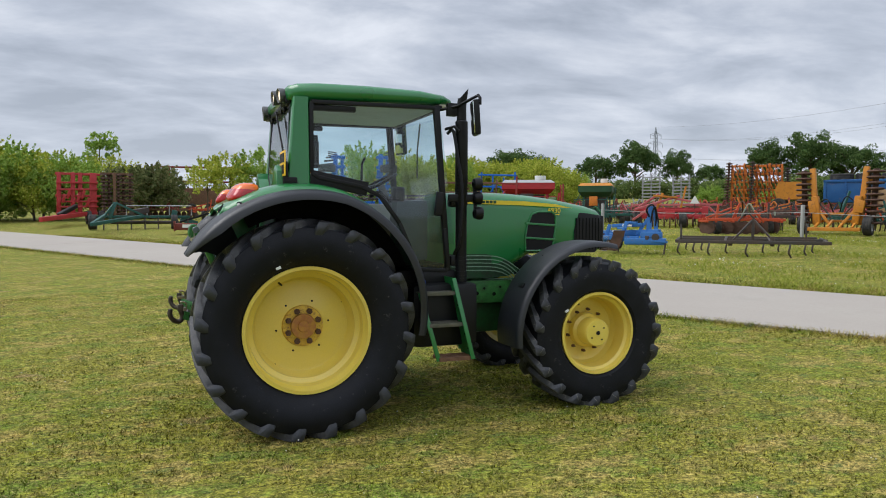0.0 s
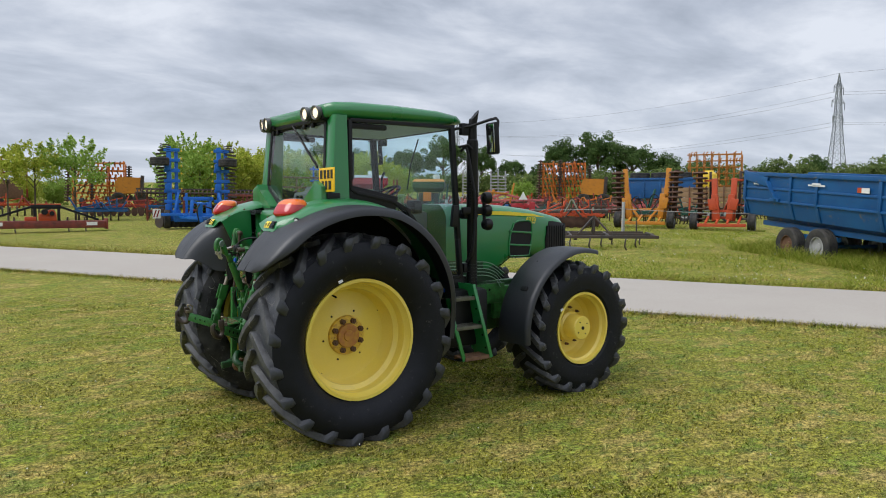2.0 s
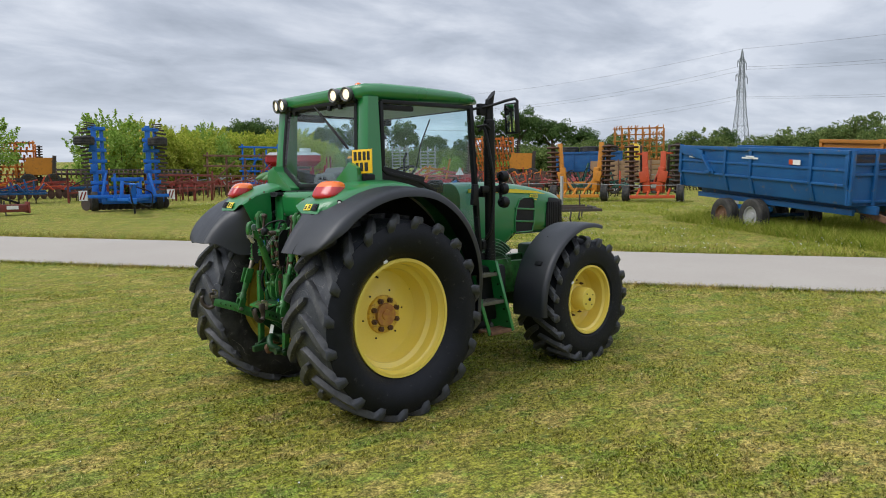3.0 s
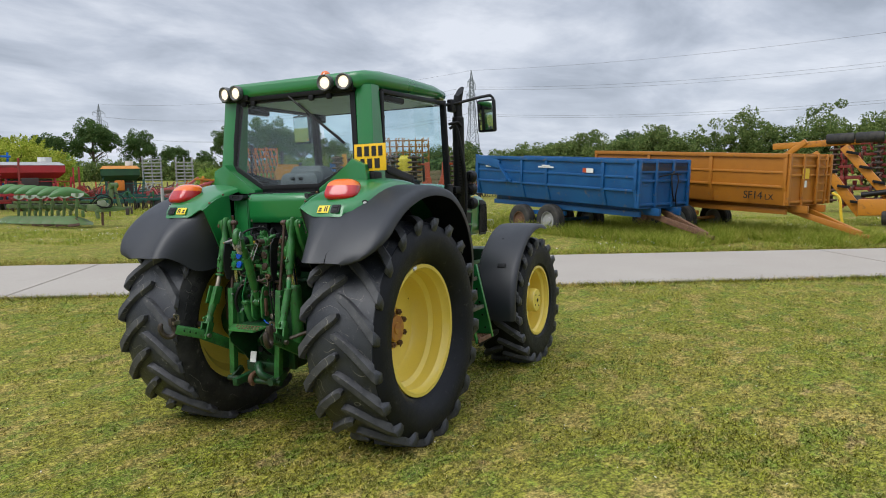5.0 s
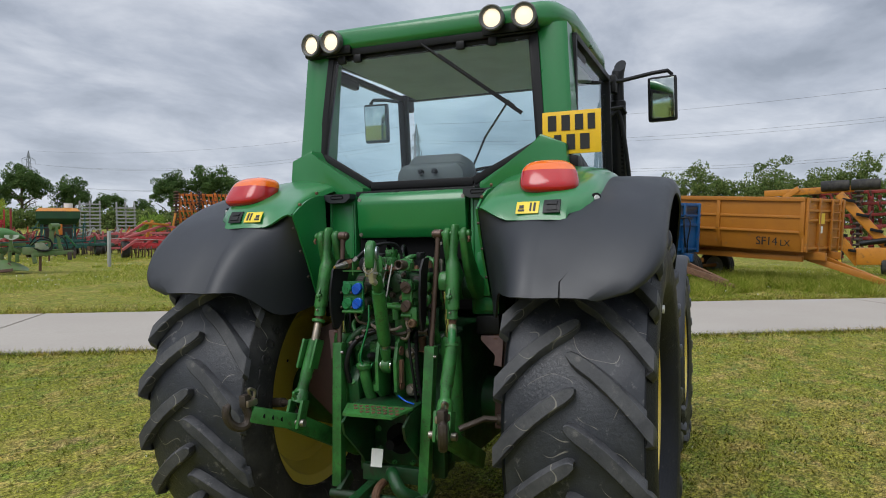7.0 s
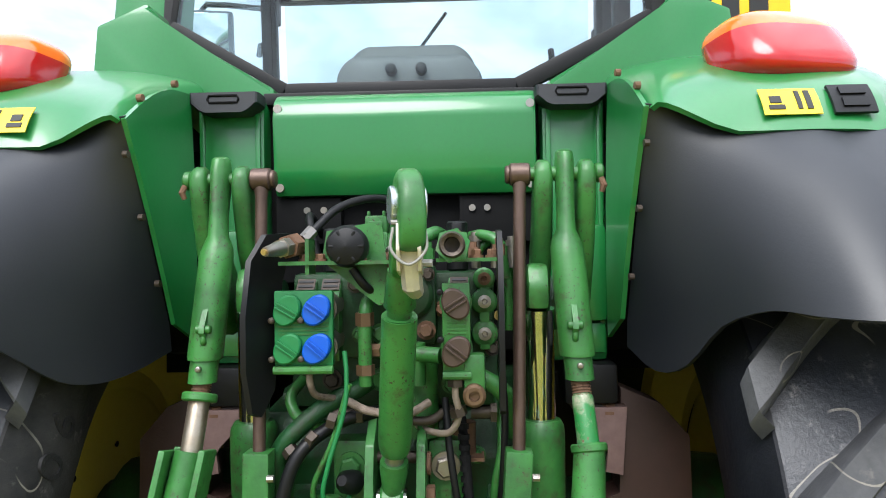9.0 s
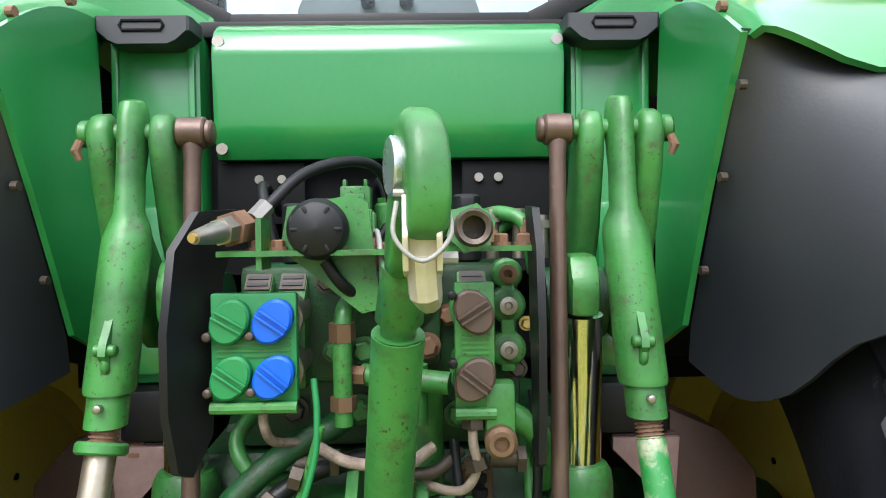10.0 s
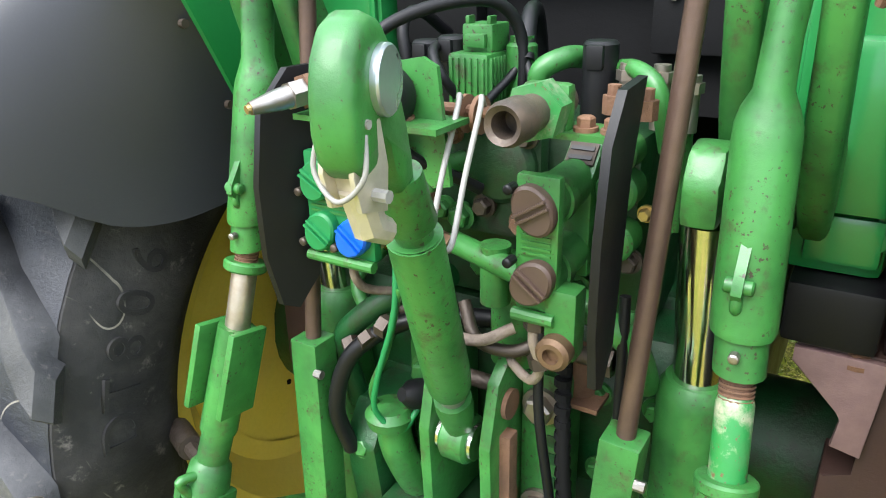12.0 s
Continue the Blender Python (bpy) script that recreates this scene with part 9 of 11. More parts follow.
def mouldboard_plough():
    t = thing("plough", "worn green reversible plough with curved mouldboards, in long grass", "plough", "field implements", facing(14.85, 23.25, -4, 0, (-4.8, -3.2)))
    bits(t, "main_beam", LEAF_GREEN, [("b", (-3.0, 3.5, 0.84), (1.0, -1.95, 0.74), 0.17, 0.17), ("b", (-2.7, 2.9, 1.0), (0.6, -1.7, 0.95), 0.05, 0.10)])
    for k in range(6):
        x, y = -2.45 + 0.52 * k, 2.7 - 0.85 * k
        leg = bits(t, "plough_leg", LEAF_GREEN, [("b", (x - 0.05, y - 0.1, 0.30), (x + 0.03, y - 0.1, 1.30), 0.10, 0.15, (0, 1, 0)), ("b", (x + 0.02, y - 0.14, 1.10), (x + 0.09, y - 0.1, 0.72), 0.06, 0.12, (0, 1, 0)), ("b", (x + 0.08, y - 0.15, 0.80), (x + 0.30, y - 0.05, 0.62), 0.10, 0.12), ("x", (x + 0.14, y - 0.25, 0.34), (x + 0.26, y - 0.12, 0.62), 0.02)])
        for z in (0.35, 0.72, 1.08):
            bits(leg, "bolt", DARK_STEEL, [("c", (x - 0.01, y - 0.19, z), (x - 0.01, y - 0.16, z), 0.026)])
        bits(t, "skimmer", ROLLER_RUST, [("b", (x - 0.06, y - 0.2, 0.30), (x + 0.14, y - 0.3, 0.05), 0.05, 0.16, (0, 1, 0))])
        bm = bmesh.new()
        sheet(bm, [[(x - 0.18 + 0.09 * i, y - 0.22 + 0.05 * j, 1.22 + 0.02 * j - 0.11 * (abs(i - 2.5) / 2.5 < 0.9) * (1 - j / 4) * math.sin(math.pi * i / 5)) for j in range(5)] for i in range(6)], 0.02)
        part("frog", bm, GREY_GREEN, t)
        for top in (True, False):
            bm = bmesh.new()
            rows = []
            for i in range(13):
                f = i / 12
                wide = 0.62 * (math.sin(math.pi * min(1.0, 0.06 + 0.90 * f)) ** 0.7) * (1 - 0.30 * f)
                row = []
                for j in range(7):
                    g = j / 6
                    curl = 0.10 * math.sin(math.pi * g) + 0.30 * f * g * g
                    if top:
                        row.append((x - 0.95 + 1.40 * f, y - 0.05 + 0.22 * f + 0.28 * g - curl, 1.44 - 0.05 * k - 0.16 * (f - 0.4) ** 2 + wide * g * (1 - 0.3 * g)))
                    else:
                        row.append((x - 0.80 + 1.35 * f, y - 0.75 + 0.22 * f + 0.45 * g + curl * 0.5, 0.03 + 0.10 * (1 - f) + 0.62 * wide * g))
                rows.append(row)
            sheet(bm, rows, 0.012)
            part("mouldboard", bm, MOULD_GREEN if top else LEAF_GREEN, t, "worn green curved mouldboard", sharp=60)
        bits(t, "share", ROLLER_RUST, [("b", (x - 0.30, y - 0.8, 0.04), (x + 0.10, y - 0.72, 0.08), 0.03, 0.10, (0, 0.4, 1))])
    y = -2.1
    bits(t, "headstock", LEAF_GREEN, [("b", (1.36, y, 0.62), (1.48, y, 1.60), 0.16, 0.24, (0, 1, 0)), ("b", (1.72, y - 0.1, 0.62), (1.58, y - 0.1, 1.58), 0.10, 0.14, (0, 1, 0)), ("c", (1.40, y - 0.16, 1.56), (1.66, y + 0.02, 1.58), 0.11), ("b", (0.86, y - 0.12, 0.58), (2.12, y - 0.2, 0.66), 0.15, 0.14), ("b", (0.95, y, 0.72), (1.7, y - 0.1, 0.72), 0.12, 0.10), ("b", (0.86, y - 0.1, 0.62), (0.92, y - 0.14, 0.28), 0.14, 0.12, (0, 1, 0)), ("b", (0.55, y + 0.2, 0.72), (1.05, y, 0.70), 0.20, 0.26), ("b", (0.75, y + 0.1, 0.95), (1.35, y, 1.05), 0.10, 0.08), ("b", (1.78, y - 0.15, 0.68), (1.66, y - 0.1, 1.05), 0.07, 0.10, (0, 1, 0))])
    bits(t, "gearbox", GREY_GREEN, [("c", (1.12, y - 0.28, 0.88), (1.12, y, 0.88), 0.13), ("x", (0.92, y - 0.25, 0.80), (1.12, y - 0.02, 0.98), 0.03), ("c", (1.26, y - 0.26, 0.80), (1.26, y, 0.80), 0.09)])
    bits(t, "linkage_pin", DARK_STEEL, [("x", (1.92, y - 0.35, 0.38), (2.06, y - 0.1, 0.66), 0.03), ("x", (2.10, y - 0.32, 0.42), (2.18, y - 0.12, 0.68), 0.02)])
    bits(t, "parking_stand", ROLLER_RUST, [("b", (1.08, y - 0.1, 0.60), (1.06, y - 0.12, 0.0), 0.09, 0.09, (0, 1, 0)), ("c", (1.35, y - 0.2, 0.55), (1.35, y - 0.2, 0.35), 0.03)])
    for h in ([(0.75, y, 0.95), (1.0, y - 0.25, 1.22), (1.38, y - 0.28, 1.12), (1.42, y - 0.28, 0.85), (1.2, y - 0.28, 0.70), (0.9, y - 0.2, 0.80)], [(0.80, y, 0.90), (1.1, y - 0.3, 1.12), (1.45, y - 0.3, 1.0), (1.4, y - 0.3, 0.74), (1.0, y - 0.25, 0.74)], [(1.55, y - 0.15, 1.3), (1.85, y - 0.3, 1.1), (1.95, y - 0.3, 0.72)]):
        bits(t, "hose", BLACK, [("h", h, 0.022)])
    return t


mouldboard_plough()


def hopper_drill(x, y, turn, body, label, cam_at, size=(0.55, 0.66, 0.84)):
    t = thing("seed_drill", label, "seed drill", "seed drills", facing(x, y, turn, 0, cam_at) @ Matrix.Diagonal((*size, 1)))
    bm = bmesh.new()
    add_loft(bm, [[(sx * 1.55, sy * 0.8, 1.95) for sx, sy in ((-1, -1), (1, -1), (1, 1), (-1, 1))], [(sx * 1.9, sy * 1.2, 2.3) for sx, sy in ((-1, -1), (1, -1), (1, 1), (-1, 1))], [(sx * 1.9, sy * 1.2, 2.75) for sx, sy in ((-1, -1), (1, -1), (1, 1), (-1, 1))]])
    part("hopper", bm, body, t, "large seed hopper")
    bm = bmesh.new()
    add_loft(bm, [[(sx * 1.92, sy * 1.22, 2.76) for sx, sy in ((-1, -1), (1, -1), (1, 1), (-1, 1))], [(sx * 1.65, sy * 0.7, 2.98) for sx, sy in ((-1, -1), (1, -1), (1, 1), (-1, 1))]])
    part("hopper_cover", bm, GREY_PAINT if body is BRIGHT_RED else AMBER, t)
    bits(t, "frame", TEAL if body is not BRIGHT_RED else BRIGHT_RED, [("b", (-2.4, -1.3, 0.9), (2.4, -1.3, 0.9), 0.16, 0.16), ("b", (-2.3, -1.5, 0.45), (2.4, -1.5, 0.45), 0.14, 0.14), ("b", (-2.2, -1.4, 0.4), (-1.8, -1.3, 1.5), 0.12, 0.12, (0, 1, 0)), ("b", (2.0, -1.4, 0.4), (2.2, -1.3, 2.0), 0.14, 0.12, (0, 1, 0)), ("b", (-1.2, -1.2, 0.5), (-1.2, -1.0, 1.6), 0.12, 0.12, (0, 1, 0)), ("b", (1.2, -1.2, 0.5), (1.2, -1.0, 1.6), 0.12, 0.12, (0, 1, 0)), ("b", (-1.5, 0.6, 0.5), (-1.5, 0.6, 2.1), 0.14, 0.14, (0, 1, 0)), ("b", (1.5, 0.6, 0.5), (1.5, 0.6, 2.1), 0.14, 0.14, (0, 1, 0)), ("b", (-1.5, -0.9, 0.6), (-1.3, -0.7, 2.1), 0.12, 0.12, (0, 1, 0)), ("b", (1.5, -0.9, 0.6), (1.3, -0.7, 2.1), 0.12, 0.12, (0, 1, 0)), ("b", (-2.2, -1.4, 1.5), (-1.5, -1.0, 2.3), 0.06, 0.06), ("b", (-2.3, -1.45, 1.72), (2.3, -1.45, 1.72), 0.05, 0.05), ("b", (-2.3, -1.45, 0.9), (-2.3, -1.45, 1.72), 0.05, 0.05, (0, 1, 0)), ("b", (2.3, -1.45, 0.9), (2.3, -1.45, 2.6), 0.08, 0.08, (0, 1, 0))])
    bits(t, "seed_box", DARK_STEEL, [("x", (-1.2, -0.6, 0.9), (1.2, 0.5, 1.9), 0.05)])
    bm = bmesh.new()
    add_beam(bm, (0, 0, 0.5), (0.05, -0.2, 0.02), 0.06, 0.05)
    repeat(t, "coulter", piece("coulter", bm, DARK_STEEL), [Matrix.Translation((-2.2 + 0.3 * k, -1.5, 0)) for k in range(16)])
    bits(t, "metering_box", ORANGE if body is not BRIGHT_RED else DARK_STEEL, [("x", (-0.6, -1.5, 1.25), (0.35, -1.15, 1.95), 0.06)])
    bits(t, "fan", WHITE, [("c", (0.9, -0.2, 3.0), (0.9, -0.2, 3.3), 0.4)])
    for s in (-1, 1):
        small_wheel(t, (s * 1.5, 0.3, 0.55), 0.55, 0.4, "x", RED)
    return t


hopper_drill(24.4, 32.2, 0, DEEP_GREEN, "green seed drill with a yellow hopper cover", (-4.8, -3.2))
hopper_drill(22.2, 37.4, 8, BRIGHT_RED, "bright red seed drill with a large pale-topped hopper", (-4.8, -3.2), (0.95, 0.8, 0.93))


def tine_rack(x, y, turn, mt, label, w, h, cols, cam_at=(-2.5, -6.3), light=False):
    """A folded spring-tine harrow standing up: rails with clamps, posts and rows of coiled tines."""
    t = thing("spring_harrow", label, "harrow", "folded harrows", facing(x, y, turn, 0, cam_at))
    rnd = random.Random(int(w * 100 + cols))
    thick = 0.075 if light else 0.13
    rows = 9 if light else 6
    zs = [0.6 + (h - 0.75) * k / (rows - 1) for k in range(rows)]
    for k, z in enumerate(zs):
        for d in ((0.0, 0.55) if not light else (0.0, 0.8)):
            bits(t, "rail", mt, [("b", (-w / 2 + 0.1 * rnd.random(), d, z + 0.06 * d), (w / 2 - 0.25 * rnd.random(), d + 0.1, z + 0.10 * rnd.random()), thick, thick)])
    fr = []
    for k in range(max(3, cols // 2)):
        xx = -w / 2 + 0.15 + (w - 0.3) * k / (max(3, cols // 2) - 1)
        fr += [("b", (xx, 0.12, 0.3), (xx, 0.12, h + 0.1 * (k % 2)), thick, thick * 1.2, (0, 1, 0)), ("b", (xx + 0.12, 0.6, 0.3), (xx + 0.12, 0.6, h - 0.15), thick, thick, (0, 1, 0))]
    for f in fr:
        bits(t, "post", mt, [f])
    bm = bmesh.new()
    add_box(bm, (0, -0.10, 0), (0.17, 0.20, 0.20), bevel=0.02)
    add_beam(bm, (0.0, -0.16, -0.05), (0.06, -0.20, -0.34), 0.09, 0.07)
    if not light:
        repeat(t, "tine_clamp", piece("tine_clamp", bm, mt), [Matrix.Translation((-w / 2 + 0.2 + (w - 0.4) * (k + 0.5 * (j % 2)) / cols, 0, z)) for j, z in enumerate(zs) for k in range(cols)] + [Matrix.Translation((-w / 2 + 0.3 + (w - 0.5) * (k + 0.5 * (j % 2)) / cols, 0.55, z + 0.30)) for j, z in enumerate(zs[:-1]) for k in range(cols)])
    bm = bmesh.new()
    add_tube(bm, curve_points([(0, 0, 0), (0.05, -0.35, 0.05), (-0.04, -0.50, -0.08), (0.02, -0.38, -0.30)], 2), 0.04, 5)
    repeat(t, "spring_tine", piece("spring_tine", bm, ROLLER_RUST if not light else mt), [Matrix.Translation((-w / 2 + 0.3 + (w - 0.5) * (k + 0.5 * (j % 2)) / cols, -0.05, z + 0.12)) for j, z in enumerate(zs) for k in range(cols) if rnd.random() < (0.8 if not light else 0.4)])
    if not light:
        ring_stack(t, w / 2 + 0.28, 0, 0.5, h - 0.3, 0.26, int(h / 0.26), 0, DARK_STEEL)
        ring_stack(t, -w / 2 - 0.28, 0, 0.5, h + 0.2, 0.26, int(h / 0.26), 0.2, ROLLER_RUST)
        ring_stack(t, -w * 0.12, -0.35, 0.5, h + 0.25, 0.20, int(h / 0.26), 0.1, DARK_STEEL)
    bits(t, "drawbar", mt, [("b", (0, -0.2, 0.5), (-0.3, -3.2, 0.35), 0.2, 0.2)])
    for s in (-1, 1):
        small_wheel(t, (s * w * 0.3, -0.3, 0.42), 0.42, 0.34, "x", mt)
    return t


tine_rack(46.2, 40.9, 10, ORANGE, "orange folded spring-tine harrow, rust at the tines", 4.3, 4.2, 11)
tine_rack(45.4, 24.6, 4, OCHRE, "ochre folded spring-tine harrow standing tall", 4.0, 4.6, 16, light=True)
tine_rack(9.9, 62.0, -6, ORANGE, "orange folded sprayer frame behind shrubs", 4.4, 4.0, 9)


def tank_machine(x, y, turn, mt, label):
    t = thing("tank_machine", label, "farm tanker", "tank machines", facing(x, y, turn))
    bm = bmesh.new()
    add_loft(bm, [[(px, s * 0.9, pz) for px, pz in ((-1.0, 1.2), (0.8, 1.2), (1.2, 1.8), (1.1, 2.6), (-0.9, 2.65), (-1.2, 1.9))] for s in (-1, 1)])
    part("tank", bm, mt, t)
    bits(t, "chassis", DARK_STEEL, [("b", (-2, 0, 0.8), (2.2, 0, 0.8), 0.9, 0.3), ("b", (1.0, -0.92, 1.3), (1.1, -0.92, 2.8), 0.3, 0.04, (0, 1, 0))] + [("b", (0.85, -0.96, 1.4 + 0.3 * k), (1.25, -0.96, 1.4 + 0.3 * k), 0.04, 0.04) for k in range(5)])
    for s in (-1, 1):
        small_wheel(t, (s * 0.9, -0.8, 0.65), 0.65, 0.45, "y", DARK_STEEL)
    return t


tank_machine(46.6, 37.6, 0, AMBER, "amber spreader hopper parked behind harrows")
tank_machine(12.3, 61.5, 0, AMBER, "amber sprayer tank with a ladder")


SHARED = {}


def rnd_arm(seed, k):
    return random.Random(seed * 31 + k).random()


def low_harrow(x, y, turn, mt, second, label, w, rails, discs, seed, cam_at=(-2.5, -6.3)):
    """One of many low parked implements: a frame with tines or discs and a headstock."""
    rnd = random.Random(seed)
    t = thing("parked_implement", label if len(label.split()) > 3 else label + " parked on grass", "farm implement", "parked implements", facing(x, y, turn, 0, cam_at))
    fr = []
    for k in range(rails):
        z = 0.55 + 0.25 * rnd.random()
        fr.append(("b", (-w / 2, 0.7 * k, z), (w / 2, 0.7 * k + 0.2 * rnd.random(), z), 0.12, 0.12))
    for k in range(4):
        xx = -w / 2 + w * (k + 0.2 * rnd.random()) / 3.2
        fr.append(("b", (xx, -0.1, 0.6), (xx + 0.1, 0.7 * (rails - 1) + 0.2, 0.6), 0.10, 0.10))
    bits(t, "frame", mt, fr)
    hs = 0.95 + 0.45 * rnd.random()
    bits(t, "headstock", second, [("b", (-0.45, -0.2, 0.55), (-0.05, -0.1, hs), 0.055, 0.055), ("b", (0.45, -0.2, 0.55), (0.05, -0.1, hs), 0.07, 0.07), ("b", (0, -0.1, hs), (0.1, 1.2, 0.6), 0.08, 0.08)])
    bits(t, "parking_stand", second, [("b", (w * 0.3, 0.2, 0.5), (w * 0.3, 0.2, 0.9 + 0.6 * rnd.random()), 0.08, 0.08, (0, 1, 0))])
    if seed > 8:
        up = []
        for k in range(5):
            xx, hh = -w / 2 + w * (k + rnd_arm(seed, k)) / 5, 0.9 + 0.6 * rnd_arm(seed, k + 9)
            up.append(("b", (xx, 0.5 * (k % 3), 0.55), (xx + 1.0 * rnd_arm(seed, k + 17) - 0.5, 0.5 * (k % 3), hh), 0.09, 0.08, (0, 1, 0)))
            if k:
                up.append(("b", (xx, 0.4, hh * 0.85), (xx - w / 3, 0.4, 0.75), 0.075, 0.075))
        for u in up:
            bits(t, "folding_arm", second if seed % 2 else mt, [u])
    n = int(w / 0.42)
    nm = "disc" if discs else "tine"
    if nm not in SHARED:
        bm = bmesh.new()
        if discs:
            add_cyl(bm, (0, 0, 0.30), (0.05, 0.04, 0.30), 0.30, 14, 0.26)
        else:
            add_tube(bm, curve_points([(0, 0, 0.6), (0, -0.2, 0.45), (0, -0.15, 0.15), (0, 0, 0.0)], 3), 0.03, 6)
        SHARED[nm] = piece(nm, bm, ROLLER_RUST if discs else DARK_STEEL)
    repeat(t, nm, SHARED[nm], [Matrix.Translation((-w / 2 + 0.2 + 0.42 * k, 0.3 + 0.7 * r, 0)) for r in range(2) for k in range(n)])
    if rnd.random() > 0.4:
        for s in (-1, 1):
            small_wheel(t, (s * w * 0.33, 0.4, 0.34), 0.34, 0.26, "x", second)
    return t


YARD = [
    (28.9, 24.4, 5, ROLLER_RUST, RUST, "rust-brown cultivator with rusty arms", 4.4, 3, False), (27.2, 25.6, -8, TEAL, TEAL, "teal disc cultivator", 3.2, 4, False),
    (25.9, 20.8, 6, DARK_STEEL, GREY_GREEN, "rusty harrow with a weathered grey headstock", 4.0, 3, False), (31.5, 25.5, 4, ROLLER_RUST, RED, "rusty tined harrow", 5.0, 4, False),
    (34.5, 29.5, 0, RED, RED, "red tined cultivator", 5.0, 3, False), (30.0, 33.0, 3, DARK_STEEL, AMBER, "dark steel harrow", 4.6, 3, True),
    (38.0, 31.0, 3, TEAL, ORANGE, "teal harrow with orange parts", 4.6, 2, False), (27.5, 37.0, 6, RED, DARK_STEEL, "red cultivator frame", 4.8, 3, False),
    (8.2, 43.6, 0, RED, ORANGE_RED, "red row cultivator", 5.6, 3, True), (14.5, 42.5, 4, RED, RED, "red plough with rusty discs", 6.0, 3, True),
    (19.4, 43.0, 2, RED, GREY_PAINT, "red harrow with a pale board", 5.4, 3, False), (5.6, 38.8, -4, BLUE, BLUE, "small blue harrow on grass", 2.8, 2, False),
    (9.6, 39.0, 6, BLUE, DARK_STEEL, "small blue cultivator on grass", 2.8, 2, False), (17.2, 38.5, -6, RED, RED, "long red rake with curved tines", 5.4, 3, False),
    (21.6, 34.4, 2, RED, PINK_RED, "red tined harrow by the seed drills", 4.4, 2, False), (22.8, 29.8, 0, TEAL, MID_GREEN, "green harrow in long grass", 4.6, 2, False),
    (-1.2, 52.5, 0, RUST, RED, "rusty implement behind shrubs", 5.0, 2, True), (2.6, 47.5, 4, ORANGE_RED, RED, "rusty orange harrow behind shrubs", 4.4, 2, False),
    (25.3, 30.6, -14, PINK_RED, PINK_RED, "faded red implement frame", 4.8, 2, False), (39.5, 27.0, 0, RUST, BLUE, "rusty harrow by a blue trailer", 4.4, 2, True),
    (31.2, 20.9, 3, RED, RED, "dark red upright board implement", 3.0, 2, False), (13.3, 52.0, 2, RED, AMBER, "red drill in the back row", 5.5, 3, True),
]
rnd_yard = random.Random(19)
TONES = [(RED, "red"), (PINK_RED, "faded red"), (ROLLER_RUST, "rusty"), (DARK_STEEL, "dark steel"), (TEAL, "teal"), (ORANGE_RED, "orange-red"), (RUST, "rust-brown"), (GREY_PAINT, "grey")]
spots_taken = [(x, y) for x, y, *_ in YARD] + [(26.9, 17.0), (28.7, 13.4), (46.2, 40.9), (45.4, 24.6), (24.6, 25.2), (35.2, 18.6), (41.6, 22.6), (40.6, 48.0), (41.9, 45.4), (24.4, 32.2), (10.6, 36.2), (17.2, 36.0), (20.9, 39.6), (13.2, 34.4), (21.3, 38.5), (18.6, 42.0), (27.0, 28.6), (18.9, 31.0), (38.6, 25.2), (44.6, 35.2), (16.2, 10.7), (12.4, 11.0)]
for _ in range(900):
    x, y = rnd_yard.uniform(23, 47), rnd_yard.uniform(17, 50)
    if len(YARD) < 58 and 30 < math.hypot(x + 2.5, y + 6.3) < 62 and x * 0.85 + y * 0.527 > 30 and all(math.hypot(x - a, y - b) > 3.0 for a, b in spots_taken):
        (m1, n1), (m2, n2) = rnd_yard.sample(TONES, 2)
        spots_taken.append((x, y))
        YARD.append((x, y, rnd_yard.uniform(-25, 25), m1, m2, n1 + rnd_yard.choice((" cultivator frame", " tined harrow", " disc harrow")) + " with " + n2 + " headstock", rnd_yard.uniform(3.4, 5.2), 3, rnd_yard.random() < 0.5))
for i, (x, y, tn, m1, m2, lb, w, rl, dc) in enumerate(YARD):
    low_harrow(x, y, tn, m1, m2, lb, w, rl, dc, i + 3)


def truss_rail():
    t = thing("truss_frame", "faded pink-red lattice frame lying on the grass", "implement frame", "field implements", facing(27.0, 28.6, -6, 0, (-4.8, -3.2)))
    pr = [("b", (-2.0, 0, 0.35), (3.2, 0, 0.35), 0.12, 0.12), ("b", (-2.0, 0, 1.15), (3.2, 0, 1.15), 0.12, 0.12)]
    for k in range(6):
        pr.append(("b", (-2.0 + 0.87 * k, 0, 0.35 + 0.8 * (k % 2)), (-2.0 + 0.87 * (k + 1), 0, 1.15 - 0.8 * (k % 2)), 0.10, 0.09))
    bits(t, "lattice", PINK_RED, pr)
    small_wheel(t, (-2.3, -0.1, 0.42), 0.42, 0.5, "x")
    return t


truss_rail()


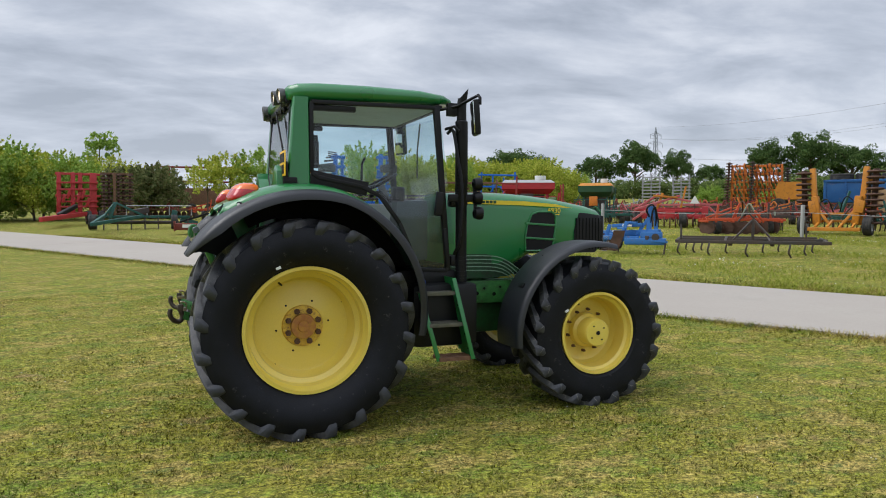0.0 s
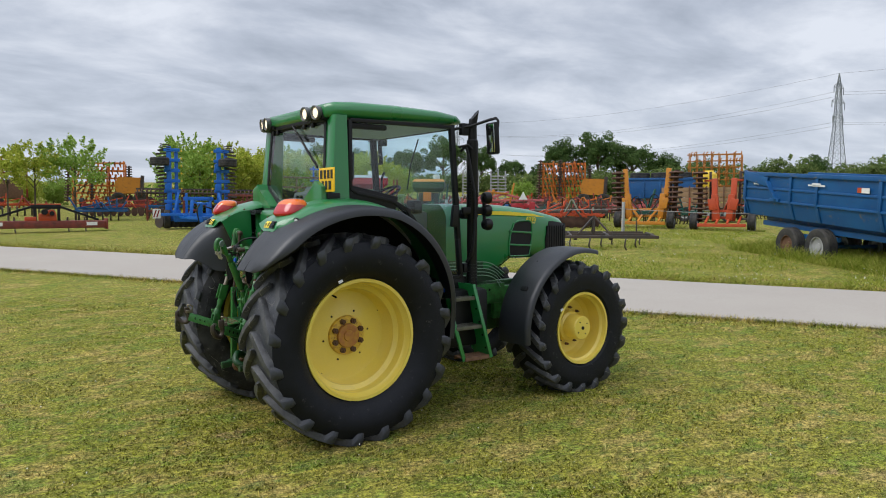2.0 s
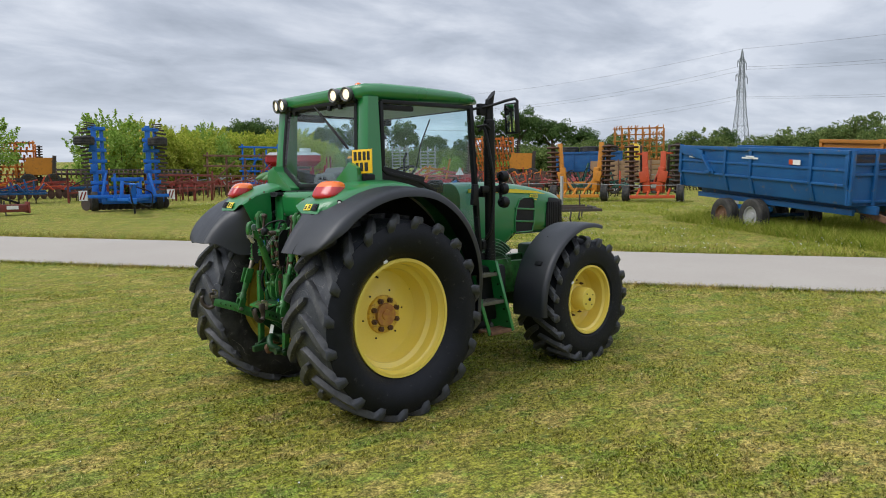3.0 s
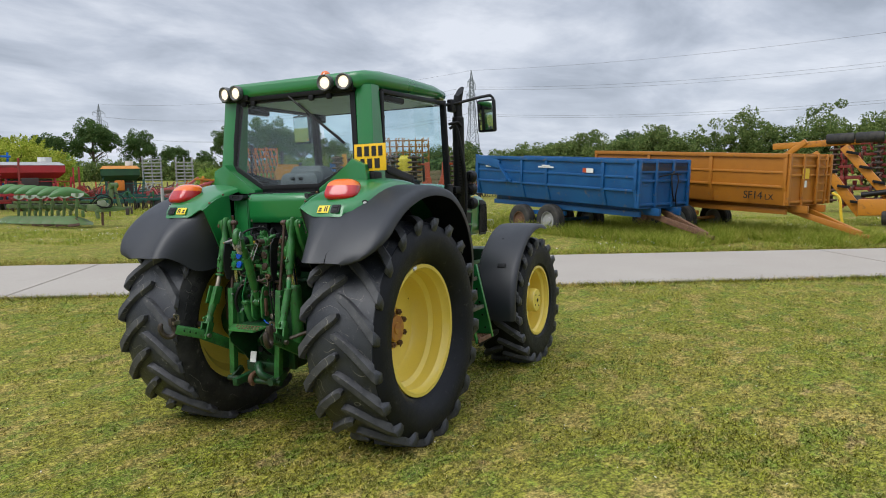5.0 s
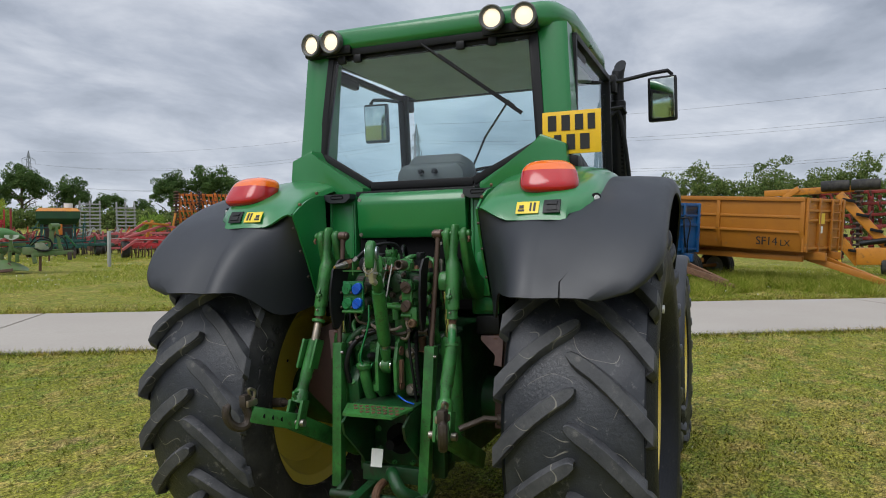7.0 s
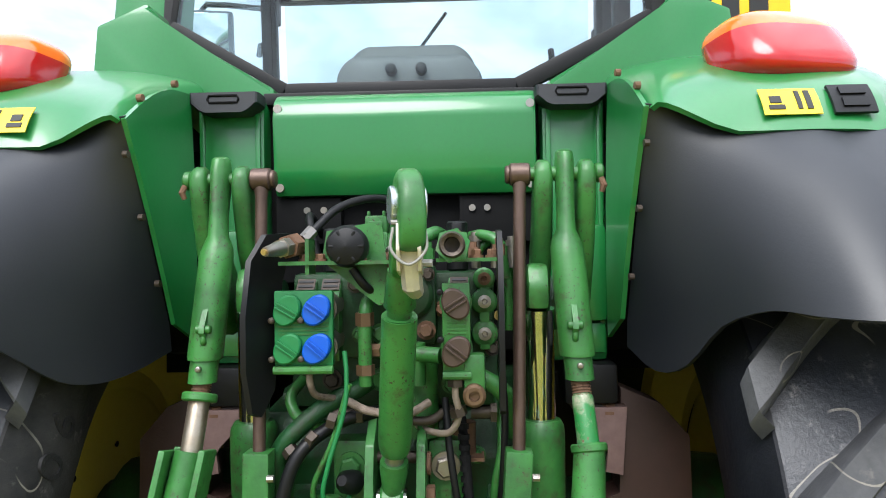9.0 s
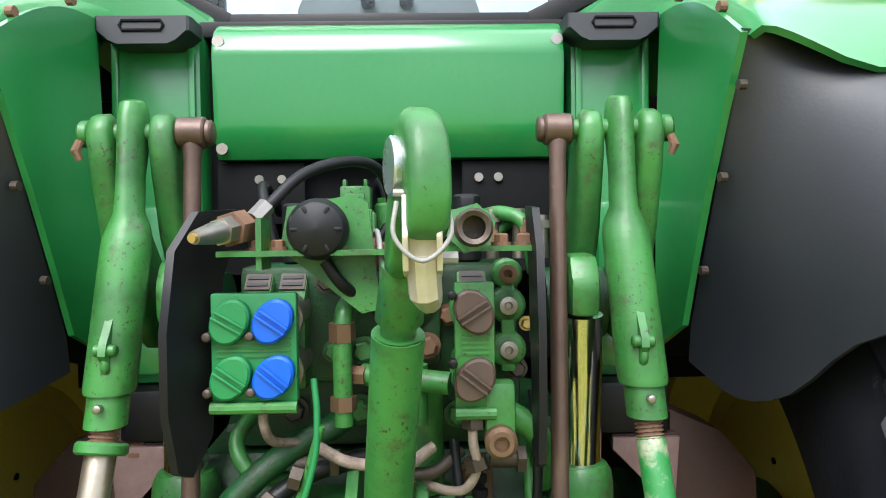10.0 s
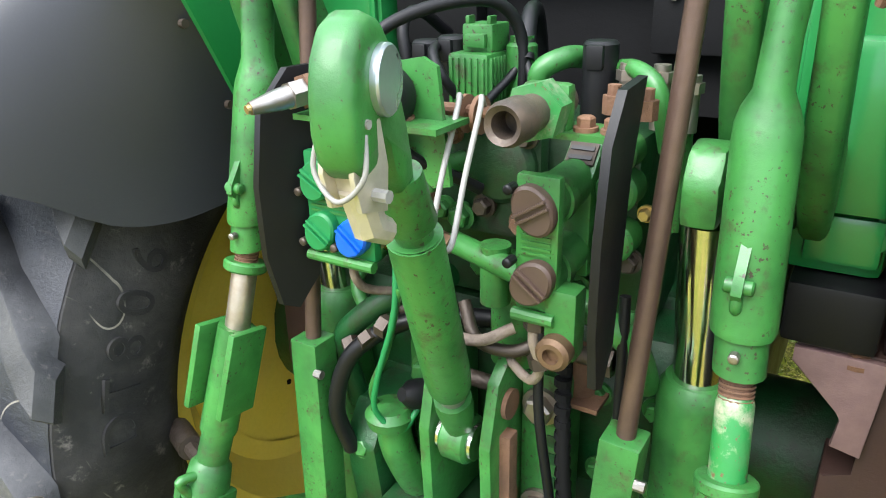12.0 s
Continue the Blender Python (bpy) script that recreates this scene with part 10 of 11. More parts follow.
def red_trailed_harrow():
    t = thing("trailed_harrow", "bright red trailed harrow with pink side beams and a warning triangle", "harrow", "field implements", facing(24.6, 25.2, 3))
    for z, y, d in ((0.95, -0.4, 0.16), (0.60, -0.4, 0.20), (1.05, 0.7, 0.14), (0.7, 1.4, 0.14)):
        bits(t, "rail", BRIGHT_RED, [("b", (-1.9, y, z), (1.9, y, z - 0.04), d, d)])
    for x0, x1 in ((-1.8, -0.9), (-1.0, -0.2), (0.1, 0.9), (1.0, 1.7)):
        bits(t, "brace", BRIGHT_RED, [("b", (x0, -0.5, 0.55), (x1, -0.3, 1.05), 0.12, 0.10)])
    for p, q in (((-1.9, -0.6, 0.95), (0.5, 0.5, 1.75)), ((-1.7, 0.4, 1.1), (-0.6, 0.7, 1.85)), ((-0.4, 0.4, 1.75), (1.9, 0.2, 1.25)), ((-1.95, -0.8, 0.4), (-1.2, -0.6, 0.95))):
        bits(t, "folding_arm", PINK_RED, [("b", p, q, 0.12, 0.12)])
    bits(t, "mast", AMBER, [("b", (0.55, 0.9, 0.9), (0.85, 1.0, 2.3), 0.10, 0.10, (0, 1, 0)), ("b", (-0.7, 0.2, 1.0), (-0.4, 0.3, 1.9), 0.14, 0.12, (0, 1, 0)), ("b", (-0.9, 0.1, 1.75), (0.4, 0.3, 1.65), 0.10, 0.10)])
    for p in ((1.62, -0.55, 0.5), (1.95, -0.3, 1.15)), ((-0.25, -0.55, 0.5), (0.25, -0.35, 0.9)):
        bits(t, "side_plate", BRIGHT_RED, [("x", *p, 0.03)])
    tri_bm = bmesh.new()
    add_prism(tri_bm, [(1.0, 1.30), (1.5, 1.30), (1.25, 1.75)], -0.64, -0.62)
    part("warning_triangle", tri_bm, WHITE, t, "white and red reflective triangle")
    bits(t, "triangle_stay", DARK_STEEL, [("b", (1.25, -0.6, 1.0), (1.25, -0.6, 1.5), 0.05, 0.04, (0, 1, 0))])
    bm = bmesh.new()
    add_tube(bm, curve_points([(0, 0, 0.6), (0, -0.2, 0.45), (0, -0.15, 0.15), (0, 0, 0.0)], 3), 0.035, 6)
    repeat(t, "tine", piece("tine", bm, ROLLER_RUST), [Matrix.Translation((-1.8 + 0.3 * k, -0.4 + 0.9 * r, 0)) for r in range(2) for k in range(13)])
    small_wheel(t, (-1.75, -0.3, 0.42), 0.42, 0.40, "x", AMBER)
    small_wheel(t, (0.65, -0.7, 0.42), 0.42, 0.40, "x", AMBER)
    return t


red_trailed_harrow()


def bar_rack(x, y, turn, w, h, label):
    """Upright folded section with many pale crossbars."""
    t = thing("folded_section", label, "harrow", "folded sections", facing(x, y, turn))
    bits(t, "post", GREY_PAINT, [("b", (sx * w / 2, 0, 0.0), (sx * w / 2, 0.1, h), 0.12, 0.12, (0, 1, 0)) for sx in (-1, 0, 1)])
    bm = bmesh.new()
    add_beam(bm, (-w / 2 - 0.1, -0.05, 0), (w / 2 + 0.1, -0.05, 0), 0.13, 0.11)
    repeat(t, "crossbar", piece("crossbar", bm, GREY_PAINT), [Matrix.Translation((0, 0, 0.8 + 0.3 * k)) for k in range(int((h - 0.8) / 0.3))])
    return t


bar_rack(40.6, 48.0, 0, 1.5, 3.5, "pale grey folded harrow section with crossbars")
bar_rack(41.9, 45.4, 8, 1.4, 3.4, "pale grey folded harrow section with crossbars")


def flat_trailer():
    t = thing("flat_trailer", "weathered wooden flat trailer with a rusty frame", "trailer", "stored trailers", facing(35.2, 18.6, 0))
    for k in range(4):
        bits(t, "side_board", WOOD, [("x", (-1.9, -1.1, 0.85 + 0.30 * k), (1.9, -1.04, 1.12 + 0.30 * k), 0.01)])
    bits(t, "deck", RUST, [("x", (-2.0, -1.0, 0.70), (2.0, 1.0, 0.84), 0.02)])
    for k in range(5):
        bits(t, "stake", RUST, [("b", (-1.9 + 0.95 * k, -1.14, 0.7), (-1.9 + 0.95 * k, -1.14, 2.1), 0.08, 0.06, (0, 1, 0))])
    bits(t, "drawbar", GREY_PAINT, [("b", (-1.9, -1.0, 0.45), (1.6, -1.0, 0.45), 0.14, 0.18)])
    for x in (-1.2, 1.2):
        small_wheel(t, (x, -0.95, 0.42), 0.42, 0.3, "y", GREY_PAINT)
    return t


flat_trailer()


def bottle_tank():
    t = thing("chemical_tank", "yellow rounded plastic tank on a dark steel stand", "tank", "field implements", facing(41.6, 22.6, 0))
    bm = bmesh.new()
    add_lathe(bm, [(0.0, 1.9), (0.40, 1.9), (0.52, 2.0), (0.54, 2.6), (0.50, 2.9), (0.36, 3.05), (0.30, 3.12), (0.30, 3.20), (0.0, 3.22)], 28, "z")
    part("tank", bm, YELLOW_TANK, t)
    bits(t, "stand", DARK_STEEL, [("b", (sx * 0.45, sy * 0.45, 0), (sx * 0.40, sy * 0.40, 1.9), 0.10, 0.10, (0, 1, 0)) for sx in (-1, 1) for sy in (-1, 1)] + [("x", (-0.5, -0.5, 1.82), (0.5, 0.5, 1.9), 0.01)])
    return t


bottle_tank()


def disc_gang():
    t = thing("disc_gang", "long row of rusty ring discs on a raised dark frame", "field roller", "field implements", facing(10.6, 36.2, 0))
    bits(t, "shaft", DARK_STEEL, [("c", (-3.6, 0, 1.62), (3.6, 0, 1.56), 0.07), ("b", (-3.6, 0.3, 1.85), (3.6, 0.3, 1.80), 0.10, 0.10)])
    for x in (-3.0, -1.0, 1.0, 3.0):
        bits(t, "stand", BRICK_RED, [("b", (x, 0.2, 0.0), (x, 0.2, 1.8), 0.12, 0.12, (0, 1, 0)), ("b", (x, 0.2, 0.55), (x + 0.9, 0.3, 0.62), 0.10, 0.12)])
    bm = bmesh.new()
    add_lathe(bm, [(0.06, -0.02), (0.20, -0.03), (0.23, 0.0), (0.20, 0.03), (0.06, 0.02)], 16, "x", closed=True)
    repeat(t, "ring_disc", piece("ring_disc", bm, ROLLER_RUST), [Matrix.Translation((-3.5 + 0.24 * k, 0, 1.62 - 0.002 * k)) for k in range(30)])
    return t


disc_gang()


def portal_frame(x, y, mt, label, w, h, rails):
    """An upright folded frame of posts, rails and braces."""
    t = thing("tine_harrow", label, "harrow", "upright harrows", facing(x, y, 0, 0, (-4.8, -4.4)))
    for k in range(4):
        xx = -w / 2 + w * k / 3
        bits(t, "post", mt, [("b", (xx, 0.2 * (k % 2), 0.0), (xx + 0.05, 0.2 * (k % 2), h - 0.2 * (k % 3)), 0.12, 0.12, (0, 1, 0))])
    for k in range(rails):
        z = 0.7 + (h - 0.9) * k / (rails - 1)
        bits(t, "rail", mt, [("b", (-w / 2 - 0.2, -0.08, z), (w / 2 + 0.2 * (k % 2), -0.05, z - 0.06), 0.13, 0.12)])
    bits(t, "brace", mt, [("b", (-w / 2, -0.1, 0.7), (0, -0.1, h * 0.8), 0.09, 0.09), ("b", (w / 2, -0.1, 0.7), (0.2, -0.1, h * 0.7), 0.09, 0.09)])
    bm = bmesh.new()
    add_tube(bm, curve_points([(0, 0, 0.9), (0, -0.3, 0.7), (0, -0.35, 0.3), (0, -0.1, 0.0)], 3), 0.026, 6)
    repeat(t, "tine", piece("tine", bm, BRICK_RED), [Matrix.Translation((-w / 2 + 0.42 * k, -0.3, 0)) for k in range(int(w / 0.42) + 1)])
    return t


portal_frame(17.2, 36.0, RUST, "rusty brown folded frame with curved tines", 3.4, 2.8, 4)
portal_frame(20.9, 39.6, BLUE_BRIGHT, "bright blue folded frame behind the seed drill", 2.4, 3.4, 4)
portal_frame(13.2, 34.4, BRICK_RED, "dull red folded frame with curved tines", 3.0, 1.7, 3)


def wire_fence():
    t = thing("wire_fence", "grey weathered wooden posts with one strand of wire", "fence", "", None)
    ends = [Vector((22.3 - 0.527 * d, 14.3 + 0.85 * d, 0)) for d in (-7.5, 0.0, 8.5)]
    tops = []
    for p in ends:
        z = ground_z(p.x, p.y)
        bits(t, "post", GREY_PAINT, [("b", (p.x, p.y, z - 0.1), (p.x + 0.02, p.y, z + 1.45), 0.11, 0.11, (0, 1, 0))])
        tops.append(Vector((p.x, p.y, z + 1.15)))
    for p, q in zip(tops, tops[1:]):
        mid_p = (p + q) / 2 - Vector((0, 0, 0.12))
        bits(t, "strand", GREY_PAINT, [("h", [tuple(p), tuple(mid_p), tuple(q)], 0.012)])
    return t


wire_fence()


def red_posts():
    t = thing("marker_frame", "red upright marker arms of a parked drill", "implement frame", "field implements", facing(21.6, 34.6, 0, 0, (-4.8, -3.2)))
    for arm in (("b", (-1.6, 0, 0.0), (-1.5, 0, 3.0), 0.11, 0.11, (0, 1, 0)), ("b", (1.5, 0.5, 0.0), (1.5, 0.5, 2.5), 0.11, 0.11, (0, 1, 0)), ("b", (-1.5, 0, 2.5), (-3.6, 0.3, 2.6), 0.1, 0.1)):
        bits(t, "arm", RED, [arm])
    bits(t, "cross_bar", RED, [("b", (-3.6, 0.2, 0.6), (2.4, 0.5, 0.6), 0.14, 0.14), ("b", (-1.5, 0, 1.6), (-0.6, 0, 0.6), 0.12, 0.12), ("b", (1.5, 0.5, 1.4), (2.4, 0.5, 0.6), 0.12, 0.12)])
    return t


red_posts()


def back_trailer():
    t = thing("stored_trailer", "blue trailer stacked with black tyres in the back row", "trailer", "stored trailers", facing(38.1, 25.9, -3))
    bits(t, "body", BLUE, [("x", (-0.8, -1.2, 1.2), (3.8, 1.2, 2.6), 0.03)])
    bits(t, "rib", BLUE, [("b", (-0.7 + 1.1 * k, -1.22, 1.2), (-0.7 + 1.1 * k, -1.22, 2.6), 0.12, 0.06, (0, 1, 0)) for k in range(5)] + [("b", (-0.8, -1.22, 2.5), (3.8, -1.22, 2.5), 0.06, 0.14)])
    for k in range(3):
        small_wheel(t, (0.1 + 1.4 * k, 0, 2.80), 0.68, 0.4, "z")
    for s in (-0.6, 0.6):
        small_wheel(t, (1.2 + s, -1.0, 0.5), 0.5, 0.34, "y")
    bits(t, "plank_load", WOOD, [("x", (1.6, -1.9, 1.0), (4.2, -1.4, 1.9), 0.03)])
    return t


back_trailer()


def far_rack():
    t = thing("red_gantry", "red steel gantry on a trailer behind shrubs", "trailer", "stored trailers", facing(0.9, 62.0, 0))
    bits(t, "gantry", RED, [("b", (-3.5, 0, 4.3), (3.5, 0, 4.3), 0.16, 0.16), ("b", (-3.5, 0, 3.0), (3.5, 0, 3.0), 0.16, 0.16)] + [("b", (-3.5 + 1.75 * k, 0, 1.0), (-3.5 + 1.75 * k, 0, 4.3), 0.14, 0.14, (0, 1, 0)) for k in range(5)] + [("x", (-2.7, -0.2, 3.1), (-2.0, 0.1, 4.2))])
    bits(t, "load", RUST, [("x", (-3.6, -0.6, 0.9), (3.2, 0.6, 2.4), 0.1)])
    for s in (-1.6, -0.2, 1.4):
        small_wheel(t, (s, -0.7, 0.5), 0.5, 0.3, "y", RED)
    return t


far_rack()


def yellow_folder():
    t = thing("yellow_roller", "bright yellow folded roller with black tyre rows and hoses", "field roller", "folded rollers", facing(25.8, -5.6, 0, 0, (-4.2, -2.0)))
    arm = [("b", (-1.3, -0.5, 2.7), (0.3, -0.4, 0.4), 0.34, 0.42, (0, 1, 0)), ("b", (-0.3, -0.2, 2.9), (1.4, -0.3, 0.7), 0.32, 0.40, (0, 1, 0)), ("x", (0.2, -0.8, 0.35), (2.6, 0.0, 0.95), 0.06), ("b", (-2.8, 0.3, 3.05), (0.2, 0.2, 3.1), 0.26, 0.24), ("b", (-2.6, 0.3, 2.5), (-1.6, 0.2, 3.2), 0.25, 0.2), ("b", (1.6, -0.5, 0.9), (3.2, -0.3, 1.9), 0.35, 0.4)]
    bits(t, "folding_arm", AMBER, arm)
    for c in [("b", (-1.3 + 0.42 * k, -0.75, 2.62 - 0.58 * k), (-0.9 + 0.42 * k, -0.65, 2.55 - 0.58 * k), 0.08, 0.10) for k in range(4)] + [("b", (-0.2 + 0.42 * k, -0.55, 2.7 - 0.55 * k), (0.2 + 0.42 * k, -0.5, 2.6 - 0.55 * k), 0.08, 0.10) for k in range(4)] + [("c", (0.3, -0.7, 1.1), (1.9, -0.6, 1.3), 0.10)]:
        bits(t, "clamp", BLACK, [c])
    for x in (-0.6, 0.75):
        small_wheel(t, (x * 0.7, -0.3, 3.2), 0.20, 0.92, "x")
    bits(t, "hose", YELLOW_TANK, [("h", [(-0.6, -0.9, 1.2), (-0.35, -1.0, 1.0), (-0.3, -1.0, 0.4), (-0.25, -1.0, 0.1)], 0.05)])
    small_wheel(t, (1.2, -0.6, 0.3), 0.3, 0.5, "x")
    return t


yellow_folder()
tine_rack(33.5, -7.5, 0, RED, "red folded harrow with dark rollers", 4.2, 3.4, 5, (-4.2, -2.0))
low_harrow(29.8, -9.2, 0, PINK_RED, RED, "red implement frame beside a yellow roller", 4.0, 3, False, 71, (-4.2, -2.0))

# ---- plants ----


def leaf_material(name, a, b, c, patch=0.0):
    m = bpy.data.materials.new(name)
    m.use_nodes = True
    nt = m.node_tree
    nt.nodes.clear()
    geo, ramp, df, tr, mx, out = [nt.nodes.new("ShaderNode" + k) for k in ("NewGeometry", "ValToRGB", "BsdfDiffuse", "BsdfTranslucent", "MixShader", "OutputMaterial")]
    els = ramp.color_ramp.elements
    els[0].color, els[1].color = (*a, 1), (*c, 1)
    els.new(0.5).color = (*b, 1)
    if patch:
        n1 = nt.nodes.new("ShaderNodeTexNoise")
        n1.inputs["Scale"].default_value, n1.inputs["Detail"].default_value, n1.inputs["Roughness"].default_value = 2.4, 7.0, 0.8
        nt.links.new(geo.outputs["Position"], n1.inputs["Vector"])
        mr, mul = nt.nodes.new("ShaderNodeMapRange"), nt.nodes.new("ShaderNodeMath")
        for i, v in enumerate((0.44, 0.58, 0.0, patch)):
            mr.inputs[i + 1].default_value = v
        nt.links.new(n1.outputs[0], mr.inputs[0])
        mul.operation = "MULTIPLY_ADD"
        mul.inputs[1].default_value = 1 - patch
        nt.links.new(geo.outputs["Random Per Island"], mul.inputs[0])
        nt.links.new(mr.outputs[0], mul.inputs[2])
        nt.links.new(mul.outputs[0], ramp.inputs[0])
    else:
        nt.links.new(geo.outputs["Random Per Island"], ramp.inputs[0])
    nt.links.new(ramp.outputs[0], df.inputs[0])
    nt.links.new(ramp.outputs[0], tr.inputs[0])
    mx.inputs[0].default_value = 0.42
    nt.links.new(df.outputs[0], mx.inputs[1])
    nt.links.new(tr.outputs[0], mx.inputs[2])
    nt.links.new(mx.outputs[0], out.inputs[0])
    return m


LEAF_OAK = leaf_material("oak_leaves", (0.055, 0.10, 0.034), (0.095, 0.16, 0.05), (0.15, 0.21, 0.075))
LEAF_WOOD = leaf_material("wood_leaves", (0.085, 0.13, 0.04), (0.15, 0.21, 0.065), (0.25, 0.29, 0.10))
LEAF_YELLOW = leaf_material("spring_leaves", (0.24, 0.32, 0.04), (0.42, 0.48, 0.07), (0.60, 0.58, 0.12))
LEAF_FRESH = leaf_material("fresh_leaves", (0.17, 0.29, 0.05), (0.29, 0.42, 0.08), (0.42, 0.53, 0.14))
LEAF_DULL = leaf_material("dull_hedge_leaves", (0.10, 0.13, 0.05), (0.17, 0.20, 0.075), (0.25, 0.24, 0.11))
BARK = paint("bark", (0.10, 0.075, 0.05), 0.9, blotch=6, amount=0.6, grain=30, bump=0.5)
BLADE = blade_material()
TALL_BLADE = leaf_material("long_grass", (0.12, 0.19, 0.02), (0.29, 0.33, 0.045), (0.55, 0.50, 0.15), 0.5)


def quads_mesh(name, centres, size, rng, mat, flat=0.0):
    """Many small four-sided leaves, each turned its own way."""
    n = len(centres)
    u = rng.normal(size=(n, 3))
    u /= np.linalg.norm(u, axis=1)[:, None]
    w = rng.normal(size=(n, 3))
    w[:, 2] *= 1 - flat
    w -= (w * u).sum(1)[:, None] * u
    w /= np.linalg.norm(w, axis=1)[:, None]
    s = size * rng.uniform(0.6, 1.3, n)[:, None]
    v = np.empty((n, 4, 3))
    v[:, 0], v[:, 1], v[:, 2], v[:, 3] = centres - u * s, centres + w * s * 0.5, centres + u * s, centres - w * s * 0.5
    me = bpy.data.meshes.new(name)
    me.vertices.add(n * 4)
    me.vertices.foreach_set("co", v.reshape(-1))
    me.loops.add(n * 4)
    me.loops.foreach_set("vertex_index", np.arange(n * 4, dtype=np.int32))
    me.polygons.add(n)
    me.polygons.foreach_set("loop_start", np.arange(0, n * 4, 4, dtype=np.int32))
    me.polygons.foreach_set("loop_total", np.full(n, 4, dtype=np.int32))
    me.update(calc_edges=True)
    me.materials.append(mat)
    return me


def crown_points(rng, centre, radii, clumps, per, spread, lower=-0.6):
    out = []
    for _ in range(clumps):
        d = rng.normal(size=3)
        d /= np.linalg.norm(d)
        if d[2] < lower:
            d[2] *= -0.5
        c = np.array(centre) + d * np.array(radii) * rng.uniform(0.45, 1.0)
        r = spread * rng.uniform(0.6, 1.35)
        p = rng.normal(size=(per, 3))
        p /= np.linalg.norm(p, axis=1)[:, None]
        p *= (rng.uniform(0.35, 1.0, per) ** 0.5)[:, None] * r
        p[:, 2] *= 0.75
        out.append(c + p)
    return np.concatenate(out)


def shoot_points(rng, centre, radii, count, per, length, thick):
    """Leafy shoots that stand out of the crown all round and upwards."""
    out = []
    for _ in range(count):
        d = rng.normal(size=3)
        d[2] = abs(d[2]) + 0.15
        d /= np.linalg.norm(d)
        c = np.array(centre) + d * np.array(radii) * 0.9
        u = d * (1, 1, 0.5) + (0, 0, 0.6)
        u /= np.linalg.norm(u)
        f = rng.uniform(0, 1, per)[:, None]
        out.append(c + u * f * length * rng.uniform(0.5, 1.2) + rng.normal(size=(per, 3)) * thick * (1.2 - f))
    return np.concatenate(out)


def tree(name, label, height, radii, low, clumps, per, spread, leaf, mat, seed, girth, stems=1, shoots=0):
    rng = np.random.default_rng(seed)
    t = thing(name, label, "tree" if name != "shrub" else "shrub", name + " row")
    cz = low + radii[2]
    bm = bmesh.new()
    for s in range(stems):
        bx, by = (0, 0) if stems == 1 else rng.uniform(-0.4, 0.4, 2) * radii[0]
        add_tube(bm, [(bx, by, -0.2), (bx, by, low * 0.6), (bx * 1.2, by * 1.1, cz), (bx * 1.5, by * 1.3, cz + radii[2] * 0.7)], [girth, girth * 0.8, girth * 0.5, girth * 0.12], 8)
        for k in range(6):
            a = 2 * math.pi * k / 6 + rng.uniform(0, 1)
            z0 = low * 0.8 + rng.uniform(0, 1) * radii[2] * 0.9
            e = (bx + math.cos(a) * radii[0] * rng.uniform(0.5, 0.9), by + math.sin(a) * radii[1] * rng.uniform(0.5, 0.9), z0 + radii[2] * rng.uniform(0.3, 0.9))
            add_tube(bm, [(bx, by, z0), ((bx + e[0]) / 2, (by + e[1]) / 2, (z0 + e[2]) / 2 + 0.1 * radii[2]), e], [girth * 0.4, girth * 0.25, girth * 0.06], 6)
    part("trunk", bm, BARK, t)
    pts = crown_points(rng, (0, 0, cz), radii, clumps, per, spread, -1.1 if low < 1 else -0.6)
    if shoots:
        pts = np.concatenate([pts, shoot_points(rng, (0, 0, cz), radii, shoots, 36, radii[2] * 0.42, leaf * 0.9)])
    ob = new("crown", quads_mesh("crown", pts, leaf, rng, mat))
    ob.parent = t
    return t


def stand(kinds, spots):
    """Put copies of the kinds at (x, y, height, turn) spots; the first of each kind stands at its own first spot."""
    used = set()
    for i, (x, y, h, k) in enumerate(spots):
        src, h0 = kinds[k]
        m = Matrix.Translation((x, y, ground_z(x, y) - 0.05)) @ Matrix.Rotation(i * 1.7, 4, "Z")
        if k in used:
            o = copy_thing(src, m)
        else:
            o = src
            o.matrix_basis = m
            used.add(k)
        o.scale = (h / h0 * (0.92 + 0.05 * (i % 4)),) * 2 + (h / h0,)


OAKS = [(tree("oak_tree", "dark green broad-crowned oak on the field edge", 12, (4.9, 4.9, 4.5), 2.5, 105, 120, 1.0, 0.20, LEAF_OAK, 11, 0.36), 12.0),
        (tree("oak_tree", "dark green broad-crowned oak on the field edge", 12, (5.6, 5.2, 4.5), 2.4, 105, 120, 1.0, 0.20, LEAF_OAK, 23, 0.38), 12.0),
        (tree("oak_tree", "dark green broad-crowned oak on the field edge", 12, (4.4, 4.5, 4.6), 2.3, 98, 120, 1.0, 0.20, LEAF_OAK, 37, 0.35), 12.0)]
stand(OAKS, [(73.8, 145.7, 10.5, 0), (68, 149, 8.5, 2), (102.9, 153.3, 12.5, 1), (110.9, 147.4, 15.0, 0), (119.0, 141.0, 13.0, 2), (125.0, 136.0, 9.5, 1), (130.0, 131.0, 7.5, 2), (96.0, 155.0, 7.0, 2),
             (111.7, 104.7, 12.4, 0), (117.0, 98.9, 14.3, 2), (122.0, 93.7, 12.0, 1), (127.0, 89.0, 9.0, 0), (48.2, 92.0, 9.6, 1), (54.5, 95.0, 8.0, 0), (96, 28, 6.6, 1), (86.0, 150.0, 6.5, 0), (134, 84, 8, 2), (104, 46, 7.0, 2), (97, 18, 7.4, 0)])
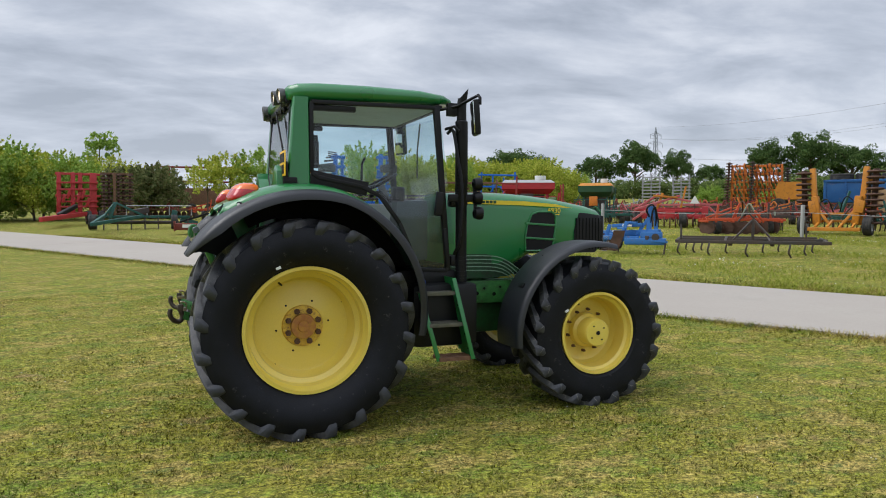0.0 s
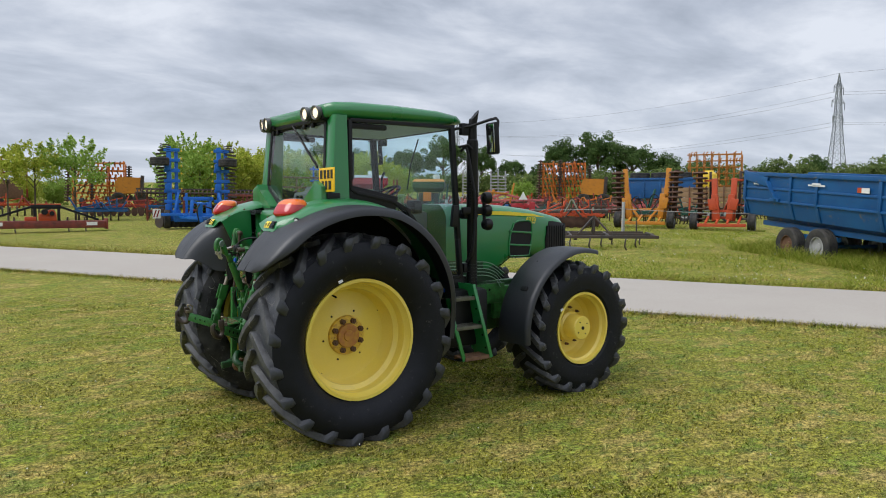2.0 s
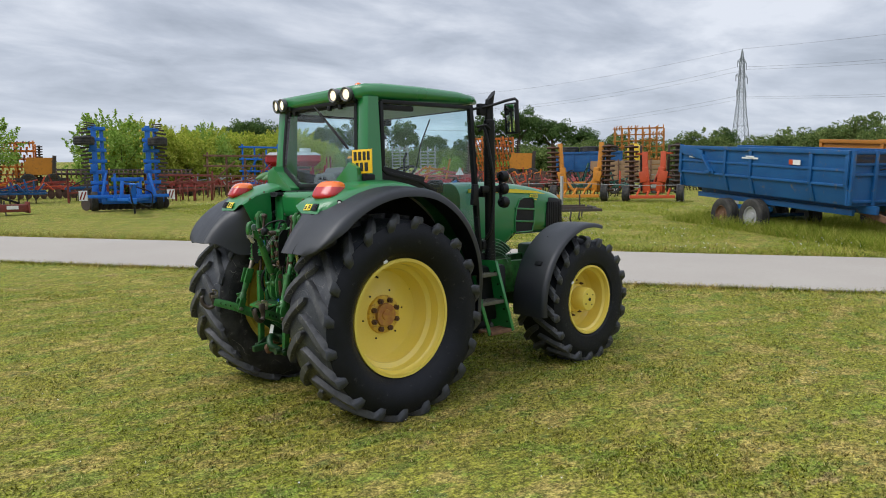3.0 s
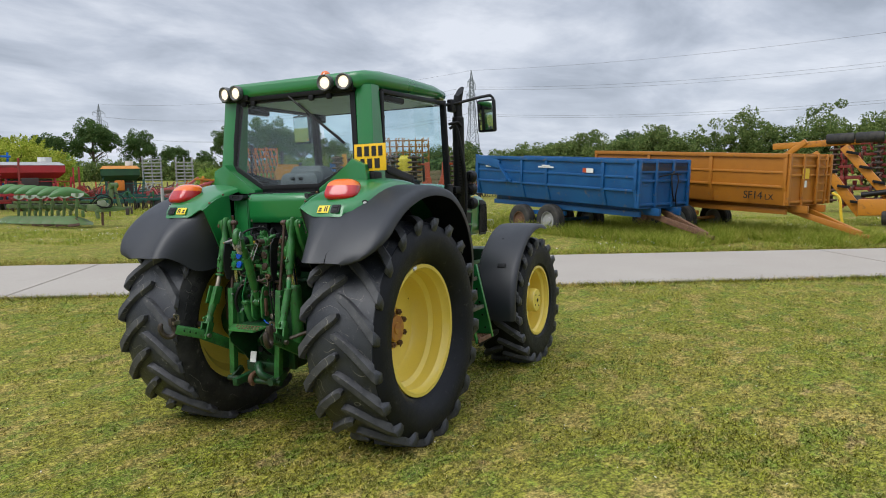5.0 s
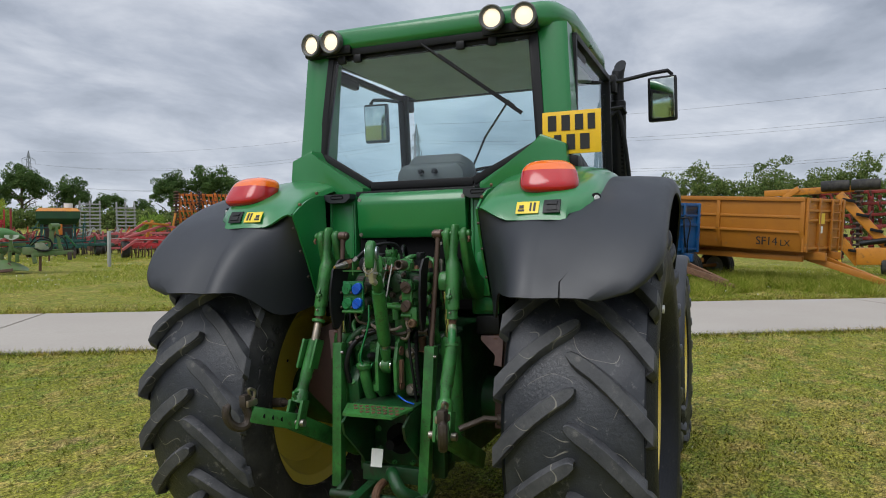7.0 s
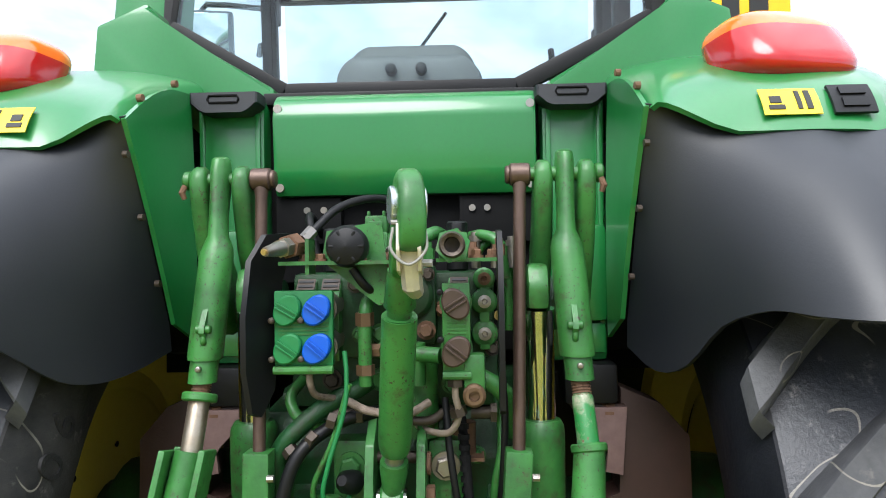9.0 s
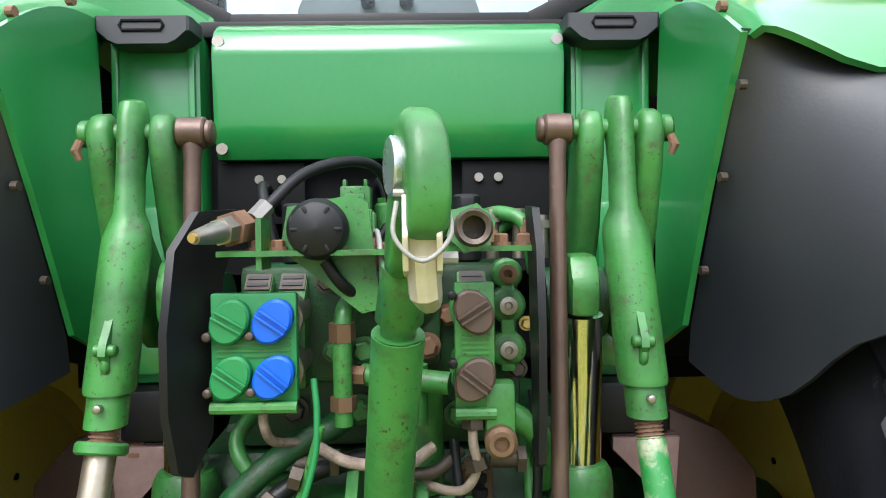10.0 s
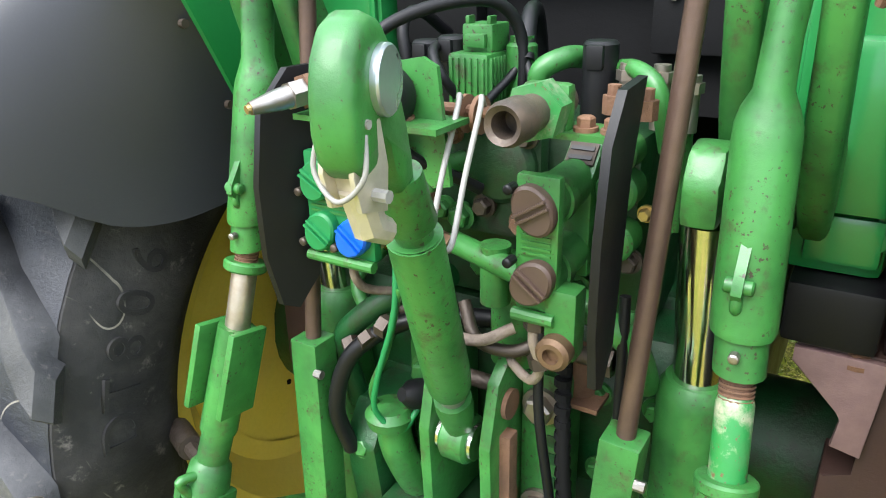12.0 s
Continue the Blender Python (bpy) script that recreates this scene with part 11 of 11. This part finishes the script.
YELLOWS = [(tree("spring_tree", "yellow-green leafy young tree in spring leaf", 5, (2.7, 2.6, 2.1), 0.3, 105, 120, 0.62, 0.10, LEAF_YELLOW, 5, 0.10, 3, 60), 5.0),
           (tree("spring_tree", "fresh green leafy young tree in spring leaf", 5, (2.4, 2.4, 2.1), 0.3, 95, 120, 0.6, 0.10, LEAF_FRESH, 8, 0.10, 2, 60), 5.0),
           (tree("shrub", "dull green hawthorn shrub with brown twigs", 4, (2.6, 2.2, 1.6), 0.3, 66, 110, 0.6, 0.12, LEAF_DULL, 15, 0.08, 4, 50), 4.0)]
stand(YELLOWS, [(-12.6, 53.0, 6.2, 1), (-15.5, 52.0, 7.2, 0), (-10.0, 53.6, 5.4, 0), (-18.5, 50.0, 7.4, 1), (-8.2, 52.5, 5.2, 1), (-13.8, 57.0, 6.0, 0), (-21.0, 47.0, 7.5, 0),
                (-4.1, 54.0, 4.4, 2), (-2.2, 54.5, 4.6, 2), (-5.6, 56.0, 5.2, 0), (4.6, 66.0, 3.0, 0), (7.4, 66.5, 2.8, 1),
                (12.2, 43.4, 5.6, 1), (14.3, 44.5, 5.3, 0), (16.6, 46.0, 5.1, 0), (18.8, 47.0, 4.7, 0), (20.8, 48.0, 4.8, 1),
                (22.6, 51.2, 5.2, 0), (25.2, 51.6, 5.0, 0), (27.5, 51.0, 4.8, 0), (29.8, 51.8, 5.2, 0), (32.5, 54.5, 5.4, 0), (35.5, 56.0, 4.6, 0), (38.2, 58.0, 4.2, 1), (23.8, 54.0, 5.6, 1),
                (47.0, 47.5, 2.6, 1), (52.0, 45.0, 2.2, 1), (-23.5, 44.0, 7.0, 1)])
YOUNG = [(tree("staked_tree", "young yellow-green tree with a clear stem and open crown", 4.4, (1.5, 1.5, 1.35), 1.5, 34, 75, 0.42, 0.085, LEAF_YELLOW, 41, 0.065, 1, 34), 4.4), (tree("staked_tree", "young fresh green tree with a clear stem and open crown", 4.4, (1.6, 1.5, 1.4), 1.4, 34, 75, 0.44, 0.085, LEAF_FRESH, 43, 0.07, 1, 34), 4.4)]
stand(YOUNG, [(1.1, 40.4, 4.3, 0), (2.5, 40.8, 4.6, 0), (4.5, 40.2, 4.9, 1)])
SAPLING = [(tree("sapling", "tall thin open-crowned sapling", 7, (1.5, 1.4, 1.9), 3.0, 20, 70, 0.5, 0.14, LEAF_FRESH, 9, 0.09), 7.0)]
stand(SAPLING, [(-6.6, 58.8, 7.6, 0)])


def woodland():
    rng = np.random.default_rng(77)
    line = [(66, 60, 3.4), (74.0, 50, 4.6), (79.7, 39.5, 5.2), (82.0, 30.0, 5.6), (80.0, 22.7, 6.4), (80.5, 14.0, 7.0), (80.5, 6.0, 7.9), (80.0, -3.0, 8.5), (79.7, -12.0, 9.0), (78, -22, 9.3), (75, -34, 9.0), (70, -46, 8.5)]
    pts = []
    for (x0, y0, h0), (x1, y1, h1) in zip(line, line[1:]):
        n = max(3, int(math.hypot(x1 - x0, y1 - y0) / 1.5))
        for k in range(n):
            f = k / n
            x, y = x0 + (x1 - x0) * f + rng.uniform(-2, 5), y0 + (y1 - y0) * f + rng.uniform(-1, 1)
            h = (h0 + (h1 - h0) * f) * (1.06 if k % 5 == 2 else rng.uniform(0.72, 0.96))
            r = rng.uniform(1.8, 3.2)
            pts.append(crown_points(rng, (x, y, ground_z(x, y) + h * 0.52), (r * 1.15, r * 1.15, h * 0.48), 38, 130, 0.85, -1.1))
            pts.append(shoot_points(rng, (x, y, ground_z(x, y) + h * 0.52), (r, r, h * 0.45), 6, 22, 0.35, 0.18))
    pts = np.concatenate(pts)
    ob = new("woodland", quads_mesh("woodland", pts, 0.15, rng, LEAF_WOOD))
    tagged(ob, "mixed green woodland edge behind the yard", "woodland", kind="stuff")
    pts = []
    for k in range(150):
        f = k / 150
        x, y = 66 + 78 * f + rng.uniform(-2, 2), 156 - 78 * f + rng.uniform(-2, 2)
        pts.append(crown_points(rng, (x, y, ground_z(x, y) + 1.6), (2.6, 2.6, 2.2 + 0.8 * math.sin(k * 0.9) ** 2), 16, 40, 0.9, -1.1))
    for k in range(70):
        f = k / 70
        x, y = 60 + 26 * f + rng.uniform(-1, 1), 62 - 52 * f + rng.uniform(-1, 1)
        pts.append(crown_points(rng, (x, y, ground_z(x, y) + 1.3), (1.8, 1.8, 1.7), 12, 50, 0.7, -1.1))
    ob = new("field_hedge", quads_mesh("field_hedge", np.concatenate(pts), 0.26, rng, LEAF_WOOD))
    tagged(ob, "long dark green hedge along the far field", "hedge", kind="stuff")


woodland()


def blades(name, label, count, place, h0, h1, width, mat, seed, clump=0.0):
    """One mesh of many single grass blades."""
    rng = np.random.default_rng(seed)
    xy = place(rng, count)
    n = len(xy)
    z = np.array([ground_z(x, y) for x, y in xy]) - 0.01
    a = rng.uniform(0, 2 * math.pi, n)
    h = rng.uniform(h0, h1, n)
    if clump:
        h *= np.array([0.9 + 0.55 * noise.noise((x * clump, y * clump, 7.7)) for x, y in xy])
        width = width * np.where(rng.uniform(0, 1, n) < 0.3, 2.0, 1.0)[:, None]
    lean = rng.uniform(0.2, 1.7, n) * h
    la = rng.uniform(0, 2 * math.pi, n)
    v = np.zeros((n, 3, 3))
    base = np.stack([xy[:, 0], xy[:, 1], z], 1)
    side = np.stack([np.cos(a), np.sin(a), np.zeros(n)], 1) * width * rng.uniform(0.6, 1.4, n)[:, None]
    v[:, 0], v[:, 1] = base - side, base + side
    v[:, 2] = base + np.stack([np.cos(la) * lean, np.sin(la) * lean, h], 1)
    me = bpy.data.meshes.new(name)
    me.vertices.add(n * 3)
    me.vertices.foreach_set("co", v.reshape(-1))
    me.loops.add(n * 3)
    me.loops.foreach_set("vertex_index", np.arange(n * 3, dtype=np.int32))
    me.polygons.add(n)
    me.polygons.foreach_set("loop_start", np.arange(0, n * 3, 3, dtype=np.int32))
    me.polygons.foreach_set("loop_total", np.full(n, 3, dtype=np.int32))
    me.update(calc_edges=True)
    me.materials.append(mat)
    return tagged(new(name, me), label, "grass", kind="stuff")


def off_road(xy, margin=0.0):
    c = xy[:, 0] * ROAD_N.x + xy[:, 1] * ROAD_N.y
    return (c < ROAD_NEAR - margin) | (c > ROAD_FAR + margin)


def patchy(xy, scale, cut):
    return np.array([noise.noise((x * scale, y * scale, 3.3)) > cut for x, y in xy])


def lawn(rng, n):
    """Denser close to where people walk round the tractor."""
    r = 1.0 + 11.5 * rng.uniform(0, 1, n) ** 0.75
    a = rng.uniform(0, 2 * math.pi, n)
    xy = np.stack([-1.0 + r * np.cos(a), -3.0 + r * np.sin(a)], 1)
    xy = xy[(xy[:, 1] > -6.5 - 0.35 * xy[:, 0]) & (xy[:, 1] > -6.8) | (xy[:, 0] > 0.5) & (xy[:, 1] > -7.5)]
    return xy[off_road(xy)]


def verge(rng, n):
    d = rng.uniform(-16, 30, n)
    c = np.where(rng.uniform(0, 1, n) < 0.4, ROAD_NEAR - rng.exponential(0.10, n), ROAD_FAR + rng.exponential(0.5, n))
    k = 1 / ROAD_N.length_squared
    return np.stack([ROAD_N.x * c * k + ROAD_D.x * d, ROAD_N.y * c * k + ROAD_D.y * d], 1)


def rough_grass(rng, n):
    xy = np.stack([rng.uniform(9, 30, n), rng.uniform(-9, 30, n)], 1)
    c = xy[:, 0] * ROAD_N.x + xy[:, 1] * ROAD_N.y
    xy = xy[c > ROAD_FAR + 0.3]
    return xy[patchy(xy, 0.45, -0.05)]


def under_trailers(rng, n):
    f = rng.uniform(-0.25, 1.1, n)
    w = rng.uniform(-0.5, 2.6, n)
    pick = rng.uniform(0, 1, n) < 0.5
    x = np.where(pick, 16.3, 18.15) + 0.49 * 7.4 * f + 0.872 * w
    y = np.where(pick, 0.4, -3.53) + 0.872 * 7.4 * f - 0.49 * w
    return np.stack([x, y], 1)


blades("lawn_blades", "short mown grass blades, green and straw-coloured", 640000, lawn, 0.012, 0.040, 0.0046, BLADE, 1, 9.0)
blades("verge_blades", "ragged grass along the road edges", 50000, verge, 0.03, 0.12, 0.007, BLADE, 2)
blades("yard_grass", "uneven grass of the yard", 110000, rough_grass, 0.04, 0.16, 0.010, TALL_BLADE, 3)
blades("long_grass", "long green grass round the parked trailers", 26000, under_trailers, 0.15, 0.50, 0.012, TALL_BLADE, 4)


def flowers():
    rng = np.random.default_rng(6)
    xy = rough_grass(rng, 9000)
    xy = xy[patchy(xy, 0.8, 0.12)][:1600]
    pts = np.stack([xy[:, 0], xy[:, 1], [ground_z(x, y) + 0.13 for x, y in xy]], 1)
    tagged(new("daisies", quads_mesh("daisies", pts, 0.02, rng, WHITE)), "small white daisies in the grass", "flowers", kind="stuff")
    xy = rng.normal(size=(260, 2)) * (1.2, 0.8) + (18.2, 19.4)
    pts = np.stack([xy[:, 0], xy[:, 1], [ground_z(x, y) + rng.uniform(0.1, 0.4) for x, y in xy]], 1)
    tagged(new("yellow_flowers", quads_mesh("yellow_flowers", pts, 0.022, rng, YELLOW_TANK)), "yellow wild flowers beside a plough", "flowers", kind="stuff")
    xy = rng.uniform((-5.5, -6.0), (6.5, 3.0), (420, 2))
    xy = xy[off_road(xy)]
    pts = np.stack([xy[:, 0], xy[:, 1], [ground_z(x, y) + 0.035 for x, y in xy]], 1)
    tagged(new("clover", quads_mesh("clover", pts, 0.008, rng, WHITE)), "white clover specks in the lawn", "flowers", kind="stuff")


flowers()

# ---- pylons and wires ----
LATTICE = paint("galvanised_lattice", (0.20, 0.22, 0.24), 0.6, blotch=0.5, amount=0.2, bump=0)


def pylon():
    t = thing("pylon", "grey steel lattice electricity pylon in the distance", "pylon", "pylons")
    bm = bmesh.new()
    H, b = 46.0, 3.6
    prof = [(0, b), (16, 2.0), (26, 1.25), (40, 0.75), (46, 0.05)]

    def half(z):
        for (z0, w0), (z1, w1) in zip(prof, prof[1:]):
            if z <= z1:
                return w0 + (w1 - w0) * (z - z0) / (z1 - z0)
        return 0.05
    zs = [0, 5, 10, 14, 18, 21.5, 25, 28, 31, 34, 37, 40, 43, 46]
    for z0, z1 in zip(zs, zs[1:]):
        a, c = half(z0), half(z1)
        k = [((sx * a, sy * a, z0), (sx * c, sy * c, z1)) for sx, sy in ((-1, -1), (1, -1), (1, 1), (-1, 1))]
        for i in range(4):
            add_beam(bm, k[i][0], k[i][1], 0.22, 0.22, (0, 1, 0))
            add_beam(bm, k[i][0], k[(i + 1) % 4][1], 0.12, 0.12, (0, 0, 1))
            add_beam(bm, k[(i + 1) % 4][0], k[i][1], 0.12, 0.12, (0, 0, 1))
            add_beam(bm, k[i][0], k[(i + 1) % 4][0], 0.12, 0.12, (0, 0, 1))
    part("tower", bm, LATTICE, t)
    for z, w in ((28, 5.2), (34, 6.4), (40, 4.8)):
        for s in (-1, 1):
            bm = bmesh.new()
            for sy in (-1, 1):
                add_beam(bm, (s * half(z), sy * half(z), z), (s * w, 0, z + 0.6), 0.14, 0.14)
                add_beam(bm, (s * half(z + 2), sy * half(z + 2), z + 2.2), (s * w, 0, z + 0.6), 0.12, 0.12)
            arm = part("cross_arm", bm, LATTICE, t)
            bm = bmesh.new()
            add_cyl(bm, (s * w, 0, z + 0.5), (s * w, 0, z - 2.0), 0.16, 6)
            part("insulator", bm, LATTICE, arm)
    return t


P2, P1 = Vector((315.4, 406.5)), Vector((296.5, 131.0))
P3 = P1 + (P1 - P2).normalized() * 290 + Vector((-30, 0))
py = pylon()
spots = []
for i, (p, zt) in enumerate(((P1, 56.3), (P2, 64.0), (P3, 54.0))):
    m = Matrix.Translation((p.x, p.y, zt - 46)) @ Matrix.Rotation(math.radians(4), 4, "Z")
    if i == 0:
        py.matrix_basis = m
    else:
        copy_thing(py, m)
    spots.append((p, zt - 46))


def wire(a, b, sag):
    bm = bmesh.new()
    a, b = Vector(a), Vector(b)
    pts = [a.lerp(b, k / 24) - Vector((0, 0, sag * 4 * (k / 24) * (1 - k / 24))) for k in range(25)]
    add_tube(bm, pts, 0.035, 5)
    o = part("power_line", bm, DARK_STEEL)
    return tagged(o, "sagging dark power line between pylons", "cable", "power lines")


for (pa, za), (pb, zb) in ((spots[1], spots[0]), (spots[0], spots[2])):
    for z, w in ((28, 5.2), (40, 4.8)):
        for s in (-1, 1):
            wire((pa.x + s * w, pa.y, za + z - 2), (pb.x + s * w, pb.y, zb + z - 2), 8)
    wire((pa.x, pa.y, za + 46), (pb.x, pb.y, zb + 46), 6)
